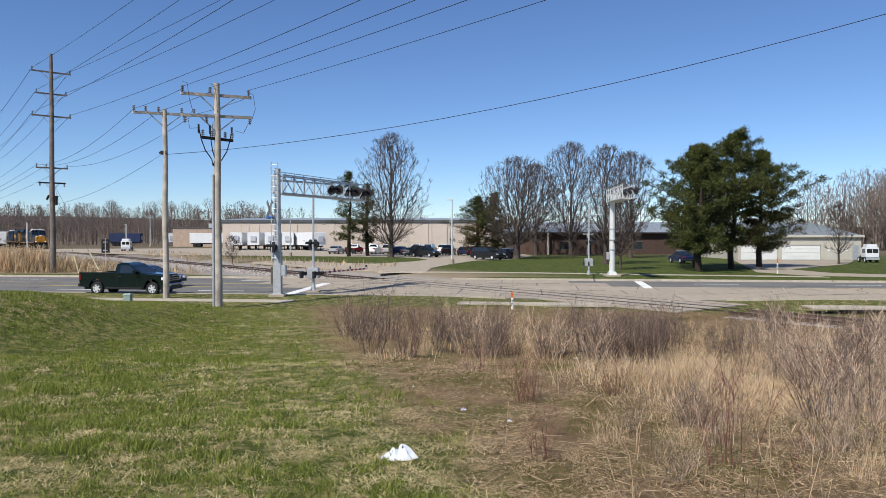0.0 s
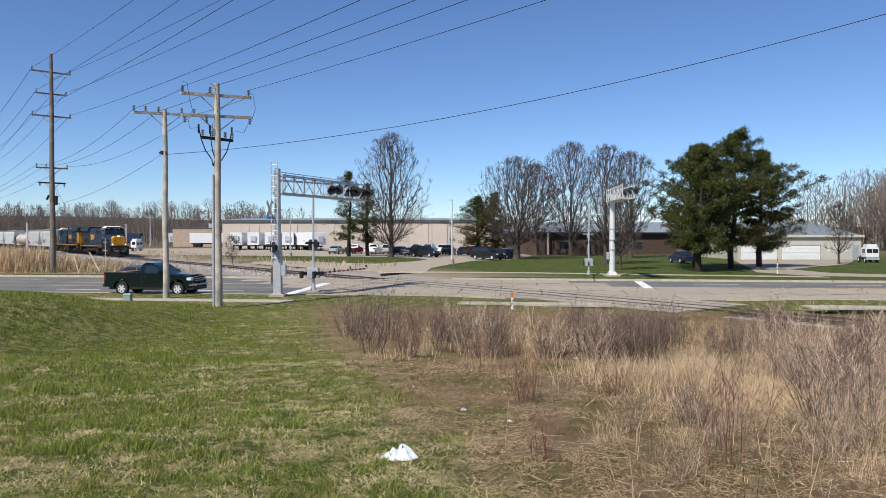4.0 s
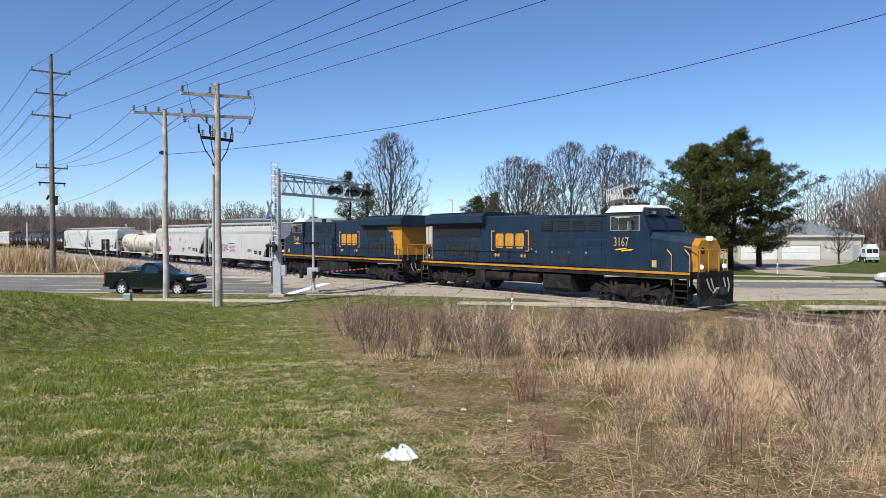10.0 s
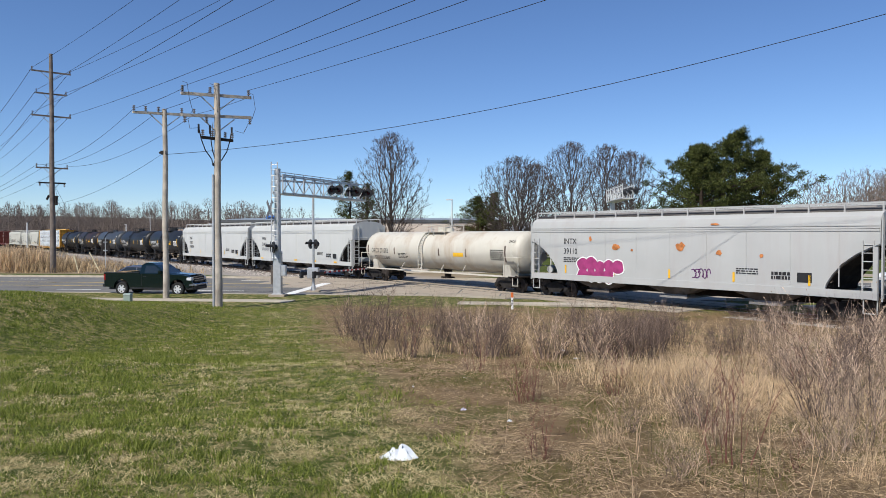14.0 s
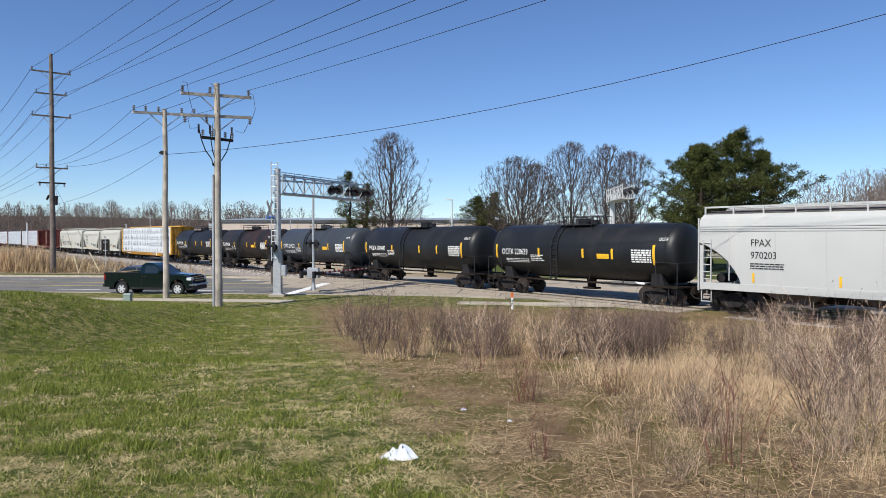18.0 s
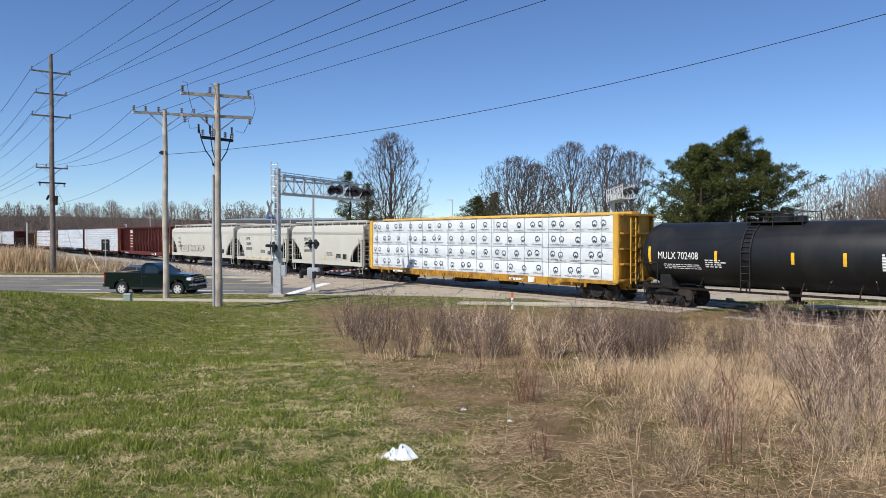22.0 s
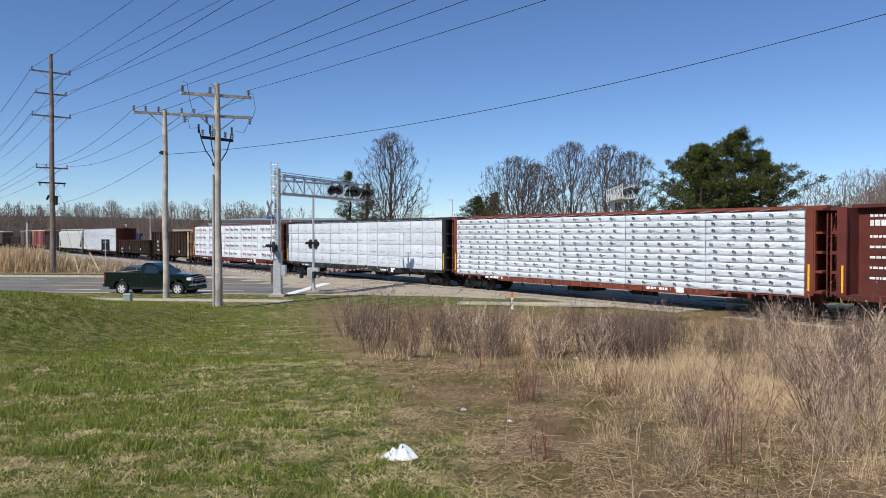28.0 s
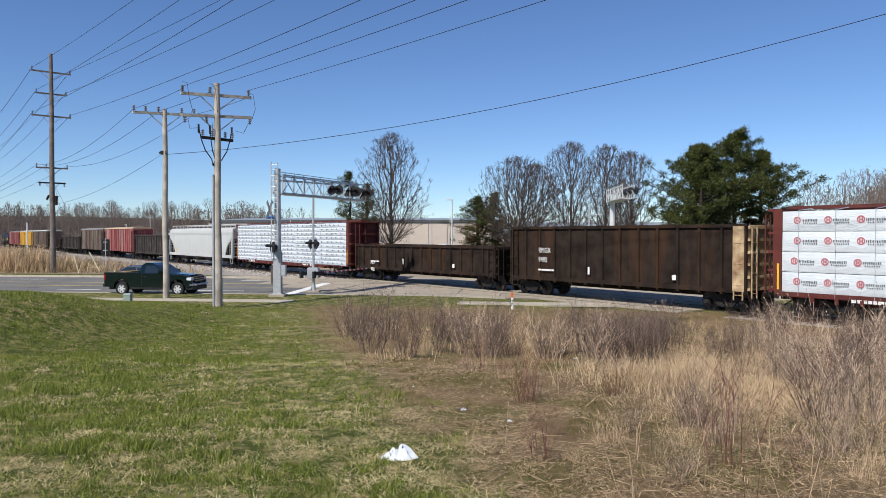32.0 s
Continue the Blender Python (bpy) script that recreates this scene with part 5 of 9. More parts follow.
    # long hood in three runs
    part("equipment_hood", Mb().box(X(10.95), X(5.75), -1.32, 1.32, 1.62, 4.28, 0.06).box(X(10.9), X(5.8), -1.46, 1.46, 1.62, 3.05, 0.03), LOCO_BLUE, ob)
    part("engine_hood", Mb().box(X(15.45), X(10.95), -1.15, 1.15, 1.62, 4.36, 0.08), LOCO_BLUE, ob)
    rad = part("radiator_hood", Mb().box(X(20.6), X(15.45), -1.12, 1.12, 1.62, 3.9, 0.05), LOCO_BLUE, ob)
    for s in (-1, 1):
        part("radiator_intake", Mb().box(X(20.3 if not back else 18.4), X(15.75), s * 1.135 - 0.02, s * 1.135 + 0.02, 3.12, 3.80), GRILLE, rad, "black radiator intake screen under the overhang")
    wing = [(-1.12, 3.82), (-1.5, 3.98), (-1.5, 4.38), (-1.15, 4.58), (1.15, 4.58), (1.5, 4.38), (1.5, 3.98), (1.12, 3.82)]
    part("radiator_wing", Mb().prism(wing, "x", X(21.0), X(15.2)), LOCO_BLUE, rad, "dark blue overhanging radiator housing")
    part("radiator_screen", Mb().box(X(20.7), X(15.6), -1.2, 1.2, 4.58, 4.62), GRILLE, rad)
    part("hood_end", Mb().prism([(X(20.62), 1.9), (X(20.62), 3.85), (X(18.6), 3.85), (X(19.6), 2.9), (X(19.6), 1.9)], "y", -1.13, 1.13), LOCO_YELLOW if back else LOCO_BLUE, rad, "yellow hood end with a notched edge" if back else "")
    mb = Mb()
    for s in (-1, 1):
        for d in (6.2, 7.3, 8.4, 9.6):
            mb.box(X(d + 0.85), X(d), s * 1.33 - 0.012, s * 1.33 + 0.012, 3.45, 4.05)
        mb.box(X(10.9), X(10.75), s * 1.16 - 0.012, s * 1.16 + 0.012, 3.75, 4.0)
        for i in range(5):
            mb.box(X(16.2 + i * 0.62 + 0.46), X(16.2 + i * 0.62), s * 1.13 - 0.015, s * 1.13 + 0.015, 2.0, 2.75)
        mb.box(X(9.2), X(8.2), s * 1.47 - 0.012, s * 1.47 + 0.012, 1.95, 2.2).box(X(7.6), X(6.9), s * 1.47 - 0.012, s * 1.47 + 0.012, 1.95, 2.2)
    pieces("grille", mb, LOUVRE, ob, "black louvred air intake")
    mb = Mb()
    for s in (-1, 1):
        for d in (7.0, 8.3, 9.6, 12.2, 13.2, 14.2, 16.0, 17.2, 18.4):
            yy = 1.47 if d < 10.9 else (1.16 if d < 15.4 else 1.13)
            mb.box(X(d + 0.015), X(d - 0.015), s * yy - 0.012, s * yy + 0.012, 1.75, 3.0)
    pieces("door_seam", mb, GRILLE, ob)
    mb = Mb().cyl((X(13.2), 0, 4.3), (X(13.2), 0, 4.6), 0.45, 0.4, 14).box(X(11.6), X(11.2), -0.5, 0.5, 4.15, 4.35).box(X(4.9), X(4.3), -0.4, 0.1, 4.62, 4.82).cyl((X(7.2), 0.2, 4.25), (X(7.2), 0.2, 4.6), 0.2, n=10)
    pieces("roof_gear", mb, STEEL_DARK, ob)
    # plain marks: brackets and three chunky blocks, number under the window
    for s in (-1, 1):
        y = s * 1.172
        y0, y1 = min(y, y - s * 0.02), max(y, y - s * 0.02)
        mb = Mb()
        for d, k in ((11.55, 1), (14.75, -1)):
            mb.box(min(X(d), X(d + k * 0.07)), max(X(d), X(d + k * 0.07)), y0, y1, 2.32, 3.52)
            for z in (2.32, 3.45):
                mb.box(min(X(d), X(d + k * 0.28)), max(X(d), X(d + k * 0.28)), y0, y1, z, z + 0.07)
            part("emblem_bracket", mb, EMBLEM, ob)
            mb = Mb()
        mb = Mb()
        for c in (12.3, 13.15, 14.0):
            mb.prism([(X(c) - 0.36, 2.6), (X(c) - 0.26, 2.5), (X(c) + 0.26, 2.5), (X(c) + 0.36, 2.6), (X(c) + 0.36, 3.24), (X(c) + 0.26, 3.34), (X(c) - 0.26, 3.34), (X(c) - 0.36, 3.24)], "y", y0, y1)
        for d in (11.9, 12.15, 14.1, 14.35):
            mb.cyl((X(d), y0, 2.1), (X(d), y1, 2.1), 0.1, n=10)
        pieces("emblem_block", mb, EMBLEM, ob, "chunky orange-yellow block")
        n = words("engine_number", number, 0.62, X(5.3) if s < 0 else X(4.0), s * 1.53, 2.72, LETTER_T, ob, flip=s > 0, squeeze=0.78)
        mb = Mb().bar((X(5.2), s * 1.53, 2.55), (X(4.5), s * 1.53, 2.62), 0.01, 0.06).bar((X(4.8), s * 1.53, 2.5), (X(4.1), s * 1.53, 2.57), 0.01, 0.06)
        part("number_flash", mb, LETTER_Y, ob)
        mb = Mb().box(X(3.05), X(2.8), s * 1.46 - 0.05, s * 1.46 + 0.05, 1.78, 2.1)
        part("data_plate", mb, LETTER_T, ob)
    # handrails
    for s in (-1, 1):
        mb = Mb()
        y = s * 1.47
        posts = [5.9 + i * 1.45 for i in range(11)]
        for d in posts:
            mb.cyl((X(d), y, 1.55), (X(d), y, 2.62), 0.026, n=6)
        mb.cyl((X(posts[0]), y, 2.62), (X(posts[-1]), y, 2.62), 0.024, n=6)
        part("handrail", mb, LOCO_BLUE, ob)
        for d in (1.05, 2.0, 20.75, 21.2):
            mb = Mb().tube([(X(d), y, 1.0), (X(d), y, 2.35), (X(d + (0.25 if d < 10 else -0.25)), y, 2.6)], 0.028, 6)
            part("grab_rail", mb, LOCO_YELLOW, ob)
    for d in (0.72, 21.5):
        mb = Mb()
        for y in (-1.2, -0.45, 0.45, 1.2):
            mb.cyl((X(d), y, 1.55), (X(d), y, 2.6), 0.026, n=6)
        mb.cyl((X(d), -1.2, 2.6), (X(d), 1.2, 2.6), 0.026, n=6)
        if d < 1:
            mb.tube([(X(0.72), -1.2, 2.6), (X(1.4), -1.4, 2.75)], 0.025, 6)
        part("end_rail", mb, LOCO_YELLOW, ob)
    # hood doors stand slightly proud, with latches; the intake has slats
    for s in (-1, 1):
        for d, w, yy, z0, z1 in [(6.1 + 1.2 * i, 1.1, 1.46, 1.75, 2.98) for i in range(4)] + [(15.6 + 0.98 * i, 0.9, 1.12, 2.8, 3.5) for i in range(4)] + [(11.05, 0.4, 1.15, 1.75, 3.2)]:
            y0, y1 = min(s * yy, s * (yy + 0.016)), max(s * yy, s * (yy + 0.016))
            dr = part("hood_door", Mb().box(X(d + w), X(d), y0, y1, z0, z1), LOCO_BLUE, ob)
            part("latch", Mb().box(X(d + w - 0.06), X(d + w - 0.16), y0 - 0.006, y1 + 0.006, (z0 + z1) / 2 - 0.05, (z0 + z1) / 2 + 0.05), HATCH_MAT, dr)
        for d in (6.2, 7.3, 8.4, 9.6):
            for k in range(5):
                z = 3.5 + 0.115 * k
                part("slat", Mb().box(X(d + 0.86), X(d - 0.01), min(s * 1.335, s * 1.365), max(s * 1.335, s * 1.365), z, z + 0.03), LOCO_BLUE, ob)
        part("hood_stripe", Mb().box(X(10.9), X(5.9), min(s * 1.32, s * 1.36), max(s * 1.32, s * 1.36), 4.18, 4.24), LOCO_BLUE, ob)
        part("window_post", Mb().box(X(3.78), X(3.72), s * 1.53 - 0.02, s * 1.53 + 0.02, 3.45, 4.2), HATCH_MAT, cb)
    # steps, pilot, plough, hoses
    for d, k in ((1.5, 1), (21.0, -1)):
        mb = Mb()
        for s in (-1, 1):
            for i, z in enumerate((0.45, 0.75, 1.05, 1.35)):
                mb.box(X(d + 0.35), X(d - 0.35), min(s * 1.15, s * 1.5), max(s * 1.15, s * 1.5), z, z + 0.04)
            for u in (-0.38, 0.38):
                mb.box(X(d) + u - 0.025, X(d) + u + 0.025, min(s * 1.1, s * 1.5), max(s * 1.1, s * 1.5), 0.35, 1.62)
        pieces("step", mb, LOCO_UNDER, ob)
    for d, k in ((0.55, 1), (21.45, -1)):
        mb = Mb().box(min(X(d), X(d) - k * 0.14), max(X(d), X(d) - k * 0.14), -1.48, 1.48, 0.62, 1.62)
        part("pilot", mb, LOCO_UNDER, ob)
        mb = Mb().loft([[(X(d), -1.45, 0.16), (X(d) + k * 0.3, 0, 0.14), (X(d), 1.45, 0.16), (X(d) - k * 0.1, 1.45, 0.16), (X(d) - k * 0.1, -1.45, 0.16)],
                        [(X(d), -1.45, 0.85), (X(d) + k * 0.05, 0, 0.85), (X(d), 1.45, 0.85), (X(d) - k * 0.1, 1.45, 0.85), (X(d) - k * 0.1, -1.45, 0.85)]])
        part("plough", mb, STEEL_DARK, ob)
        for y in (-0.9, -0.55, 0.55, 0.9):
            mb = Mb().tube([(X(d) + k * 0.02, y, 1.35), (X(d) + k * 0.14, y * 0.95, 0.95), (X(d) + k * 0.2, y * 0.7, 0.7), (X(d) + k * 0.24, y * 0.4, 0.95)], 0.035, 6)
            part("air_hose", mb, HATCH_MAT, ob, "pale looped air hose")
    mb = Mb()
    for y, z in ((-0.12, 3.28), (0.12, 3.28), (-1.0, 1.85), (1.0, 1.85)):
        mb.cyl((X(0.80 if z < 2 else 1.0), y, z - (0.18 if z > 2 else 0)), (X(0.70 if z < 2 else 0.90), y, z - (0.18 if z > 2 else 0)), 0.1, n=12)
    pieces("headlight", mb, LAMP_GLOW, ob, "lit round headlight")
    mb = Mb().cyl((X(0.98), -0.55, 2.55), (X(0.94), -0.55, 2.55), 0.16, n=12)
    part("nose_window", mb, GLASS_DARK, ob)
    # tanks below
    ft = part("fuel_tank", Mb().prism([(-1.42, 1.2), (1.42, 1.2), (1.42, 0.5), (1.1, 0.28), (-1.1, 0.28), (-1.42, 0.5)], "x", X(13.4 if back else 10.2), X(8.2)), LOCO_UNDER, ob)
    if not back:
        mb = Mb()
        for s in (-1, 1):
            for d0, d1 in ((10.6, 12.6), (12.9, 14.9)):
                mb.cyl((X(d0), s * 1.15, 0.95), (X(d1), s * 1.15, 0.95), 0.3, n=14)
            mb.box(X(15.9), X(15.0), min(s * 0.9, s * 1.42), max(s * 0.9, s * 1.42), 0.45, 1.25)
        pieces("air_reservoir", mb, LOCO_UNDER, ob)
    # three-axle bogies
    for c in (4.6, 18.2):
        mb = Mb()
        for s in (-1, 1):
            y = s * 1.12
            mb.prism([(-2.5, 0.62), (-2.2, 0.95), (-1.3, 0.72), (-0.5, 0.98), (0.5, 0.98), (1.3, 0.72), (2.2, 0.95), (2.5, 0.62), (2.1, 0.42), (1.2, 0.52), (0.4, 0.36), (-0.4, 0.36), (-1.2, 0.52), (-2.1, 0.42)], "y", y - 0.1, y + 0.1)
            for u in (-1.95, 0, 1.95):
                mb.box(u - 0.2, u + 0.2, y - 0.16, y + 0.16, 0.34, 0.72)
                mb.cyl((u, y - 0.22, 0.52), (u, y + 0.22, 0.52), 0.15, n=10)
            for u in (-1.0, 1.0):
                for w in (-0.16, 0.16):
                    mb.cyl((u + w, y, 0.6), (u + w, y, 1.12), 0.11, n=8)
            mb.bar((-1.9, y, 1.05), (-0.4, y + s * 0.1, 0.5), 0.09)
            mb.bar((1.9, y, 1.05), (0.4, y + s * 0.1, 0.5), 0.09)
        mb.box(-2.2, 2.2, -0.9, 0.9, 0.7, 1.2)
        bg = part("bogie", mb, LOCO_UNDER, ob)
        bg.location.x = X(c)
        for u in (-1.95, 0, 1.95):
            piece("wheelset", WHEEL_ME, bg, pose(u, 0, 0.52) @ Matrix.Scale(1.13, 4, (1, 0, 0)) @ Matrix.Scale(1.13, 4, (0, 0, 1)))
    for o in ob.children:
        if not o.name.startswith("bogie"):
            o.matrix_basis = Matrix.Diagonal((1, 1, 1.08, 1)) @ o.matrix_basis
    couplers(ob, L)
    return ob


LAMP_GLOW = mat("lamp_lens", (0.9, 0.88, 0.8), 0.3, var=0.02)
LAMP_GLOW.node_tree.nodes["Principled BSDF"].inputs["Emission Color"].default_value = (1.0, 0.9, 0.7, 1)
LAMP_GLOW.node_tree.nodes["Principled BSDF"].inputs["Emission Strength"].default_value = 1.0


def make_train():
    locomotive(157.2, 181.0, False, "3167", "dark blue and yellow six-axle diesel locomotive with grimy bogies")
    locomotive(181.0, 203.1, True, "3149", "dark blue diesel locomotive coupled cab backwards behind the first")
    ob, L, E, y = hopper(203.1, 221.1, "dirty white covered hopper wagon with purple graffiti", HOP_WHITE, 3, 4.6, ("SHPX", "455281"), 1, small=False)
    scribble(ob, "graffiti", -E + 3.4, y, 1.75, 2.4, 0.75, PURPLE, 3, 8)
    words("side_notice", "DO NOT HAMMER ON CAR", 0.17, -0.6 - E * 0.25, y, 2.55, LETTER_K, ob)
    part("side_print", bars(Mb(), -0.4 - E * 0.22, y, 1.6, 1.5, 0.75, 5, 0.4, 4), PRINT_R, ob)
    ob, L, E, y = hopper(221.1, 240.8, "grey-white covered hopper wagon with magenta graffiti and rust", HOP_WHITE, 3, 4.6, ("INTX", "39110"), 2)
    blobs(ob, -E + 3.6, y, 1.06, 2.9, 1.15, MAGENTA, 5)
    mb = Mb()
    for i, (u, z, w, h) in enumerate(((-3.2, 2.9, 0.55, 0.35), (0.6, 2.95, 0.6, 0.5), (2.6, 2.7, 0.3, 0.3), (2.4, 4.0, 0.5, 0.12), (-2.2, 2.75, 0.2, 0.15), (4.6, 2.6, 0.2, 0.2), (-4.9, 3.3, 0.2, 0.3))):
        patch(mb, u, y, z, w, h, i)
    part("rust_patch", mb, RUSTSPOT, ob)
    scribble(ob, "graffiti", 1.2, y, 1.45, 1.0, 0.6, PURPLE, 8, 5, 0.02)
    tank(240.8, 259.85, "cream tank wagon with brown rusty streaks at its end", TANK_CREAM, ("ORCX", "201202"), LETTER_K, 3, 1.32)
    hopper(259.85, 280.6, "clean white covered hopper wagon with four bays", HOP_CLEAN, 4, 4.62, ("FPAX", "218032"), 4, small=False)
    hopper(280.6, 301.5, "clean white covered hopper wagon with yellow reflector strips", HOP_CLEAN, 4, 4.62, ("FPAX", "970203"), 5)
    tank(301.5, 316.4, "black tank wagon with yellow reflector strips", TANK_BLACK, ("OCFX", "220639"), LETTER_W, 6)
    tank(316.4, 331.5, "black tank wagon with white stencil panels", TANK_BLACK, ("MULX", "702400"), LETTER_W, 7)
    tank(331.5, 346.45, "slate grey tank wagon with yellow strips", TANK_GREY, ("OCFX", "217622"), LETTER_W, 8)
    tank(346.45, 361.45, "black tank wagon with rust along its top", TANK_RUST, ("TILX", "200634"), LETTER_W, 9)
    tank(361.45, 376.8, "black tank wagon ahead of the lumber load", TANK_BLACK, ("MULX", "702408"), LETTER_W, 10)
    centerbeam(376.8, 401.5, "yellow centerbeam wagon loaded with white wrapped lumber", CAR_YELLOW, "rings", 4, 11)
    hopper(401.5, 414.8, "short cream covered hopper wagon with two bays", HOP_CREAM, 2, 4.5, ("MWCX", "300673"), 12)
    hopper(414.8, 427.6, "short cream covered hopper wagon with black end slopes", HOP_CREAM, 2, 4.4, ("SHPX", "435080"), 13, small=False)
    ob, L, E, y = hopper(427.6, 448.85, "long cream covered hopper wagon with outlined graffiti", HOP_CREAM, 3, 4.6, ("MLLX", "98447"), 14)
    scribble(ob, "graffiti", -E + 3.2, y, 1.45, 8.5, 0.95, LETTER_K, 15, 17, 0.016)
    centerbeam(448.85, 474.3, "empty oxide red centerbeam wagon with open trusses", RED_OX, None, 4, 16)
    centerbeam(474.3, 498.6, "orange-red centerbeam wagon stacked with thin wrapped lumber bundles", RED_ORANGE, "dots", 11, 17, WRAP_B)
    centerbeam(498.6, 523.4, "black centerbeam wagon loaded with plain white wrapped lumber", CAR_BLACK, "faint", 4, 18, WRAP_B)
    centerbeam(523.4, 548.5, "red centerbeam wagon with lumber wrapped in red-sealed sheets", RED_OX, "words", 4, 19)
    gondola(548.5, 564.9, "tall dark brown gondola wagon with dented rusty sides", GON_BROWN, 3.95, 13, ("RMGX", "9492"), 20, beige=True)
    gondola(564.9, 582.85, "low dark brown gondola wagon with ribbed sides", GON_BROWN, 2.75, 15, ("AEX", "9961"), 21)
    centerbeam(582.85, 606.8, "dark red centerbeam wagon stacked with wrapped lumber", RED_OX, "dots", 10, 22, WRAP_B)
    hopper(606.8, 628.8, "clean white covered hopper wagon with rounded sides", HOP_CLEAN, 4, 4.5, ("", ""), 23)
    gondola(628.8, 645.0, "black ribbed gondola wagon with grimy sides", GON_BLACK, 3.5, 13, ("", ""), 24)
    ob, L, E = boxcar(645.0, 662.9, "faded red boxcar with peeling pale paint", BOX_RED, 4.75, mat("rusty_roof", (0.4, 0.3, 0.2), 0.8), 25)
    ob, L, E = boxcar(662.9, 680.4, "weathered brown boxcar with pale graffiti", BOX_BROWN, 4.75, seed=26)
    gondola(680.4, 697.4, "black low gondola wagon between boxcars", GON_BLACK, 3.2, 12, ("", ""), 27)
    gondola(697.4, 712.8, "rusty low gondola wagon behind another gondola", GON_BROWN, 2.75, 12, ("", ""), 28)
    boxcar(712.8, 732.4, "brown boxcar with a white roof", BOX_BROWN, 4.7, HOP_CLEAN, 29)
    boxcar(732.4, 752.4, "yellow boxcar with white roof edge", CAR_YELLOW, 4.7, HOP_CLEAN, 30)
    boxcar(752.4, 772.4, "dull red boxcar with graffiti", BOX_RED, 4.6, seed=31)
    tank(772.4, 788.4, "black tank wagon far along the line", TANK_BLACK, ("", ""), LETTER_W, 32)


make_train()

# ---- plants: everything thin is a three-sided tapered stem ----
def stem_mesh(name, segs, material, sides=3, thin=0.0):
    """segs: rows of p, q, r0, r1. Stems thinner than thin are narrow two-edged blades."""
    a = np.asarray(segs, float)
    D = a[:, 3:6] - a[:, 0:3]
    D /= np.maximum(np.linalg.norm(D, axis=1, keepdims=True), 1e-6)
    ref = np.where(np.abs(D[:, 2:3]) < 0.9, np.array([[0, 0, 1.0]]), np.array([[1.0, 0, 0]]))
    U = np.cross(D, ref)
    U /= np.linalg.norm(U, axis=1, keepdims=True)
    V = np.cross(D, U)
    slim = a[:, 6] < thin
    verts, faces, base = [], [], 0
    for mask, k in ((~slim, sides), (slim, 2)):
        n = int(mask.sum())
        if not n:
            continue
        P, Q, R0, R1, u, w = a[mask, 0:3], a[mask, 3:6], a[mask, 6], a[mask, 7], U[mask], V[mask]
        spin = np.random.default_rng(n).uniform(0, 6.283, n) if k == 2 else np.zeros(n)
        vs = np.empty((n, 2 * k, 3))
        for i in range(k):
            t = spin + 2 * math.pi * i / k
            o = u * np.cos(t)[:, None] + w * np.sin(t)[:, None]
            vs[:, i] = P + o * R0[:, None]
            vs[:, k + i] = Q + o * R1[:, None]
        tris = []
        for i in range(k if k > 2 else 1):
            j = (i + 1) % k
            tris += [(i, j, k + j), (i, k + j, k + i)]
        faces.append((np.array(tris)[None] + 2 * k * np.arange(n)[:, None, None]).reshape(-1, 3) + base)
        verts.append(vs.reshape(-1, 3))
        base += n * 2 * k
    verts, T = np.concatenate(verts), np.concatenate(faces)
    me = bpy.data.meshes.new(name)
    me.vertices.add(len(verts))
    me.vertices.foreach_set("co", verts.astype(np.float32).ravel())
    me.loops.add(len(T) * 3)
    me.polygons.add(len(T))
    me.loops.foreach_set("vertex_index", T.astype(np.int32).ravel())
    me.polygons.foreach_set("loop_start", np.arange(0, len(T) * 3, 3, dtype=np.int32))
    me.polygons.foreach_set("use_smooth", np.ones(len(T), bool))
    me.materials.append(material)
    me.update(calc_edges=True)
    return me


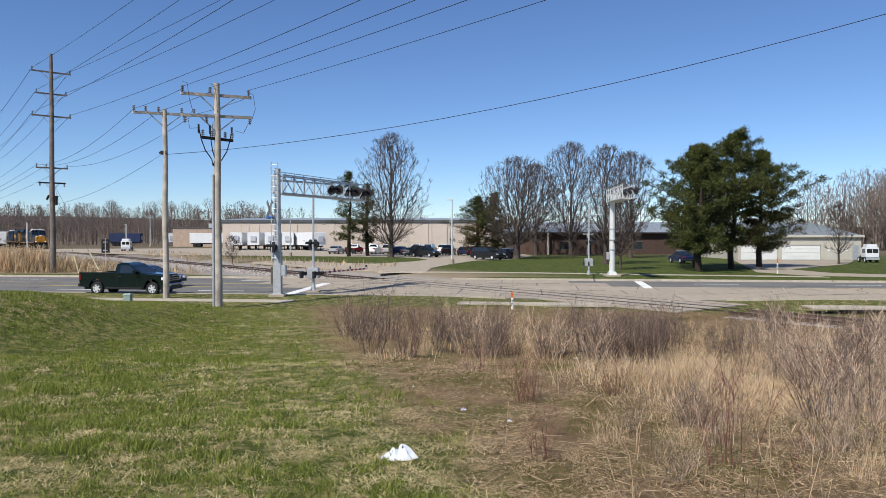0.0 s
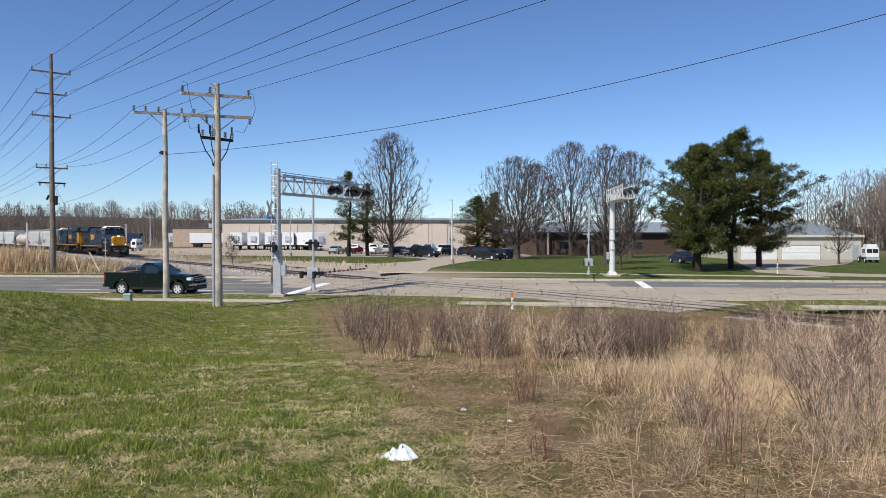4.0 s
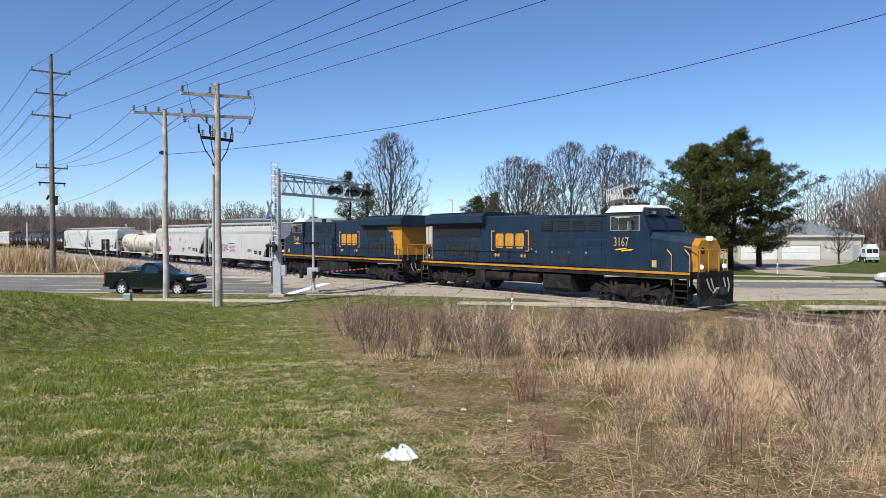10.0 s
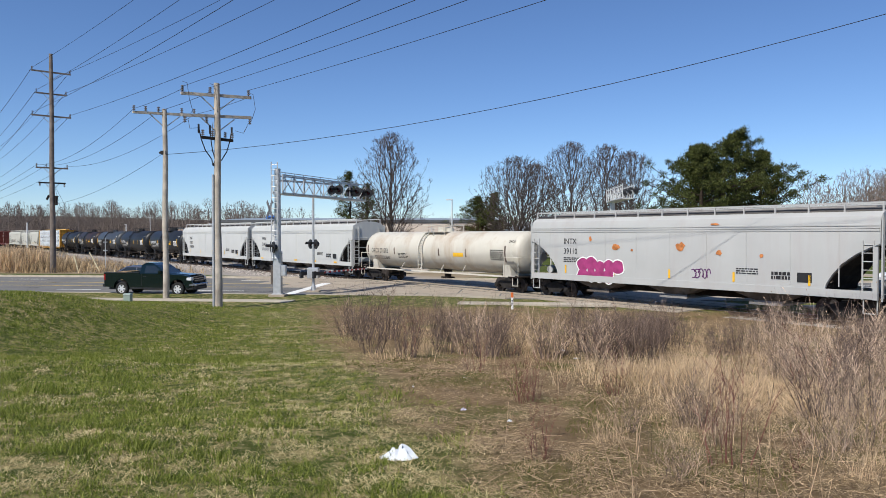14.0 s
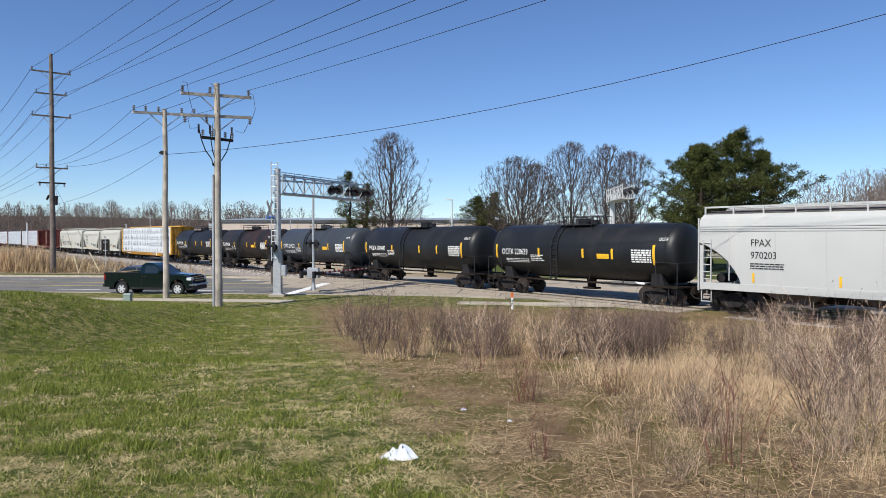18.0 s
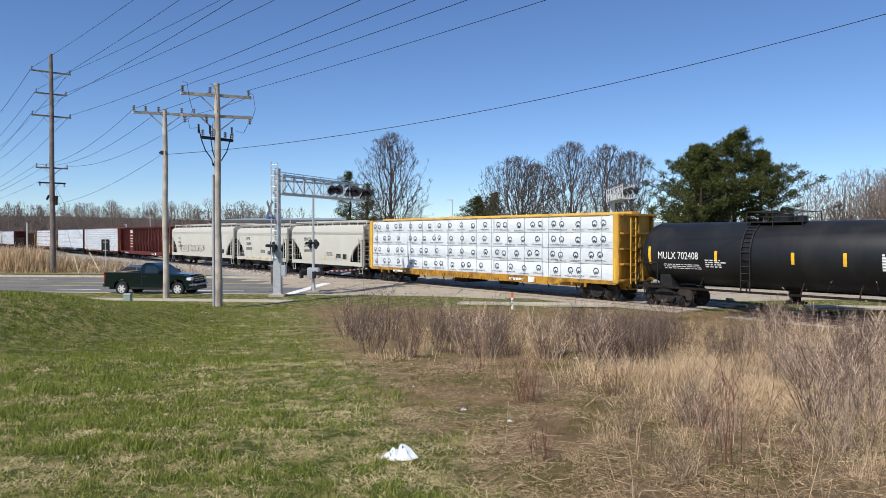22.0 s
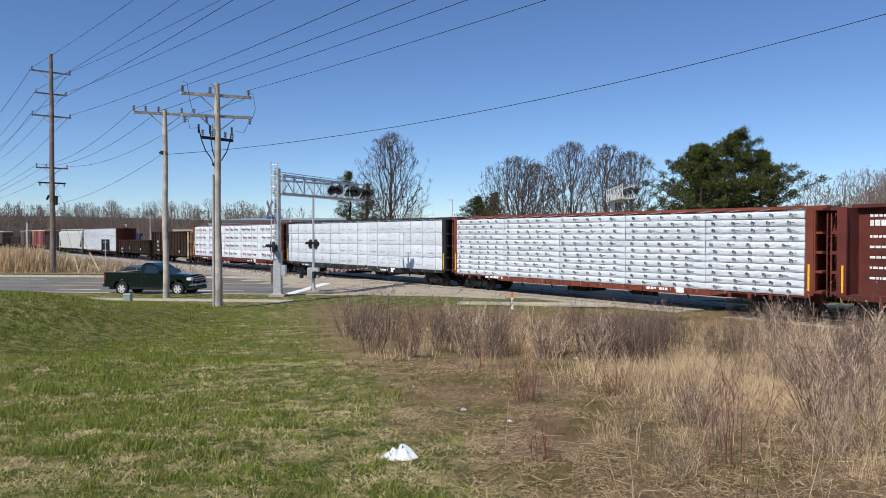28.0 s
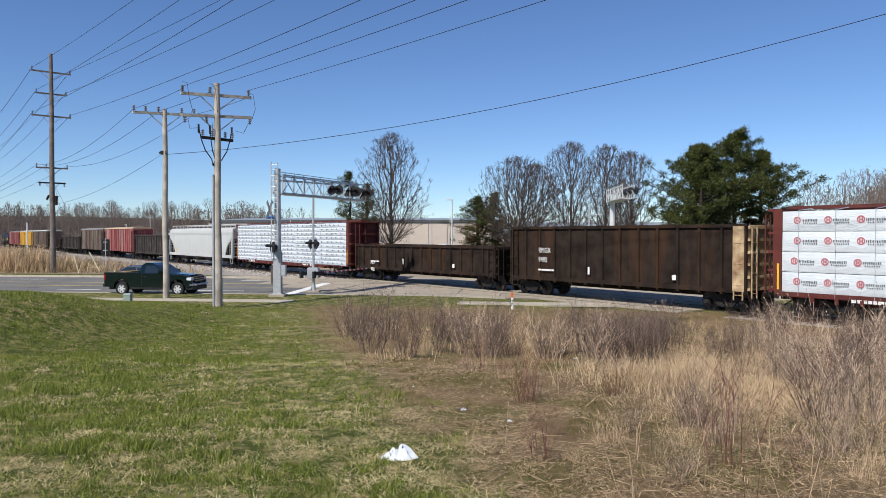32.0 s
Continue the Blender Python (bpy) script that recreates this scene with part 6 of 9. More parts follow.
def branching(seed, h, radius, n=700, base=0.2, trunk=0.25, leader=0.6, belly=0.5, twigs=4, tip=0.014, path=0.8):
    """Rows of trunk and limb segments: limbs reach from the nearest older wood towards points that fill the crown.
    leader: how far up the stem runs on; belly: the height of the widest part."""
    g = np.random.default_rng(seed)
    P, parent, far = [np.zeros(3)], [-1], [0.0]
    k = max(6, int(h * leader / 0.6))
    for i in range(1, k + 1):
        q = np.array([0, 0, h * leader * i / k]) + np.append(g.normal(0, 0.004 * h, 2) * i / k, 0)
        far.append(far[-1] + np.linalg.norm(q - P[-1]))
        P.append(q)
        parent.append(len(P) - 2)
    n_trunk = len(P)
    u = g.random(n) ** 0.85
    prof = np.where(u < belly, 0.35 + 0.65 * np.sin(np.clip(u / belly, 0, 1) * math.pi / 2), np.sqrt(np.clip(1 - ((u - belly) / (1 - belly)) ** 2, 0, 1)))
    r, t = radius * prof * g.random(n) ** 0.55 * g.normal(1, 0.10, n), g.uniform(0, 6.283, n)
    lump = 0.80 + 0.13 * np.sin(3 * t + 5 * u + seed) + 0.10 * np.sin(5 * t - 9 * u + 2 * seed)
    A = np.stack([r * lump * np.cos(t), r * lump * np.sin(t), h * (base + (1 - base) * u)], 1)
    A = A[np.argsort(np.linalg.norm(A - np.array([0, 0, h * base * 0.7]), axis=1))]
    buf = np.zeros((n_trunk + n * 14, 3))
    fb = np.zeros(len(buf))
    m = n_trunk
    buf[:m], fb[:m] = P, far
    tips = []
    low = base * h * 0.62
    step = max(0.6, h * 0.045)
    for a in A:
        dv = a - buf[:m]
        d = np.sqrt((dv * dv).sum(1))
        cost = d + path * fb[:m] + np.where(dv[:, 2] < 0.15 * d, 0.8 * d, 0) + np.where(buf[:m, 2] < low, 99, 0)
        j = int(np.argmin(cost))
        seg = max(1, int(d[j] / step))
        if m + seg >= len(buf):
            break
        p0, last = buf[j].copy(), j
        for i in range(1, seg + 1):
            f = i / seg
            q = p0 + (a - p0) * f + g.normal(0, 0.03 * d[j] / seg, 3) + np.array([0, 0, -0.03 * d[j] * math.sin(math.pi * f)])
            buf[m], fb[m] = q, fb[last] + np.linalg.norm(q - buf[last])
            parent.append(last)
            last = m
            m += 1
        tips.append(last)
    load = np.zeros(m)
    load[tips] = 1
    for i in range(m - 1, 0, -1):
        load[parent[i]] += load[i]
    rad = np.maximum(tip, trunk * (load / load[0]) ** 0.52)
    wood, limbs = [], []
    for i in range(1, m):
        j = parent[i]
        row = (*buf[j], *buf[i], min(rad[j], rad[i] * 1.6), rad[i])
        (wood if i < n_trunk else limbs).append(row)
    wood[0] = (0, 0, -0.15) + wood[0][3:6] + (trunk * 1.35, wood[0][7])
    for i in tips:
        d0 = buf[i] - buf[parent[i]]
        d0 /= max(np.linalg.norm(d0), 1e-6)
        for _ in range(twigs):
            d = d0 + g.normal(0, 0.5, 3) + np.array([0, 0, 0.25])
            d /= np.linalg.norm(d)
            p = buf[i] - d0 * g.uniform(0, 0.5) * step
            q = p + d * g.uniform(0.5, 1.2) * step
            limbs.append((*p, *q, tip * 0.8, tip * 0.5))
            d2 = d + g.normal(0, 0.45, 3)
            q2 = p + (q - p) * 0.5
            limbs.append((*q2, *(q2 + d2 / np.linalg.norm(d2) * step * 0.45), tip * 0.7, tip * 0.45))
    return wood, limbs


def bare_tree(x, y, h, radius, seed, label, n=700, trunk=0.22, base=0.2, leader=0.6, belly=0.45, twigs=5, tip=0.017, name="bare_tree"):
    t, l = branching(seed, h, radius, n, base, trunk, leader, belly, twigs, tip)
    ob = thing(name, pose(x, y, gz(x, y), 0, 0, seed * 47 % 360), label, "tree")
    for nm, segs, m, k in (("trunk", t, BARK, 8), ("crown", l, TWIG, 4)):
        o = new(nm, stem_mesh(nm, segs, m, k, 0.022))
        o.parent = ob
    return ob


def pine(x, y, h, radius, seed, label, bottom=0.14, lean=0.0, wide=0.45, brown=0.0, dens=1.0, step=0.041, side=0.0):
    """A conifer: whorls of limbs that carry flat tufts of needles, uneven in outline."""
    rnd = random.Random(seed)
    npr = np.random.default_rng(seed)
    ob = thing("pine_tree", pose(x, y, gz(x, y)), label, "tree")
    bend = [Vector((0, 0, -0.2))]
    for i in range(1, 9):
        bend.append(Vector((rnd.gauss(0, 0.10) + lean * i / 8, rnd.gauss(0, 0.10), h * 0.97 * i / 8)))
    segs = [(*a, *b, 0.30 * (1 - i / 8.6) + 0.03, 0.30 * (1 - (i + 1) / 8.6) + 0.03) for i, (a, b) in enumerate(zip(bend, bend[1:]))]
    o = new("trunk", stem_mesh("trunk", segs, BARK_PINE, 8))
    o.parent = ob

    def axis(z):
        k = min(max(z / (h * 0.97) * 8, 0), 7.999)
        return bend[int(k)].lerp(bend[int(k) + 1], k % 1)
    limbs, tufts = [], []
    z = h * bottom
    while z < h * 0.985:
        u = max(0.0, (z / h - bottom) / (1 - bottom))
        prof = min(1.0, (u / wide) ** 0.6 * 0.55 + 0.45) if u < wide else max(0.05, ((1 - u) / (1 - wide)) ** 0.85)
        for _ in range(rnd.randint(3, 5)):
            t = rnd.uniform(0, 6.283)
            ln = radius * prof * rnd.choice((0.35, 0.55, 0.75, 0.95, 1.3)) * rnd.uniform(0.82, 1.04) * (1 + side * (1 - u) * math.cos(t)) * (0.82 if u > 0.55 else 1)
            p = axis(z)
            d = Vector((math.cos(t), math.sin(t), rnd.uniform(-0.05, 0.26) + 0.4 * u))
            prev = p
            for i in range(4):
                q = p + d * ln * (i + 1) / 4 + Vector((0, 0, -0.04 * ln * math.sin(2.2 * (i + 1) / 4)))
                limbs.append((*prev, *q, 0.05 * (1 - i / 5), 0.05 * (1 - (i + 1) / 5)))
                if i > 0 or rnd.random() < 0.3:
                    for _ in range(int(rnd.randint(4, 6) * dens * (1 - 0.3 * u) + 0.5)):
                        c = q + Vector((rnd.gauss(0, 0.29), rnd.gauss(0, 0.29), rnd.gauss(0.12, 0.12))) * (1 - 0.55 * u)
                        limbs.append((*prev, *c, 0.012, 0.006))
                        tufts.append((*c, rnd.uniform(0.26, 0.44)))
                prev = q
        z += h * step * rnd.uniform(0.7, 1.3)
    for _ in range(12):
        c = axis(h * rnd.uniform(0.94, 1.0)) + Vector((rnd.gauss(0, 0.12), rnd.gauss(0, 0.12), 0))
        tufts.append((*c, 0.2))
    o = new("bough", stem_mesh("bough", limbs, BARK_PINE, 3))
    o.parent = ob
    T = np.array(tufts)
    k = 24
    n = len(T) * k
    C = np.repeat(T[:, :3], k, 0) + npr.normal(0, 1, (n, 3)) * np.repeat(T[:, 3:4], k, 0) * np.array([[0.40, 0.40, 0.40]])
    D = C - np.repeat(T[:, :3], k, 0) + npr.normal(0, 0.08, (n, 3)) + np.array([[0, 0, 0.09]])
    D /= np.linalg.norm(D, axis=1, keepdims=True)
    L = npr.uniform(0.16, 0.30, n)[:, None]
    S = np.cross(D, npr.normal(0, 1, (n, 3)))
    S /= np.linalg.norm(S, axis=1, keepdims=True)
    W = npr.uniform(0.026, 0.055, n)[:, None]
    v = np.stack([C - S * W, C + S * W, C + D * L], 1)
    m = NEEDLE
    me = bpy.data.meshes.new("crown")
    me.vertices.add(n * 3)
    me.vertices.foreach_set("co", v.astype(np.float32).ravel())
    me.loops.add(n * 3)
    me.polygons.add(n)
    me.loops.foreach_set("vertex_index", np.arange(n * 3, dtype=np.int32))
    me.polygons.foreach_set("loop_start", np.arange(0, n * 3, 3, dtype=np.int32))
    if brown:
        me.materials.append(NEEDLE)
        me.materials.append(NEEDLE_BROWN)
        near = (np.repeat(T[:, 2], k) < h * 0.55) & (np.repeat(npr.random(len(T)), k) < brown)
        me.polygons.foreach_set("material_index", near.astype(np.int32))
    else:
        me.materials.append(m)
    me.update(calc_edges=True)
    o = new("crown", me)
    o.parent = ob
    return ob


NEEDLE_BROWN = blades("dry_needles", [(0.05, 0.028, 0.014), (0.09, 0.05, 0.022), (0.05, 0.045, 0.02)], 0.15)

pine(23.9, 67.5, 11.7, 5.3, 11, "tall dark green pine on the lawn", 0.15, 0.4, 0.4, dens=1.5, side=-0.05)
pine(28.9, 72.5, 13.9, 6.0, 12, "tall dark green pine with brown inner needles", 0.17, 0.6, 0.3, brown=0.25, dens=1.5)
pine(32.6, 74.5, 12.0, 5.6, 13, "broad dark green pine beside the taller ones", 0.16, 0.2, 0.35, brown=0.3, dens=1.4)
pine(26.4, 75.5, 12.6, 6.0, 14, "dark green pine behind the front pines", 0.18, 0.0, 0.45, dens=1.2)
pine(-15.0, 115.0, 13.5, 4.4, 15, "sparse dark green pine by the parking lot", 0.2, 0.2, 0.35, dens=0.45)
pine(-12.2, 117.0, 11.6, 4.4, 16, "sparse olive pine by the parking lot", 0.2, -0.2, 0.4, brown=0.3, dens=0.45)
pine(5.2, 108.0, 9.0, 4.6, 17, "low broad pine with brownish needles", 0.14, 0.0, 0.35, brown=0.5, dens=0.6)
pine(7.8, 111.0, 9.8, 4.4, 18, "low broad pine beside the parked cars", 0.14, 0.0, 0.35, brown=0.5, dens=0.6)
bare_tree(-7.9, 110, 18.6, 7.0, 33, "tall leafless shade tree on the lawn island", 1000, 0.42, 0.11, 0.8, 0.38)
bare_tree(10.5, 103, 14.3, 8.0, 22, "spreading leafless shade tree on the lawn", 1300, 0.46, 0.16, 0.3, 0.42)
bare_tree(18.9, 84, 13.6, 4.6, 23, "spreading leafless tree near the signals", 700, 0.30, 0.16, 0.5, 0.5)
bare_tree(17.3, 70.5, 8.4, 2.6, 24, "slim leafless tree beside the signal mast", 320, 0.12, 0.18, 0.7, 0.45)
bare_tree(20.5, 116, 18.0, 6.4, 25, "tall leafless tree behind the lawn", 1000, 0.36, 0.16, 0.45, 0.5)
bare_tree(28.0, 108, 15.6, 5.6, 26, "leafless tree beside the brick office", 900, 0.32, 0.16, 0.45, 0.5)
bare_tree(15.4, 120, 15.0, 6.4, 29, "leafless tree before the brick office", 900, 0.32, 0.18, 0.4, 0.5)
bare_tree(46.0, 84, 6.9, 2.6, 27, "young leafless tree in front of the garage", 260, 0.11, 0.22, 0.5, 0.4, 3)
bare_tree(-28.0, 96, 3.4, 1.4, 28, "small leafless shrub tree by the track", 160, 0.05, 0.12, 0.3, 0.5, 3, 0.012)


def woods(name, spots, seed, label, n=110, kinds=6, radius=0.24, material=None):
    """Far woods: several leafless trees, repeated and turned, in one mesh."""
    rnd = random.Random(seed)
    pool = []
    for k in range(kinds):
        t, l = branching(seed * 10 + k, 12.0, 12 * radius * rnd.uniform(0.8, 1.25), n, 0.25, 0.19, rnd.uniform(0.5, 0.85), 0.5, 3, 0.022)
        pool.append(np.array(t + l) / 12.0)
    rows = []
    for x, y, h in spots:
        a = pool[rnd.randrange(kinds)].copy()
        c, s = math.cos(t0 := rnd.uniform(0, 6.28)), math.sin(t0)
        for b in (0, 3):
            X, Y = a[:, b].copy(), a[:, b + 1].copy()
            a[:, b], a[:, b + 1], a[:, b + 2] = (X * c - Y * s) * h + x, (X * s + Y * c) * h + y, a[:, b + 2] * h + gz(x, y)
        a[:, 6:] *= h
        rows.append(a)
    return tagged(new(name, stem_mesh(name, np.concatenate(rows), material or TWIG_FAR, 3, 0.05)), label, "woods", kind="stuff")


TWIG_FAR = mat("far_twigs", (0.155, 0.125, 0.108), 0.9, var=0.2, island=0.35, bump=0)
rnd = random.Random(31)
woods("far_woods", [(rnd.uniform(-215, -70), rnd.uniform(255, 340), rnd.uniform(11, 17)) for _ in range(290)], 3, "brown leafless woods behind the freight yard", 80)
woods("far_woods", [(x + rnd.uniform(-3, 3), rnd.uniform(240, 280), rnd.uniform(10, 14)) for x in range(-70, 150, 5)], 4, "brown leafless woods behind the buildings", 80)
# the right woods' twigs are a lighter TWIG_FAR, with sunlight put into the colour
woods("right_woods", [(rnd.uniform(88, 135), rnd.uniform(140, 180), rnd.uniform(12, 19)) for _ in range(105)] + [(rnd.uniform(70, 98), rnd.uniform(160, 200), rnd.uniform(6, 9)) for _ in range(34)], 5, "grey-brown leafless woods beyond the garage", 130, 7, 0.27, mat("sunlit_twigs", (0.185, 0.145, 0.12), 0.9, var=0.2, island=0.35, bump=0))
woods("undergrowth", [(rnd.uniform(-215, -60), rnd.uniform(235, 262), rnd.uniform(6, 10.5)) for _ in range(150)], 6, "low brown undergrowth before the far woods", 60, 6, 0.34)
woods("undergrowth", [(rnd.uniform(70, 130), rnd.uniform(122, 140), rnd.uniform(3, 6)) for _ in range(28)], 7, "low brown undergrowth beyond the garage")
woods("track_brush", [(-34 + rnd.uniform(-6, 6) + k * -0.5, 76 + k * 0.62 + rnd.uniform(-5, 4), rnd.uniform(0.7, 1.3)) for k in range(12)], 8, "brown leafless scrub along the track", 60, 4, 0.4)
solid("far_hill", Mb().prism([(-900, 0), (-600, 13), (-200, 13.5), (50, 6.5), (300, 8.5), (900, 7), (1100, 0)], "y", 380, 420), mat("far_woods_floor", (0.105, 0.083, 0.07), 1.0, var=0.4, scale=0.3, space="Position", bump=0.5, bump_scale=1), "distant brown wooded rise", "distance", kind="structure")

# ---- brush, reeds and grass ----
SHRUB = mat("shrub_stems", (0.43, 0.32, 0.23), 0.9, var=0.2, island=0.6, bump=0)
SHRUB_DARK = mat("dark_shrub_stems", (0.145, 0.104, 0.082), 0.9, var=0.2, island=0.6, bump=0)
SHRUB_TAN = mat("tan_stalks", (0.56, 0.41, 0.25), 0.9, var=0.2, island=0.45, bump=0)
SHRUB_RED = mat("reddish_canes", (0.15, 0.062, 0.048), 0.9, var=0.2, island=0.4, bump=0)


def shrub_mesh(seed, h, r, stems, material, thick=0.006, twigs=3.0, fan=0.35, wander=0.10, buds=0.0):
    """Stems that rise and fan out from one stool, each with short twigs that turn upwards."""
    rnd = random.Random(seed)
    segs = []
    for _ in range(stems):
        t, k = rnd.uniform(0, 6.283), rnd.random() ** 0.6
        p = Vector((math.cos(t) * r * 0.3 * k, math.sin(t) * r * 0.3 * k, -0.05))
        t += rnd.gauss(0, 0.5)
        d = Vector((math.cos(t) * fan * k, math.sin(t) * fan * k, 1)).normalized()
        hh = h * rnd.uniform(0.45, 1.05)
        n = 5
        w = thick * rnd.uniform(0.65, 1.3)
        for i in range(n):
            d = (d + Vector((rnd.gauss(0, wander), rnd.gauss(0, wander), rnd.gauss(0.02, 0.05)))).normalized()
            q = p + d * hh / n
            segs.append((*p, *q, w * (1 - i / (n + 1)), w * (1 - (i + 1) / (n + 1))))
            c = rnd.random() * 2 * twigs * (0.35 + 0.28 * i) if i else 0
            for _ in range(int(c + rnd.random())):
                a = p.lerp(q, rnd.random())
                t2 = rnd.uniform(0, 6.283)
                dd = (d * 0.9 + Vector((math.cos(t2), math.sin(t2), 0.1)) * rnd.uniform(0.4, 0.9)).normalized()
                ln = hh * rnd.uniform(0.08, 0.24)
                b = a + dd * ln
                segs.append((*a, *b, w * 0.42, w * 0.26))
                e = b + (dd + Vector((rnd.gauss(0, 0.25), rnd.gauss(0, 0.25), 0.45))).normalized() * ln * rnd.uniform(0.4, 0.9)
                segs.append((*b, *e, w * 0.30, w * 0.18))
                if rnd.random() < 0.6:
                    m = a.lerp(b, 0.6)
                    t2 += rnd.choice((-1, 1)) * 0.9
                    segs.append((*m, *(m + (dd + Vector((math.cos(t2), math.sin(t2), 0.3)) * 0.6).normalized() * ln * 0.6), w * 0.30, w * 0.18))
                if rnd.random() < buds:
                    segs.append((*e, *(e + dd * 0.02), 0.006, 0.004))
            p = q
    return stem_mesh("branch", segs, material, 3, thick * 0.6)


POOL = [[shrub_mesh(100 + 10 * k + j, 1.5, 1.0, 12, SHRUB_DARK, 0.0092, 1.7, 0.38, 0.09) for j in range(3)] for k in range(2)]
POOL += [[shrub_mesh(120 + 10 * k + j, 1.4, 1.1, 8, SHRUB if j else SHRUB_DARK, 0.0090, 2.4, 0.55, 0.15, 0.5) for j in range(3)] for k in range(2)]
POOL += [[shrub_mesh(150 + 10 * k + j, 1.0, 1.2, 18, SHRUB_TAN, 0.0056, 0.7, 0.32, 0.12) for j in range(3)] for k in range(3)]
POOL += [[shrub_mesh(190 + 10 * k + j, 1.35, 0.8, 4, SHRUB_RED, 0.0075, 1.5, 0.28, 0.07, 0.3) for j in range(3)] for k in range(2)]
POOL += [[shrub_mesh(210 + 10 * k + j, 1.4, 1.1, 9, SHRUB if j else SHRUB_DARK, 0.0058, 2.6, 0.5, 0.12, 0.6) for j in range(3)] for k in range(2)]
LABELS = ["dense dark brown leafless shrub in dead grass"] * 2 + ["leafless grey-brown shrub with fine twigs"] * 2 + ["dry tan weed clump in the brush"] * 3 + ["reddish leafless bramble canes in the brush"] * 2 + ["low leafless shrub with fine budding twigs"] * 2


def shrub(x, y, k, s, sz=None):
    ob = new("shrub")
    for me in POOL[k]:
        tagged(new("branch", me), kind="stuff").parent = ob
    ob.empty_display_size = 0.2
    ob.matrix_basis = pose(x, y, gz(x, y) - 0.02, 0, 0, rnd.uniform(0, 360)) @ Matrix.Diagonal((s, s, sz or s, 1))
    return tagged(ob, LABELS[k], "shrub", "shrubs of the brush strip")


rnd = random.Random(41)
# the band of brush before the road, in clumps
made = 0
while made < 84:
    y = 15.0 + 9.5 * rnd.random() ** 1.15
    edge = -0.235 * y + 1.9
    x = edge + 0.3 + rnd.random() * (0.64 * y - edge)
    clump = noise.noise(Vector((x * 0.45, y * 0.3, 2.0)))
    if track_off(x, y) > -3.4 or clump < rnd.uniform(-0.2, 0.25):
        continue
    k = rnd.choice((0, 1, 0, 1, 2) if noise.noise(Vector((x * 0.3, y * 0.3, 9.0))) < 0.05 else (2, 3, 2, 3, 0, 7))
    shrub(x, y, k, rnd.uniform(0.6, 0.95), rnd.uniform(0.5, 0.92))
    made += 1
for i in range(18):
    y = rnd.uniform(14.5, 24)
    x = -0.235 * y + 2.4 + rnd.random() * (0.85 * y - 2.4)
    if track_off(x, y) < -3.6:
        shrub(x, y, rnd.choice((4, 5, 6)), rnd.uniform(0.6, 0.9), rnd.uniform(0.45, 0.8))
# the thicket beside the straw
for i in range(15):
    y = rnd.uniform(8.6, 15)
    x = rnd.uniform(0.42 * y, 0.67 * y)
    shrub(x, y, rnd.choice((9, 10, 9, 10, 0, 7)), rnd.uniform(0.5, 0.85), rnd.uniform(0.45, 0.8))
for i in range(12):
    y = rnd.uniform(8.8, 14.5)
    x = rnd.uniform(0.24 * y, 0.46 * y)
    shrub(x, y, rnd.choice((4, 5, 6, 9, 10)), rnd.uniform(0.4, 0.7), rnd.uniform(0.35, 0.6))
# low dead weeds on the open ground
for i in range(30):
    y = 5.0 + 9 * rnd.random() ** 1.3
    x = rnd.uniform(-0.02 * y, 0.62 * y)
    if x + 0.235 * y > 2.0:
        s = rnd.uniform(0.14, 0.32)
        shrub(x, y, rnd.choice((2, 3, 4, 5, 7, 8)), s * 1.2, s)
for x, y, k, s in ((-2.3, 20.3, 0, 1.1), (-1.6, 20.0, 1, 1.05), (-2.9, 21.5, 2, 0.9), (0.95, 15.8, 0, 1.0), (0.6, 17.0, 3, 0.9), (3.6, 15.9, 1, 0.85), (4.1, 15.6, 0, 0.85), (4.6, 16.2, 1, 0.8),
                   (2.55, 7.4, 9, 0.5), (2.75, 7.7, 0, 0.46), (3.1, 7.6, 10, 0.45), (4.5, 7.9, 10, 0.9), (4.9, 8.3, 9, 0.95), (5.3, 9.0, 10, 1.0), (4.2, 8.0, 0, 0.6), (3.1, 5.9, 9, 0.40), (3.4, 6.2, 10, 0.45), (3.7, 6.4, 9, 0.5),
                   (2.25, 5.6, 8, 0.66), (1.0, 9.0, 7, 0.6), (1.15, 9.2, 8, 0.5), (0.75, 5.7, 7, 0.45), (2.3, 9.6, 8, 0.6), (0.55, 12.2, 7, 0.55)):
    shrub(x, y, k, s)


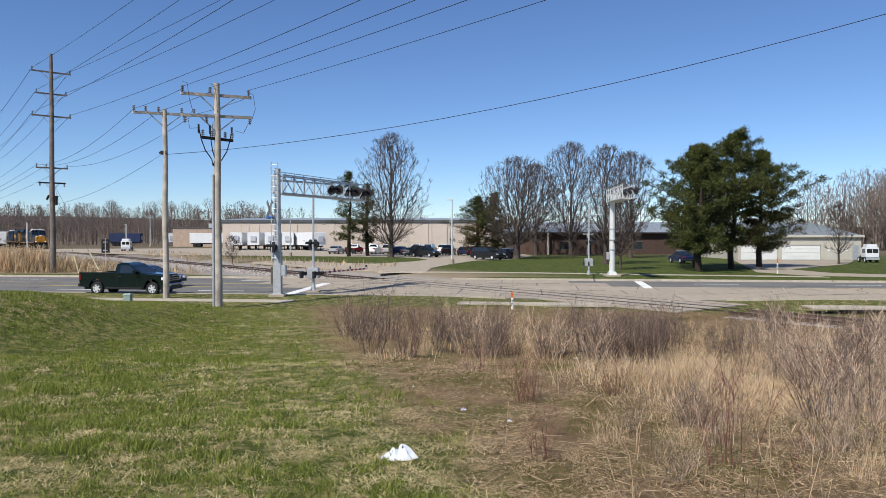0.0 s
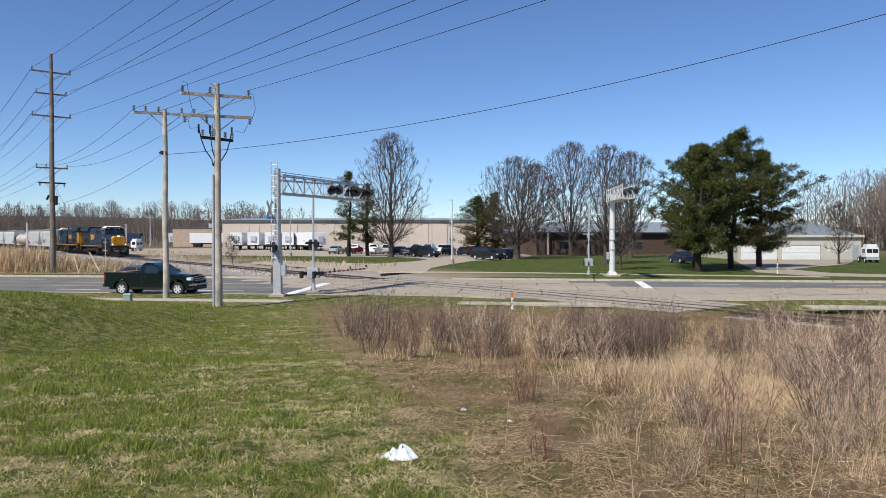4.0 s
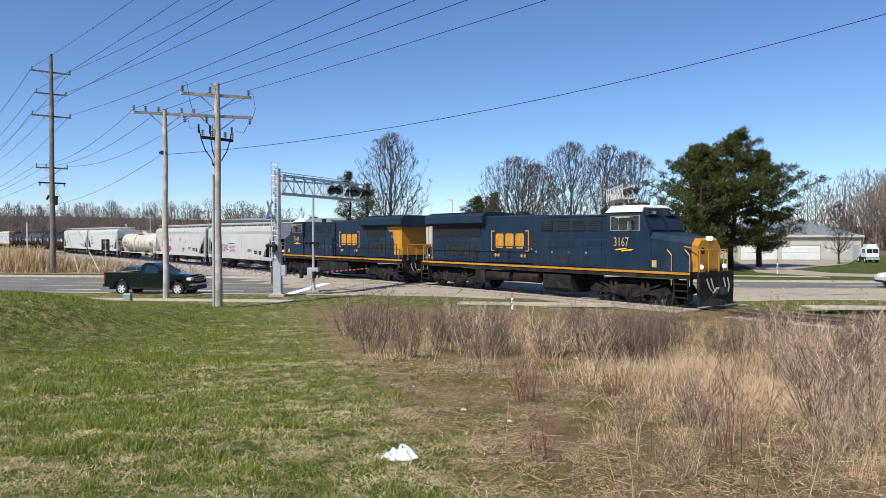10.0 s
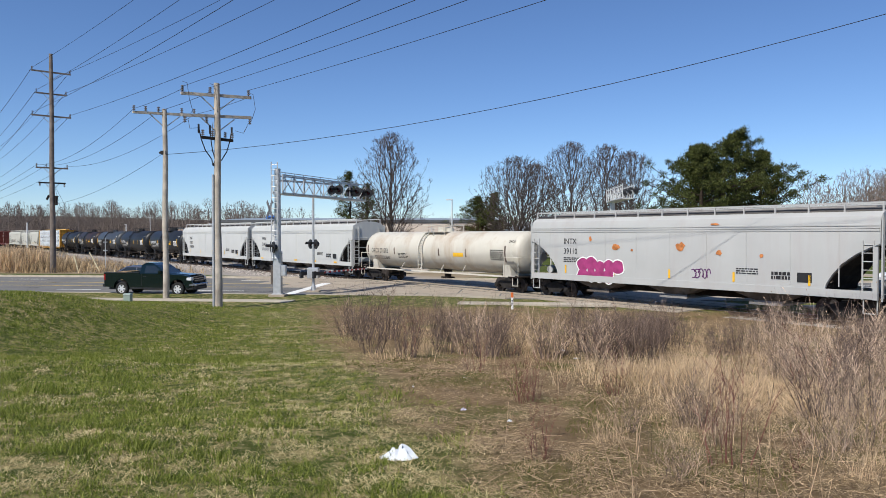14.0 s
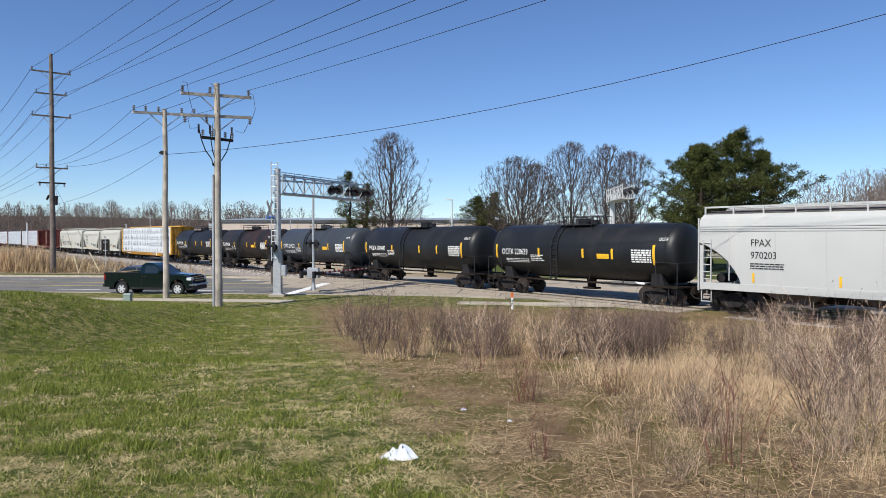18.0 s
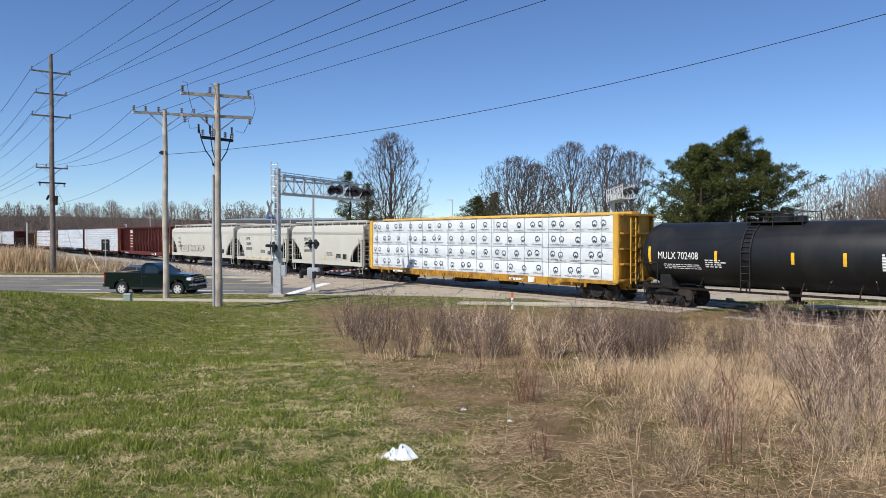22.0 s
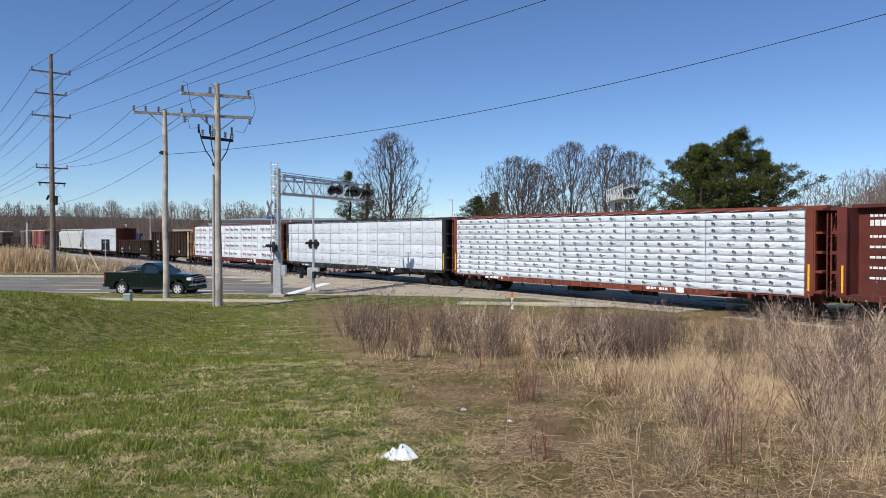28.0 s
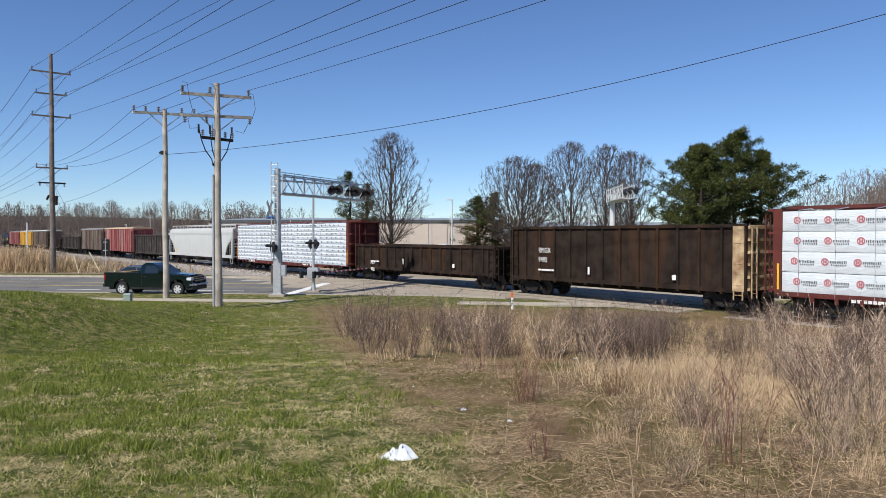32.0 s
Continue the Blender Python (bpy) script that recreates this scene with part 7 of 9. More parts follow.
def blade_field(name, X, Y, lo, hi, width, material, label, lean=0.5, flat_=0.0, seed=1, lift=0.0, single=False):
    npr = np.random.default_rng(seed)
    n = len(X)
    Z = np.array([gz(a, b) for a, b in zip(X.tolist(), Y.tolist())]) + lift
    P = np.stack([X, Y, Z - 0.01], 1)
    t = npr.uniform(0, 2 * math.pi, n)
    H = lo + (hi - lo) * npr.random(n)
    k = npr.uniform(0.1, 1.0, n) * lean + flat_
    D = np.stack([np.cos(t) * k, np.sin(t) * k, np.maximum(1 - flat_, 0.06) * np.ones(n)], 1)
    D /= np.linalg.norm(D, axis=1, keepdims=True)
    t2 = npr.uniform(0, 2 * math.pi, n)
    S = np.stack([np.cos(t2), np.sin(t2), np.zeros(n)], 1)
    W = (npr.uniform(0.6, 1.4, n) * width)[:, None]
    if single:
        T = P + D * H[:, None]
        v = np.stack([P - S * W, P + S * W, T], 1).reshape(-1, 3)
        return tri_object(name, v, np.arange(3 * n).reshape(-1, 3), material, label, "grass")
    M = P + D * H[:, None] * 0.55
    bendv = np.stack([np.cos(t), np.sin(t), -0.35 * np.ones(n)], 1) * (H * 0.16 * lean)[:, None]
    T = P + D * H[:, None] + bendv
    v = np.stack([P - S * W, P + S * W, M + S * W * 0.7, M - S * W * 0.7, T], 1).reshape(-1, 3)
    tri = np.array([(0, 1, 2), (0, 2, 3), (3, 2, 4)])
    return tri_object(name, v, (tri[None] + 5 * np.arange(n)[:, None, None]).reshape(-1, 3), material, label, "grass")


GREEN_BLADES = blades("green_blades", [(0.065, 0.095, 0.010), (0.17, 0.205, 0.024), (0.33, 0.355, 0.085), (0.125, 0.16, 0.018)], 0.3)
STRAW_BLADES = blades("straw_blades", [(0.50, 0.41, 0.20), (0.72, 0.62, 0.36), (0.30, 0.24, 0.10), (0.60, 0.50, 0.26)], 0.2)
THATCH_BLADES = blades("thatch_blades", [(0.33, 0.235, 0.13), (0.74, 0.56, 0.33), (0.05, 0.035, 0.021), (0.46, 0.33, 0.18), (0.12, 0.084, 0.05)], 0.1)
MOSS_BLADES = blades("moss_blades", [(0.06, 0.065, 0.012), (0.12, 0.12, 0.025), (0.17, 0.15, 0.05)], 0.2)
TAN_REED = blades("reed_blades", [(0.50, 0.36, 0.21), (0.78, 0.59, 0.37), (0.18, 0.125, 0.07)], 0.25)
npr = np.random.default_rng(51)


def scatter(n, y0, y1, power=1.0, x_lo=-0.68, x_hi=0.68):
    """Places in the wedge before the viewer, thinner with distance."""
    Y = y0 + (y1 - y0) * npr.random(n) ** power
    X = Y * npr.uniform(x_lo, x_hi, n)
    return X, Y


def edge_of(X, Y):
    wob = np.array([noise.noise(Vector((a * 0.5, b * 0.5, 0))) for a, b in zip(X, Y)])
    return X + 0.235 * Y - 1.45 + wob * 1.3


def patchy(X, Y, f=2.2, w=7.0):
    return np.array([noise.noise(Vector((a * f, b * f, w))) for a, b in zip(X, Y)])


for n_, y0, y1, pw, one in ((250000, 4.0, 14, 1.3, False), (380000, 13, 34, 1.1, True)):
    X, Y = scatter(n_, y0, y1, pw)
    E_ = edge_of(X, Y)
    pt = 0.35 * patchy(X, Y, 0.45) + 0.6 * patchy(X, Y, 1.6) + 0.7 * patchy(X, Y, 4.2) + 0.6 * patchy(X, Y, 11.0) + 0.04 + 0.3 * np.clip(1 + E_ / 3.0, 0, 1) - 0.22 * np.clip((Y - 9) / 9, 0, 1) * np.clip(-E_ / 5, 0, 1)
    keep = (E_ < npr.uniform(-0.6, 0.6, len(X))) & (road_v(X, Y) < 39.8)
    g = keep & (pt < npr.uniform(-0.30, 0.36, len(X)))
    s_ = keep & ~g
    wd = 0.0011 + 0.00034 * Y
    tall = 0.75 + 0.9 * np.clip(patchy(X, Y, 0.9, 3.0) + 0.1, 0, 0.6)
    blade_field("lawn_grass", X[g], Y[g], 0.035 * tall[g], 0.12 * tall[g], wd[g], GREEN_BLADES, "short green lawn grass on the slope", 0.9, seed=2, single=one)
    blade_field("dead_lawn_grass", X[s_], Y[s_], 0.02, 0.075, wd[s_] * 0.95, STRAW_BLADES, "pale dead grass tufts in the lawn", 1.5, 0.4, seed=3, single=one)
    b_ = (E_ > 0) & (road_v(X, Y) < 38) & (patchy(X, Y, 1.3) + 0.8 * patchy(X, Y, 4.0) > npr.uniform(-0.45, 0.3, len(X)))
    blade_field("thatch", X[b_], Y[b_], 0.03, 0.12, wd[b_] * 0.95, THATCH_BLADES, "brown dead weeds lying on the ground", 1.4, 0.8, seed=4, lift=npr.random(b_.sum()) ** 2 * 0.05, single=one)
    c_ = (E_ > 0.3) & (patchy(X, Y, 0.8) > 0.05) & (Y < 17) & (npr.random(len(X)) < 0.45)
    blade_field("green_sprouts", X[c_], Y[c_], 0.02, 0.07, wd[c_], MOSS_BLADES, "olive moss and sprouts among dead weeds", 0.9, seed=12, single=True)
X, Y = scatter(8000, 14, 27, 1.1, -0.2, 0.68)
E_ = edge_of(X, Y)
pt = patchy(X, Y, 0.7)
k_ = (E_ > 0.8) & (pt > npr.uniform(0.05, 0.4, len(X))) & (road_v(X, Y) < 37)
k_ &= np.array([track_off(a, b) < -2.8 for a, b in zip(X, Y)])
blade_field("tall_dead_grass", X[k_], Y[k_], 0.12, 0.42, 0.0045, TAN_REED, "tall straw-coloured dead grass in the brush", 0.55, 0.0, seed=5)
# straw: standing in one place, laid flat by the wind in another
for cx, cy, sx, sy, n_, lo, hi, lean, fl, lb in ((3.3, 11.2, 0.7, 1.1, 1900, 0.15, 0.5, 0.6, 0.05, "standing straw grass among shrubs"), (5.4, 11.2, 0.75, 0.9, 5000, 0.15, 0.5, 1.2, 0.75, "pale straw grass laid flat by wind"), (4.6, 9.0, 0.9, 0.8, 4500, 0.1, 0.4, 1.0, 0.4, "pale tangled straw grass")):
    X, Y = npr.normal(cx, sx, n_), npr.normal(cy, sy, n_)
    blade_field("pale_grass_clump", X, Y, lo, hi, 0.0036, TAN_REED, lb, lean, fl, seed=6)
# fallen and standing dead stalks
segs = []
rnd = random.Random(77)
while len(segs) < 4200:
    y = 4.3 + 24 * rnd.random() ** 1.6
    x = y * rnd.uniform(-0.2, 0.66)
    if x + 0.235 * y < 1.3 + rnd.gauss(0, 0.4) or track_off(x, y) > -3 or road_v(x, y) > 36:
        continue
    up = rnd.random() < (0.4 if y > 15.5 else 0.2 if x > 0.26 * y else 0.03)
    t, ln = rnd.uniform(0, 6.283), (rnd.uniform(0.3, 0.85) if up else rnd.uniform(0.08, 0.3))
    e = rnd.uniform(1.15, 1.55) if up else rnd.uniform(-0.02, 0.18)
    p = Vector((x, y, gz(x, y) + (0 if up else rnd.uniform(0.01, 0.07))))
    d = Vector((math.cos(t) * math.cos(e), math.sin(t) * math.cos(e), math.sin(e)))
    r = rnd.uniform(0.0012, 0.0026)
    m = p + d * ln * 0.5
    q = m + (d + Vector((rnd.gauss(0, 0.2), rnd.gauss(0, 0.2), rnd.gauss(-0.03, 0.08)))).normalized() * ln * 0.5
    segs += [(*p, *m, r, r * 0.85), (*m, *q, r * 0.85, r * 0.5)]
    if up and rnd.random() < 0.6:
        for _ in range(3):
            b = m.lerp(q, rnd.random())
            segs.append((*b, *(b + Vector((rnd.gauss(0, 0.05), rnd.gauss(0, 0.05), rnd.uniform(0.03, 0.14)))), r * 0.6, r * 0.9))
STALK = mat("dead_stalks", (0.36, 0.26, 0.165), 0.85, var=0.2, island=0.85, bump=0)
tagged(new("dead_stalks", stem_mesh("dead_stalks", segs, STALK)), "bleached dead weed stalks, fallen and standing", "weeds", kind="stuff")
# reeds by the road's far verge
X = npr.normal(-39.5, 2.6, 7000)
Y = 68.5 + npr.normal(0, 1.6, 7000) - 0.2 * (X + 39)
ok = road_v(X, Y) > 59.5
ok1, ok2 = ok & (X < -38.5 + npr.normal(0, 0.8, 7000)), ok & (X > -39 + npr.normal(0, 0.8, 7000))
blade_field("reeds", X[ok1], Y[ok1], 1.2, 2.8, 0.02, TAN_REED, "tall tan reed grass beyond the road", 0.45, seed=7)
blade_field("dry_weeds", X[ok2], Y[ok2], 0.5, 1.5, 0.018, THATCH_BLADES, "brown dry weeds beside the reeds", 0.8, seed=17)
X, Y = npr.uniform(-60, -20, 9000), npr.uniform(64, 110, 9000)
ok = np.array([-20 < track_off(a, b) < -8.5 and road_v(a, b) > 60 for a, b in zip(X, Y)])
blade_field("dry_weeds", X[ok], Y[ok], 0.2, 0.8, 0.03, THATCH_BLADES, "dry weeds along the track bank", 0.8, seed=8)
X, Y = npr.uniform(-75, -5, 7000), npr.uniform(70, 150, 7000)
ok = np.array([3.2 < track_off(a, b) < 14 and road_v(a, b) > 62 for a, b in zip(X, Y)])
blade_field("dry_weeds", X[ok], Y[ok], 0.2, 0.9, 0.03, THATCH_BLADES, "dry weeds beyond the track", 0.8, seed=9)

# ---- signals of the level crossing ----
RED_LENS = mat("red_lens", (0.035, 0.007, 0.007), 0.25, var=0.1, bump=0)
ARM_RED = mat("red_arm_paint", (0.35, 0.03, 0.03), 0.5, var=0.1)
ARM_WHITE = mat("white_arm_paint", (0.7, 0.7, 0.68), 0.5, var=0.1)


def flasher_pair(parent, x, y, z, face, r=0.30, gap=0.62):
    """Two round signal heads with black backplates and hoods; face: degrees the pair looks along."""
    c, s = math.cos(radians(face)), math.sin(radians(face))
    ux, uy = -s, c
    for k in (-1, 1):
        px, py = x + ux * gap / 2 * k, y + uy * gap / 2 * k
        h = part("flasher", Mb().cyl((px, py, z), (px + c * 0.05, py + s * 0.05, z), r, r, 18).cyl((px - c * 0.16, py - s * 0.16, z), (px, py, z), 0.13, 0.17, 12), BLACK, parent, "black round flasher backplate")
        part("lens", Mb().cyl((px + c * 0.05, py + s * 0.05, z), (px + c * 0.075, py + s * 0.075, z), 0.12, 0.11, 14), RED_LENS, h)
        mb = Mb()
        for i in range(8):
            a0, a1 = math.pi * i / 8, math.pi * (i + 1) / 8
            mb.add([(px + c * e + ux * 0.15 * math.cos(a), py + s * e + uy * 0.15 * math.cos(a), z + 0.15 * math.sin(a)) for a, e in ((a0, 0.05), (a1, 0.05), (a1, 0.32), (a0, 0.32))], [(0, 1, 2, 3)])
        part("hood", mb, BLACK, h)
    part("flasher_arm", Mb().bar((x - ux * gap / 2, y - uy * gap / 2, z), (x + ux * gap / 2, y + uy * gap / 2, z), 0.06), GALV, parent)


def crossbuck(parent, x, y, z, face):
    c, s = math.cos(radians(face)), math.sin(radians(face))
    ux, uy = -s, c
    for k in (-1, 1):
        part("crossbuck_blade", Mb().bar((x - ux * 0.45, y - uy * 0.45, z - k * 0.45), (x + ux * 0.45, y + uy * 0.45, z + k * 0.45), 0.02, 0.23), mat("sign_back", (0.12, 0.12, 0.13), 0.6), parent, "dark back of the crossed warning boards")


def near_cantilever():
    x, y = -9.2, 40.25
    ob = thing("cantilever_signal", pose(x, y, 0.1), "galvanised cantilever signal mast with ladder over the road", "signal")
    part("footing", Mb().box(-0.45, 0.45, -0.45, 0.45, -0.2, 0.12, 0.03), CONCRETE, ob)
    part("mast", Mb().cyl((0, 0, 0.1), (0, 0, 7.1), 0.19, 0.17, 18).box(-0.22, 0.22, -0.25, 0.2, 0.1, 2.5, 0.02).box(-0.3, 0.3, -0.3, 0.3, 0.1, 0.16), GALV, ob, smooth=False)
    mb = Mb()
    ladder(mb, -0.10, -0.33, 2.0, 7.45, 0.34, 18, "x", 0.018)
    mb.bar((-0.27, -0.33, 5.2), (0, -0.1, 5.2), 0.04).bar((-0.27, -0.33, 3.4), (0, -0.1, 3.4), 0.04)
    part("ladder", mb, GALV, ob)
    part("control_box", Mb().box(0.22, 0.48, -0.22, 0.12, 1.15, 1.75, 0.015), GALV, ob)
    part("base_case", Mb().box(-0.62, -0.25, 0.9, 1.5, 0.6, 1.6, 0.02), mat("rusty_case", (0.10, 0.085, 0.075), 0.8), ob, "dark relay case behind the mast")
    # the arm reaches out over the lanes
    dx, dy = 3.72 / 9.3, 8.55 / 9.3
    A, nx, ny = 9.3, dy, -dx
    mb = Mb()

    def P(a, o, z):
        return (dx * a + nx * o, dy * a + ny * o, z)
    for o in (-0.32, 0.32):
        for z in (5.75, 6.75):
            mb.bar(P(0, o, z), P(A, o, z), 0.07)
        k = 9
        for i in range(k + 1):
            a = A * i / k
            mb.bar(P(a, o, 5.75), P(a, o, 6.75), 0.045)
            if i < k:
                mb.bar(P(a, o, 6.75 if i % 2 else 5.75), P(a + A / k, o, 5.75 if i % 2 else 6.75), 0.04)
    part("arm_truss", mb, GALV, ob)
    part("walkway", Mb().bar(P(0, 0, 5.7), P(A + 0.1, 0, 5.7), 0.62, 0.06), GALV, ob, "grated maintenance walkway")
    mb = Mb().bar(P(0, 0, 6.45), P(A * 0.6, 0, 6.6), 0.10)
    part("stay_tube", mb, GALV, ob)
    mb = Mb()
    for o in (-0.34,):
        for i in range(11):
            a = 0.3 + (A - 0.3) * i / 10
            mb.cyl(P(a, o, 5.75), P(a, o, 6.98), 0.02, n=5)
        mb.cyl(P(0.3, o, 6.98), P(A, o, 6.98), 0.022, n=5)
    part("guard_rail", mb, GALV, ob)
    for a in (5.2, 7.4, 8.9):
        q = P(a, 0.5, 6.2)
        flasher_pair(ob, q[0], q[1], q[2], 250, 0.3, 0.5)
    flasher_pair(ob, -0.2, -0.3, 2.75, 205, 0.32, 0.62)
    crossbuck(ob, -0.42, -0.1, 4.85, 212)
    return ob


def gate(x, y, top, face, arm_to, big=True):
    ob = thing("crossing_gate", pose(x, y, 0.0), "grey crossing gate mast with its striped arm lowered", "crossing gate", "gates of the level crossing")
    part("footing", Mb().box(-0.4, 0.4, -0.4, 0.4, -0.2, 0.10, 0.03), CONCRETE, ob)
    part("mast", Mb().cyl((0, 0, 0.08), (0, 0, top), 0.075, 0.07, 12).cyl((0, 0, 0.08), (0, 0, 0.5), 0.16, 0.1, 12).cyl((0, 0, top), (0, 0, top + 0.1), 0.1, 0.06, 10), GALV, ob)
    d = Vector((arm_to[0] - x, arm_to[1] - y, 0))
    L = d.length
    d.normalize()
    n = Vector((d.y, -d.x, 0))
    box = part("mechanism", Mb().box(-0.34, 0.34, -0.3, 0.3, 0.85, 1.5, 0.03), GALV, ob, "boxy gate mechanism housing")
    mb = Mb()
    for k in (-1, 1):
        mb.bar(tuple(n * 0.42 * k - d * 0.85 + Vector((0, 0, 1.15))), tuple(n * 0.42 * k + d * 0.55 + Vector((0, 0, 1.15))), 0.06, 0.22)
        mb.bar(tuple(n * 0.42 * k - d * 0.95 + Vector((0, 0, 1.1))), tuple(n * 0.42 * k - d * 0.6 + Vector((0, 0, 1.1))), 0.1, 0.42)
    part("counterweight", mb, BLACK, ob, "dark counterweight arms")
    arm = part("gate_arm", Mb().bar(tuple(d * 0.5 + Vector((0, 0, 1.15))), tuple(d * (L + 0.02) + Vector((0, 0, 1.05))), 0.05, 0.10), ARM_WHITE, ob, "white arm with red bands")
    mb = Mb()
    k = int(L / 0.8)
    for i in range(k):
        a = 0.7 + (L - 0.8) * i / k
        p = d * a + Vector((0, 0, 1.15 - 0.1 * a / L))
        mb.bar(tuple(p), tuple(p + d * 0.4), 0.056, 0.106)
    part("red_band", mb, ARM_RED, arm)
    mb = Mb()
    for a in (0.35, 0.65, 0.98):
        p = d * L * a + Vector((0, 0, 1.17))
        mb.cyl(tuple(p), tuple(p + Vector((0, 0, 0.16))), 0.06, n=8)
    pieces("arm_lamp", mb, BLACK, arm)
    flasher_pair(ob, 0.02, -0.05, 2.95, face, 0.3, 0.75)
    if not big:
        part("signal_arm", Mb().bar((0, 0, top - 0.6), (1.2, -0.2, top - 0.6), 0.05).bar((-0.5, 0, 3.6), (0.4, 0, 3.6), 0.06), GALV_WHITE, ob)
    return ob


near_cantilever()
gate(-8.0, 44.6, 5.85, 215, (-5.6, 53.2))
gate(12.55, 62.2, 5.9, 11, (10.9, 54.0), False)


def far_cantilever():
    x, y = 13.95, 59.6
    ob = thing("cantilever_signal", pose(x, y, 0.1), "pale cantilever signal mast with a boxed walkway arm", "signal")
    part("footing", Mb().box(-0.6, 0.6, -0.6, 0.6, -0.2, 0.14, 0.03), CONCRETE, ob)
    part("mast", Mb().cyl((0, 0, 0.1), (0, 0, 6.7), 0.25, 0.21, 20).loft([[(-0.36, -0.36, 0.1), (0.36, -0.36, 0.1), (0.36, 0.36, 0.1), (-0.36, 0.36, 0.1)], [(-0.27, -0.27, 0.4), (0.27, -0.27, 0.4), (0.27, 0.27, 0.4), (-0.27, 0.27, 0.4)]]), GALV_WHITE, ob, smooth=True)
    mb = Mb()
    for z in (2.2, 3.0, 3.9):
        mb.cyl((0, 0, z), (0, 0, z + 0.06), 0.29, n=18)
    part("band", mb, GALV, ob)
    dx, dy = -0.06, -0.998
    nx, ny = dy, -dx
    mb = Mb()

    def P(a, o, z):
        return (dx * a + nx * o, dy * a + ny * o, z)
    A = 6.6
    for o in (-0.42, 0.42):
        for z in (6.15, 6.6, 7.05):
            mb.bar(P(-0.3, o, z), P(A, o, z), 0.05)
        for i in range(9):
            a = -0.3 + (A + 0.3) * i / 8
            mb.bar(P(a, o, 6.15), P(a, o, 7.2), 0.045)
            if i < 8:
                mb.bar(P(a, o, 6.15 if i % 2 else 7.05), P(a + (A + 0.3) / 8, o, 7.05 if i % 2 else 6.15), 0.035)
    part("arm_truss", mb, GALV_WHITE, ob)
    part("walkway", Mb().bar(P(-0.5, 0, 6.12), P(A, 0, 6.12), 0.8, 0.06), GALV_WHITE, ob)
    for a in (2.5, 4.5, 6.3):
        q = P(a, -0.3, 6.7)
        flasher_pair(ob, q[0] + 0.1, q[1], q[2], 11, 0.28, 0.9)
    flasher_pair(ob, 0.1, -0.2, 2.9, 11, 0.28, 0.8)
    part("cable_box", Mb().box(-0.46, -0.24, -0.2, 0.2, 1.4, 2.0, 0.02), GALV, ob)
    return ob


far_cantilever()

# ---- utility poles and their wires; the line runs beside the track ----
LINE, CROSS = Vector((0.645, -0.764, 0)), Vector((0.785, 0.62, 0))


def crossarm(parent, x, y, z, w, material, tilt=0.0, braces=True, pins=(-0.95, 0.95), c=0.0, up=True):
    a, b = CROSS * (c - w / 2), CROSS * (c + w / 2)
    arm = part("crossarm", Mb().bar((a.x, a.y, z + tilt), (b.x, b.y, z - tilt), 0.10, 0.13), material, parent)
    if braces:
        mb = Mb()
        for k in (-0.5, 0.5):
            p = CROSS * (c + w / 2 * k)
            mb.bar((p.x, p.y, z - 0.06), (0, 0, z - 0.75), 0.03, 0.05)
        part("brace", mb, GALV, parent)
    for k in pins:
        p = CROSS * (c + w / 2 * k)
        zz = z - tilt * k
        mb = Mb().cyl((p.x, p.y, zz + 0.05), (p.x, p.y, zz + 0.34 if up else zz - 0.34), 0.02, n=6)
        for i in range(3):
            z2 = (zz + 0.12 + 0.09 * i) if up else (zz - 0.12 - 0.09 * i)
            mb.cyl((p.x, p.y, z2), (p.x, p.y, z2 + 0.05), 0.085, 0.05, 10)
        part("insulator", mb, CERAMIC, arm)


DARKWOOD = mat("creosoted_pole_wood", (0.17, 0.14, 0.12), 0.9, var=0.3, scale=2.0, dirt=(0.09, 0.075, 0.06), dirt_amt=0.4, dirt_scale=2.5, bump=0.6, bump_scale=20, streak=True)


def utility_pole(x, y, h, r0, r1, label, wood=POLEWOOD):
    ob = thing("utility_pole", pose(x, y, gz(x, y)), label, "utility pole", "wooden utility poles")
    n = 14
    secs = []
    for i in range(9):
        z = -0.3 + (h + 0.3) * i / 8
        r = r0 + (r1 - r0) * i / 8
        secs.append([(r * math.cos(6.283 * k / n) + 0.02 * math.sin(i * 1.3), r * math.sin(6.283 * k / n), z) for k in range(n)])
    part("pole", Mb().loft(secs), wood, ob, smooth=True)
    return ob


pa = utility_pole(-35.3, 65.4, 19.7, 0.26, 0.15, "tall dark weathered wooden power pole with five crossarms", DARKWOOD)
for z, w in ((18.05, 3.2), (16.1, 2.5), (14.1, 3.2)):
    crossarm(pa, 0, 0, z, w, DARKWOOD)
crossarm(pa, 0, 0, 9.45, 2.6, DARKWOOD, pins=(-0.95, -0.35, 0.95))
crossarm(pa, 0, 0, 8.1, 2.2, STEEL_DARK, pins=(-0.9, 0.9), up=False)
part("cutout", Mb().cyl((0.35, 0, 6.1), (0.35, 0, 6.9), 0.13, n=10).box(0.1, 0.5, -0.1, 0.1, 6.8, 6.95).cyl((-0.5, 0, 6.6), (-0.3, 0, 7.0), 0.1, n=8), STEEL_DARK, pa, "dark transformer can and fuse holders")
mb = Mb()
for q in ((4.0, 0.4), (2.6, -0.6)):
    mb.cyl((0.15, 0, 8.0), (q[0], q[1], 0.1), 0.012, n=4)
part("guy_wire", mb, WIRE, pa)
mb = Mb()
for q, k in (((4.0, 0.4), 0.78), ((2.6, -0.6), 0.8)):
    mb.cyl((0.15 + (q[0] - 0.15) * k, q[1] * k, 8 - 7.9 * k), (q[0], q[1], 0.1), 0.05, n=6)
part("guy_guard", mb, mat("faded_yellow_plastic", (0.58, 0.52, 0.34), 0.6), pa, "pale yellow guy wire guards")

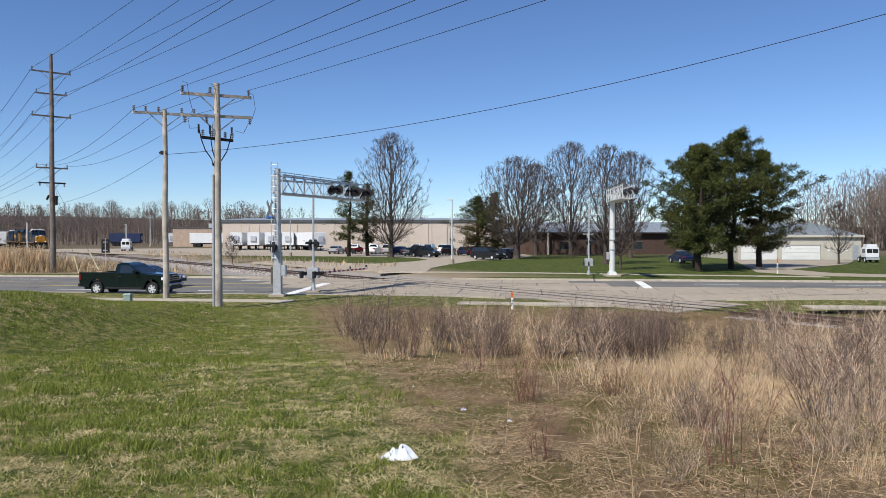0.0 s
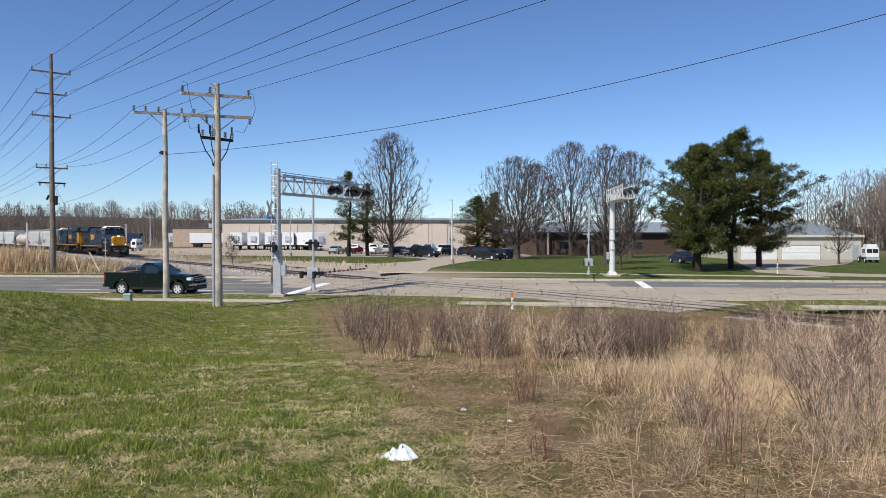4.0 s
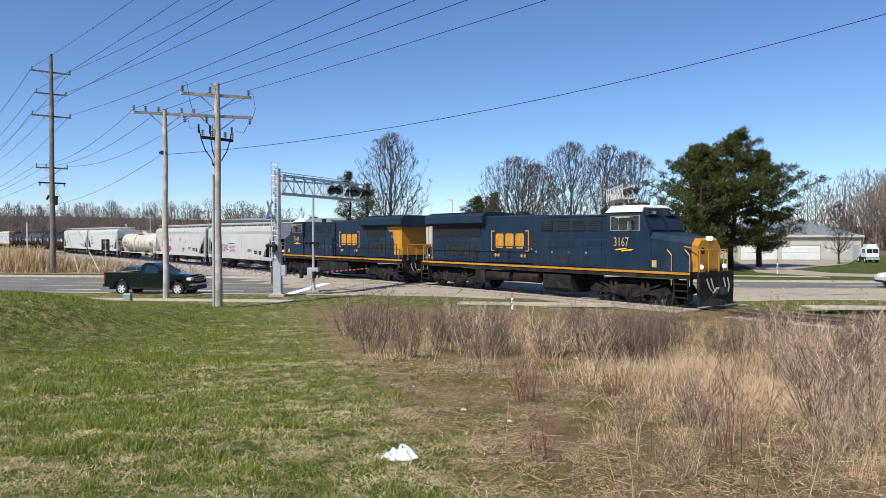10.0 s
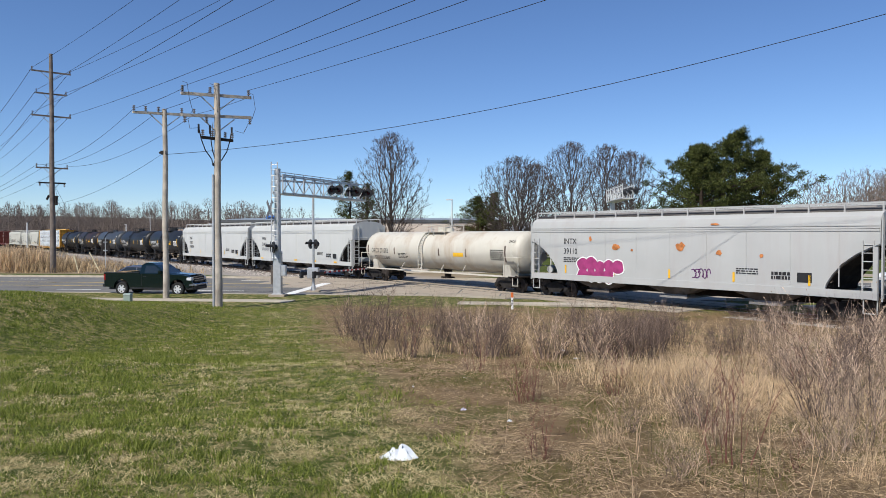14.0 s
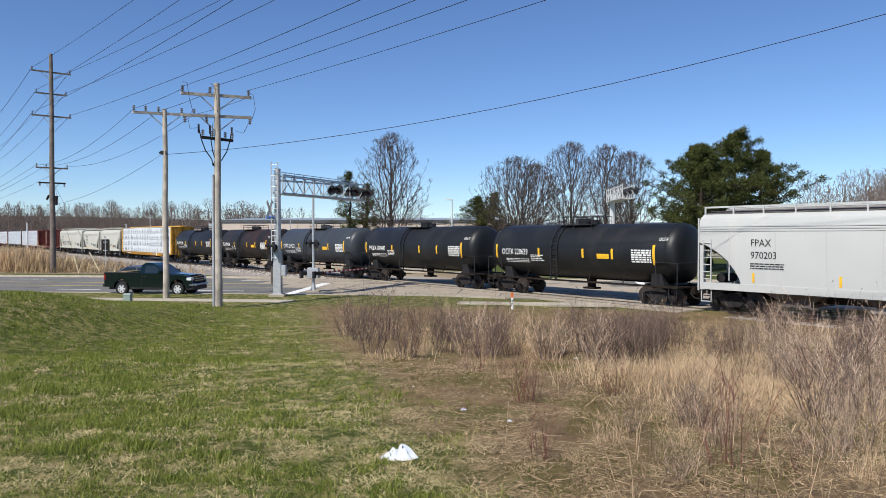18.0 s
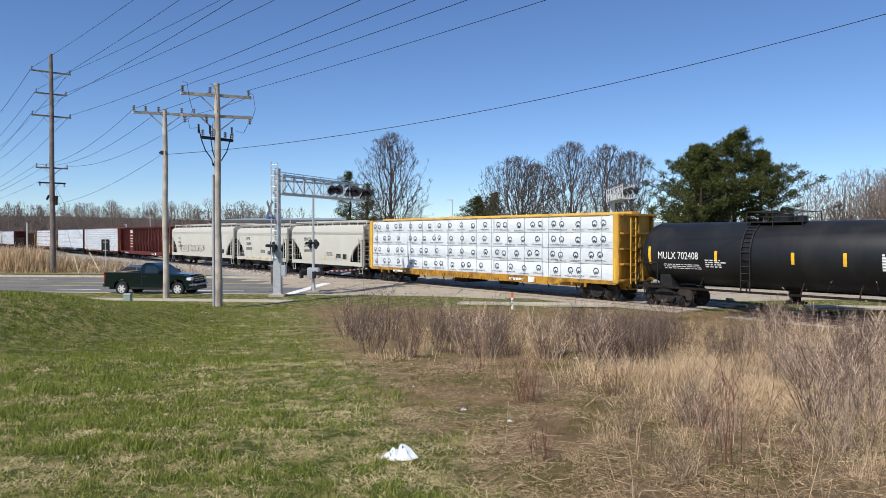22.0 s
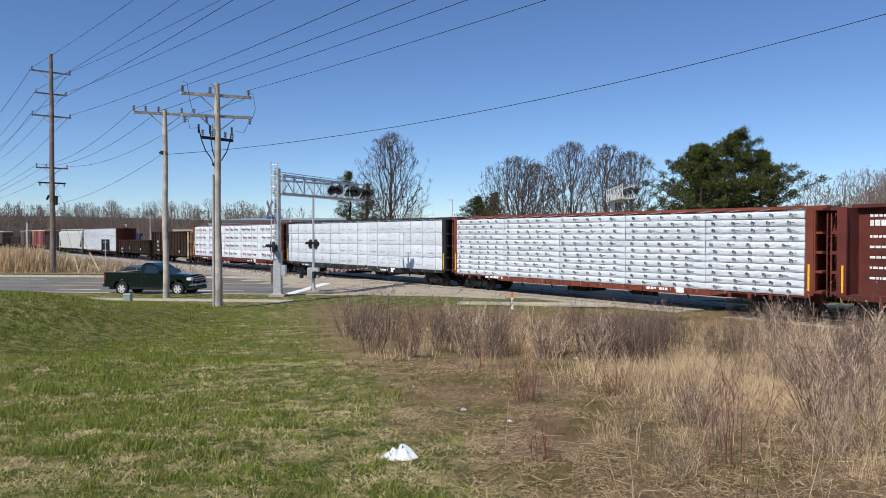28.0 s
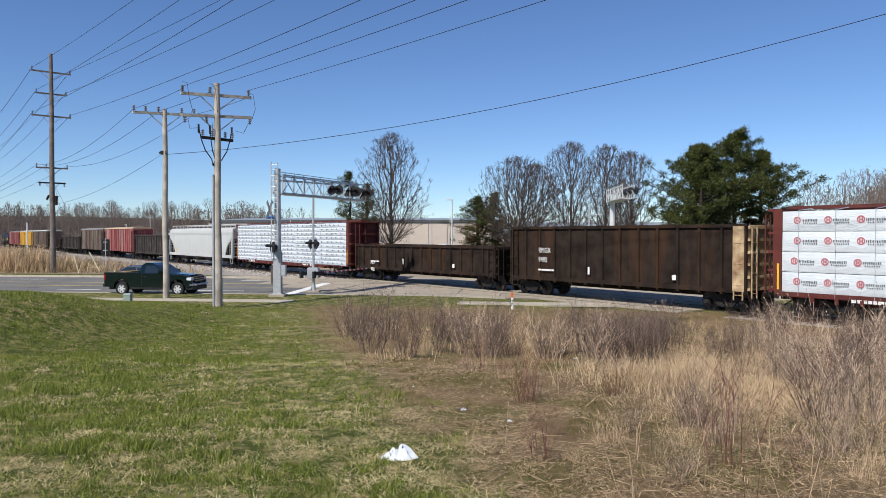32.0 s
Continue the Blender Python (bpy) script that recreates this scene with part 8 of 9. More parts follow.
pb = utility_pole(-15.0, 39.1, 10.2, 0.17, 0.12, "weathered wooden utility pole on the grass verge")
crossarm(pb, 0, 0, 9.95, 3.3, POLEWOOD, -0.08, True, (-0.96, -0.6, -0.2, 0.55, 0.96))
part("wire_bracket", Mb().box(-0.2, 0.1, -0.12, 0.1, 7.75, 7.95).cyl((-0.3, 0, 7.85), (-0.1, 0, 7.85), 0.06, n=8), STEEL_DARK, pb)
pc = utility_pole(-10.4, 33.4, 10.3, 0.19, 0.13, "weathered wooden utility pole with cable risers")
crossarm(pc, 0, 0, 9.745, 3.3, POLEWOOD, -0.085, True, (-0.96, -0.2, 0.92))
crossarm(pc, 0, 0, 8.79, 3.3, POLEWOOD, -0.10, True, (-0.9, -0.3, 0.96), up=False)
crossarm(pc, 0, 0, 7.75, 1.5, STEEL_DARK, 0.02, False, (-0.9, -0.3, 0.5, 0.95))
mb = Mb()
for k in (-0.75, -0.3, 0.6):
    p = CROSS * k
    pts = [(p.x * 1.15, p.y * 1.15, 8.25), (p.x, p.y, 7.7), (p.x * 0.75, p.y * 0.75, 7.2), (p.x * 0.35, p.y * 0.35, 6.8), (-0.16, -0.14, 6.5)]
    mb = Mb().tube(pts, 0.026, 6).cyl((p.x * 1.15, p.y * 1.15, 7.95), (p.x * 1.15, p.y * 1.15, 8.35), 0.045, n=8)
    part("cable_riser", mb, BLACK, pc, "black curved cable termination")
part("conduit", Mb().cyl((-0.16, -0.16, 0.0), (-0.16, -0.14, 6.1), 0.055, n=10), GALV, pc, "grey steel conduit up the pole")
mb = Mb()
for k, z in ((-0.96, 9.9), (-0.2, 9.95), (0.92, 9.75)):
    p, q = CROSS * (1.65 * k), CROSS * (1.65 * (k * 0.9 + 0.06))
    mb.tube([(p.x, p.y, z + 0.3), (p.x + 0.25, p.y - 0.1, z + 0.2), (p.x + 0.35, p.y - 0.1, z - 0.5), (q.x + 0.2, q.y, z - 1.0), (q.x, q.y, z - 1.2)], 0.012, 4)
    mb.tube([(q.x, q.y, 8.5), (q.x * 0.9, q.y * 0.9 - 0.2, 8.1), (q.x * 0.6, q.y * 0.6, 8.2)], 0.012, 4)
part("jumper_wire", mb, WIRE, pc)


def wire(a, b, sag, r=0.011, n=18):
    """A hanging conductor as a square-section strand."""
    a, b = Vector(a), Vector(b)
    pts = [a.lerp(b, i / n) - Vector((0, 0, sag * 4 * (i / n) * (1 - i / n))) for i in range(n + 1)]
    cu = Mb()
    secs = [[p + Vector((0, 0, r)), p + CROSS * r, p - Vector((0, 0, r)), p - CROSS * r] for p in pts]
    cu.loft(secs)
    return solid("overhead_wire", cu, WIRE, "thin black overhead power wire", "wire", "overhead wires")


A0 = Vector((-35.3, 65.4, 0))
for z, w, offs in ((18.4, 3.2, (0.2, 2.6)), (16.45, 2.5, (-1.5, 1.6)), (14.45, 3.2, (-1.9, 0.2))):
    for k, off in zip((-0.95, 0.95), offs):
        p = A0 + CROSS * (w / 2 * k)
        far, ahead = p - LINE * 95, p + LINE * 95 + CROSS * off
        wire((*p.xy, z), (*ahead.xy, z), 1.2, 0.016)
        wire((*p.xy, z), (*far.xy, z - 1.5), 3.0, 0.02)
B0, C0 = Vector((-15.0, 39.1, 0)), Vector((-10.4, 33.4, 0))
for ka, kb in ((-0.95, -0.96), (-0.35, -0.2), (0.95, 0.96)):
    a, b, c = A0 + CROSS * (1.3 * ka), B0 + CROSS * (1.65 * kb), C0 + CROSS * (1.65 * kb)
    wire((*a.xy, 9.8), (*b.xy, 10.16), 0.8, 0.013)
    wire((*b.xy, 10.16), (*c.xy, 10.05), 0.06, 0.011, 6)
    far = a - LINE * 95
    wire((*a.xy, 9.8), (*far.xy, 9.0), 1.4, 0.016)
for k, dz in ((-0.96, 0.3), (-0.2, 0.4), (0.92, 0.5)):
    c = C0 + CROSS * (1.65 * k)
    e = c + LINE * 60
    wire((*c.xy, 9.85 + dz), (*e.xy, 10.2 + dz), 0.55, 0.010)
wire((-15.1, 39.1, 7.85), (24, 20.5, 13.2), 1.35, 0.013)
wire((-15.2, 39.1, 7.85), (-35.2, 65.3, 6.3), 0.5, 0.011)

# ---- small street things ----
def marker_post(x, y, h, label):
    ob = thing("marker_post", pose(x, y, gz(x, y)), label, "marker post")
    part("post", Mb().box(-0.055, 0.055, -0.02, 0.02, -0.2, h * 0.7, 0.006), ARM_WHITE, ob)
    part("cap", Mb().box(-0.06, 0.06, -0.024, 0.024, h * 0.7, h, 0.008), mat("orange_plastic", (0.55, 0.13, 0.03), 0.5), ob, "orange post cap")
    mb = bars(Mb(), -0.04, -0.022, h * 0.2, 0.08, h * 0.35, 4, 0.4, 3)
    part("print", mb, PRINT_K, ob)
    return ob


marker_post(3.2, 33.4, 0.78, "white buried cable marker post with an orange cap")
marker_post(29.4, 63.5, 1.35, "white marker post with a long orange cap on concrete")
ob = thing("utility_box", pose(-15.45, 35.4, gz(-15.45, 35.4)), "pale green utility pedestal box in the grass", "utility box")
part("body", Mb().box(-0.17, 0.17, -0.15, 0.15, -0.1, 0.42, 0.02), mat("pale_green_paint", (0.27, 0.33, 0.29), 0.6, var=0.12), ob)
part("lid", Mb().loft([[(-0.19, -0.17, 0.42), (0.19, -0.17, 0.42), (0.19, 0.17, 0.42), (-0.19, 0.17, 0.42)], [(-0.16, -0.14, 0.5), (0.16, -0.14, 0.5), (0.16, 0.14, 0.5), (-0.16, 0.14, 0.5)]]), mat("pale_green_lid", (0.33, 0.4, 0.36), 0.55), ob)
ob = thing("road_sign", pose(-32.7, 70.0, 0.1), "back of a dark road sign on a steel post", "road sign")
part("post", Mb().bar((0, 0, 0), (0, 0, 3.1), 0.06), GALV, ob)
part("plate", Mb().box(-0.4, 0.4, 0.03, 0.05, 1.7, 3.0, 0.006), STEEL_DARK, ob)
part("bracket", Mb().box(-0.2, 0.2, -0.04, 0.03, 1.9, 1.98).box(-0.2, 0.2, -0.04, 0.03, 2.7, 2.78), GALV, ob)
ob = thing("road_sign", pose(-24.3, 103.0, 0.1), "small pale lot sign on a short post", "road sign")
part("post", Mb().bar((0, 0, 0), (0, 0, 1.3), 0.06), GALV, ob)
part("plate", Mb().box(-0.25, 0.25, -0.03, -0.01, 0.9, 1.5), GALV_WHITE, ob)


def light_pole(x, y, h, label, arm=0.7, r=0.09):
    ob = thing("light_pole", pose(x, y, gz(x, y)), label, "lamp post", "parking lot lamps")
    part("base", Mb().cyl((0, 0, -0.1), (0, 0, 0.6), 0.28, n=14), CONCRETE, ob)
    part("pole", Mb().cyl((0, 0, 0.5), (0, 0, h), r, r * 0.7, 10), GALV_WHITE, ob)
    part("lamp_head", Mb().box(-arm, 0.1, -0.14, 0.14, h - 0.06, h + 0.06, 0.02), GALV_WHITE, ob)


light_pole(1.05, 84, 7.5, "grey parking lot lamp post with one head")
light_pole(-24.5, 116, 6.0, "plain grey lot pole by the trailers", 0.1)
light_pole(1.2, 122, 6.5, "thin grey lot pole before the warehouse", 0.1)
light_pole(-92.0, 210, 6.5, "white yard lamp post among trailers", 0.5, 0.2)
light_pole(-83.0, 205, 8.5, "grey yard lamp post with a flat head", 0.8, 0.13)
light_pole(-103.5, 180, 7.0, "pale yard pole near the track", 0.1, 0.2)

# litter in the dead grass
PLASTIC = mat("white_plastic", (0.58, 0.61, 0.66), 0.35, var=0.06, scale=8, bump=0.6, bump_scale=12)


def litter(x, y, w, h, seed, label, name="plastic_bag", material=None, peak=0.4):
    """A thin crumpled sheet: a lopsided heap with creases that run down from its peak."""
    m, n = 16, 14
    vs, fs = [], []
    for k in range(m + 1):
        for j in range(n + 1):
            u, v = k / m * 2 - 1, j / n * 2 - 1
            r = min(1.0, math.hypot(u, v) / (0.86 + 0.22 * noise.noise(Vector((math.atan2(v, u) * 1.3, seed, 0)))))
            pu = u - (peak - 0.5)
            t = math.atan2(v, pu)
            crease = 0.6 + 0.8 * noise.noise(Vector((math.cos(t) * 2.6 + seed, math.sin(t) * 2.6, r * 0.8)))
            z = h * max(0.0, 1 - r ** 1.6) ** 0.8 * crease + 0.10 * h * abs(noise.noise(Vector((u * 5, v * 5, seed))))
            k2 = 1.0 if r < 1 else 1.0 / max(1.0, math.hypot(u, v))
            vs.append((u * k2 * w / 2, v * k2 * w * 0.32, max(0.004, z)))
    for k in range(m):
        for j in range(n):
            i = k * (n + 1) + j
            fs.append((i, i + n + 1, i + n + 2, i + 1))
    mb = Mb().add(vs, fs)
    return solid(name, mb, material or PLASTIC, label, "litter", smooth=True, m=pose(x, y, gz(x, y) - 0.02, 0, 0, (seed * 37) % 40 - 20))


litter(-0.35, 5.8, 0.36, 0.12, 9, "crumpled white plastic bag on the grass")
litter(0.70, 7.5, 0.10, 0.06, 2, "small white plastic scrap in the thatch", "plastic_scrap")
litter(0.24, 8.4, 0.13, 0.06, 3, "crushed pale bottle in dead weeds", "crushed_bottle", mat("pale_violet_plastic", (0.6, 0.58, 0.72), 0.4, var=0.3, scale=30))
litter(-0.22, 9.6, 0.13, 0.03, 4, "flat pale wrapper in dead weeds", "wrapper")
litter(-0.42, 10.2, 0.06, 0.05, 5, "tiny white paper cup in the grass", "paper_cup")
litter(2.9, 17.6, 0.28, 0.07, 6, "pale torn sheet caught in the brush", "torn_sheet")
litter(2.95, 16.0, 0.3, 0.05, 7, "white wrapper caught under shrubs", "wrapper")
litter(0.35, 11.0, 0.25, 0.03, 8, "pale flat stone-like scrap on the soil", "scrap")

# ---- buildings across the road ----
WALL_BEIGE = mat("beige_metal_wall", (0.49, 0.42, 0.35), 0.7, var=0.05, scale=0.4, dirt=(0.5, 0.42, 0.35), dirt_amt=0.2, objrand=0.04)
ROOF_DARK = mat("dark_roof_edge", (0.08, 0.085, 0.09), 0.7, var=0.2)
ROOF_GREY = mat("grey_standing_seam_roof", (0.26, 0.29, 0.32), 0.5, 0.2, var=0.12, scale=1.0)
BRICK = mat("brown_brick", (0.075, 0.048, 0.038), 0.9, var=0.3, scale=4, objrand=0.2)
TAN_WALL = mat("tan_block_wall", (0.38, 0.29, 0.22), 0.85, var=0.12, scale=1.0)
GARAGE_WALL = mat("pale_garage_wall", (0.46, 0.43, 0.365), 0.75, var=0.06, scale=0.8)
DOOR_WHITE = mat("white_sectional_door", (0.68, 0.68, 0.66), 0.55, var=0.04, scale=1)
DARK_BLUE = mat("dark_blue_paint", (0.02, 0.035, 0.09), 0.5, var=0.15)
BRIGHT_BLUE = mat("bright_blue_paint", (0.05, 0.16, 0.5), 0.5, var=0.1)


def building(name, x0, x1, y0, y1, z0, z1, label):
    ob = thing(name, pose((x0 + x1) / 2, y0, z0), label, "building")
    w, d, h = (x1 - x0) / 2, y1 - y0, z1 - z0
    return ob, w, d, h


ob, w, d, h = building("warehouse", -58, 16, 190, 235, -0.6, 7.3, "long beige metal warehouse with a dark roof edge")
part("wall", Mb().box(-w, w, 0.2, d, 0, h - 0.1), WALL_BEIGE, ob)
me = fix_normals(Mb().box(-2.42, 2.42, 0.0, 0.2, 0, h - 0.5, 0.02).mesh("panel", [WALL_BEIGE]))
for i in range(15):
    piece("panel", me, ob, pose(-w + 2.47 + i * 4.93, 0, 0))
part("roof_edge", Mb().box(-w - 0.2, w + 0.2, -0.25, d, h - 0.5, h + 0.25, 0.04), ROOF_DARK, ob)
part("roof", Mb().prism([(-0.2, h + 0.24), (d / 2, h + 1.2), (d, h + 0.24)], "x", -w, w), ROOF_GREY, ob)
mb = Mb()
for x in (-30, -22.5, 5, 18):
    mb.box(x - 0.06, x + 0.06, -0.12, 0.0, 0, h - 0.5)
part("downpipe", mb, GALV, ob)
for i in range(5):
    x = -w + 12 + i * 3.3
    dd = part("dock_door", Mb().box(x - 1.2, x + 1.2, -0.06, 0.02, 1.0, 3.8), ROOF_DARK, ob)
ob = thing("rooftop_unit", pose(-48.5, 205, 7.0), "bright blue rooftop unit above the warehouse", "rooftop unit")
part("casing", Mb().box(-1.4, 1.4, -1, 1, 0, 2.0, 0.05), BRIGHT_BLUE, ob)
part("vent", Mb().box(-1.1, 1.1, -1.03, -1.0, 0.4, 1.6), DARK_BLUE, ob)

ob, w, d, h = building("annex", -80, -66, 214, 240, -1.5, 5.4, "low tan block annex beside the warehouse")
part("wall", Mb().box(-w, w, 0, d, 0, h), TAN_WALL, ob)
part("roof_edge", Mb().box(-w - 0.1, w + 0.1, -0.15, d, h, h + 0.3, 0.04), ROOF_DARK, ob)
part("hatch", Mb().box(4, 5.6, -0.05, 0.02, 3.6, 4.3), ROOF_DARK, ob)
part("vent_hood", Mb().box(3.0, 5.2, 2, 4, h + 0.3, h + 1.6, 0.05), GALV, ob)

ob, w, d, h = building("brick_office", 12.5, 41, 127, 142, 0.12, 3.9, "low brown brick office with a grey metal roof")
part("wall", Mb().box(-w, w, 0.15, d, 0, h), BRICK, ob)
me = fix_normals(Mb().box(-1.75, 1.75, 0.0, 0.15, 0, h, 0.02).mesh("panel", [BRICK]))
for i in range(8):
    piece("panel", me, ob, pose(-w + 1.8 + i * 3.56, 0, 0))
part("roof", Mb().prism([(-0.8, h - 0.05), (-0.8, h + 0.15), (d * 0.45, h + 2.0), (d, h + 1.4), (d, h)], "x", -w - 0.6, w + 0.6), ROOF_GREY, ob)
mb = Mb()
for i in range(24):
    x = -w - 0.5 + (2 * w + 1) * i / 23
    mb.bar((x, -0.8, h + 0.18), (x, d * 0.45, h + 2.03), 0.05)
part("roof_seam", mb, ROOF_GREY, ob)
part("eave_shadow_board", Mb().box(-w - 0.6, w + 0.6, -0.84, -0.8, h - 0.05, h + 0.16), ROOF_DARK, ob)
for x in (-5.5, 2.0, 7.5):
    win = part("window", Mb().box(x - 0.9, x + 0.9, -0.03, 0.02, 0.9, 2.3), ROOF_DARK, ob)
    part("pane", Mb().box(x - 0.8, x + 0.8, -0.05, -0.03, 1.0, 2.2), GLASS_DARK, win)
mb = Mb()
for x in (-8.4, -1.5):
    mb.box(x - 0.14, x + 0.14, -0.9, -0.65, 0, h)
part("column", mb, GARAGE_WALL, ob)

ob, w, d, h = building("garage", 40.2, 57, 98.5, 113, 0.14, 3.35, "pale block garage with white doors and grey roof")
part("wall", Mb().box(-w, w, 0.2, d, 0, h), GARAGE_WALL, ob)
for x0, x1 in ((-w, -8.0), (-3.0, -2.4), (2.9, 8.4)):
    part("wall_bay", Mb().box(x0, x1, 0, 0.2, 0, h), GARAGE_WALL, ob)
part("lintel", Mb().box(-8.0, -3.0, 0, 0.2, 2.0, h).box(-2.4, 2.9, 0, 0.2, 2.0, h), GARAGE_WALL, ob)
for x0, x1 in ((-7.95, -3.05), (-2.35, 2.85)):
    dr = part("overhead_door", Mb().box(x0, x1, 0.08, 0.14, 0, 2.0), DOOR_WHITE, ob, "white sectional overhead door")
    for i in range(4):
        part("door_panel", Mb().box(x0 + 0.05, x1 - 0.05, 0.05, 0.09, 0.03 + i * 0.49, 0.03 + i * 0.49 + 0.46, 0.01), DOOR_WHITE, dr)
part("roof_edge", Mb().box(-w - 0.3, w + 0.3, -0.35, 0, h - 0.15, h + 0.15, 0.03), GARAGE_WALL, ob)
part("roof", Mb().prism([(-w - 0.3, h + 0.1), (w + 0.3, h + 0.1), (w - 6.5, h + 1.75), (-w, h + 1.95)], "y", -0.2, d + 0.2), ROOF_GREY, ob)
for x in (4.0, 6.4):
    part("wall_light", Mb().box(x - 0.18, x + 0.18, -0.04, 0.0, 1.2, 1.55), DOOR_WHITE, ob)
part("side_door", Mb().box(7.2, 8.1, -0.03, 0.01, 0, 2.05), GALV, ob)
part("roof_vent", Mb().cyl((-2, 4, h + 1.7), (-2, 4, h + 2.6), 0.2, n=10).cyl((2.8, 5, h + 1.5), (2.8, 5, h + 2.7), 0.12, n=8), GALV_WHITE, ob)


# ---- vehicles ----
TYRE = mat("tyre_rubber", (0.02, 0.02, 0.02), 0.85, var=0.2)
RIM = mat("alloy_rim", (0.66, 0.66, 0.67), 0.4, 0.3, var=0.1)
CHROME = mat("chrome_trim", (0.34, 0.345, 0.355), 0.25, 0.9, var=0.1)
CAR_GLASS = mat("tinted_car_glass", (0.015, 0.02, 0.022), 0.05, var=0.1, bump=0, spec=0.8)
TAIL_RED = mat("tail_lamp", (0.25, 0.01, 0.01), 0.25, var=0.1, bump=0)
HEAD_CLEAR = mat("headlamp_lens", (0.6, 0.62, 0.65), 0.1, var=0.05, bump=0)


def paint(name, c, rough_=0.22):
    m = mat(name, c, rough_, 0.0, var=0.06, scale=2, bump=0, spec=0.4)
    m.node_tree.nodes["Principled BSDF"].inputs["Coat Weight"].default_value = 0.2
    m.node_tree.nodes["Principled BSDF"].inputs["Coat Roughness"].default_value = 0.06
    return m


def road_wheel(parent, x, y, r, w, s):
    """A wheel whose hub is its origin, so that it can turn."""
    mb = Mb()
    prof = [(0.62, 0.5), (0.9, 0.5), (1.0, 0.36), (1.0, -0.36), (0.9, -0.5), (0.62, -0.5)]
    n = 24
    mb.loft([[(r * k * math.cos(6.283 * i / n), w * u, r * k * math.sin(6.283 * i / n)) for i in range(n)] for k, u in prof], caps=False)
    wh = part("wheel", mb, TYRE, parent, "black tyre", smooth=True)
    wh.location = (x, y, r)
    # a dark disc fills the gaps between the spokes
    part("backing_disc", Mb().cyl((0, s * w * 0.15, 0), (0, s * w * 0.22, 0), r * 0.64, r * 0.64, 20), STEEL_DARK, wh)
    mb = Mb()
    ring = [[(r * k * math.cos(6.283 * i / 24), s * w * u, r * k * math.sin(6.283 * i / 24)) for i in range(24)] for k, u in ((0.66, 0.2), (0.66, 0.44), (0.56, 0.40), (0.56, 0.2))]
    mb.loft(ring, caps=False)
    for i in range(6):
        t = 6.283 * i / 6
        mb.bar((0, s * w * 0.40, 0), (math.cos(t) * r * 0.62, s * w * 0.42, math.sin(t) * r * 0.62), 0.05, r * 0.22)
    mb.cyl((0, s * w * 0.3, 0), (0, s * w * 0.5, 0), r * 0.16, n=10)
    part("rim", mb, RIM, wh, "six-spoke alloy rim")
    return wh


def arch_profile(L, z0, top, wheels, r):
    """Lower outline of a body side with its round wheel openings, front to back."""
    pts = []
    for wx in sorted(wheels, reverse=True):
        for k in range(9):
            t = math.pi * k / 8
            pts.append((wx + r * math.cos(t), max(z0, 0.02 + r * 0.92 + r * math.sin(t) * 0.98) if 0 < k < 8 else z0))
    return pts


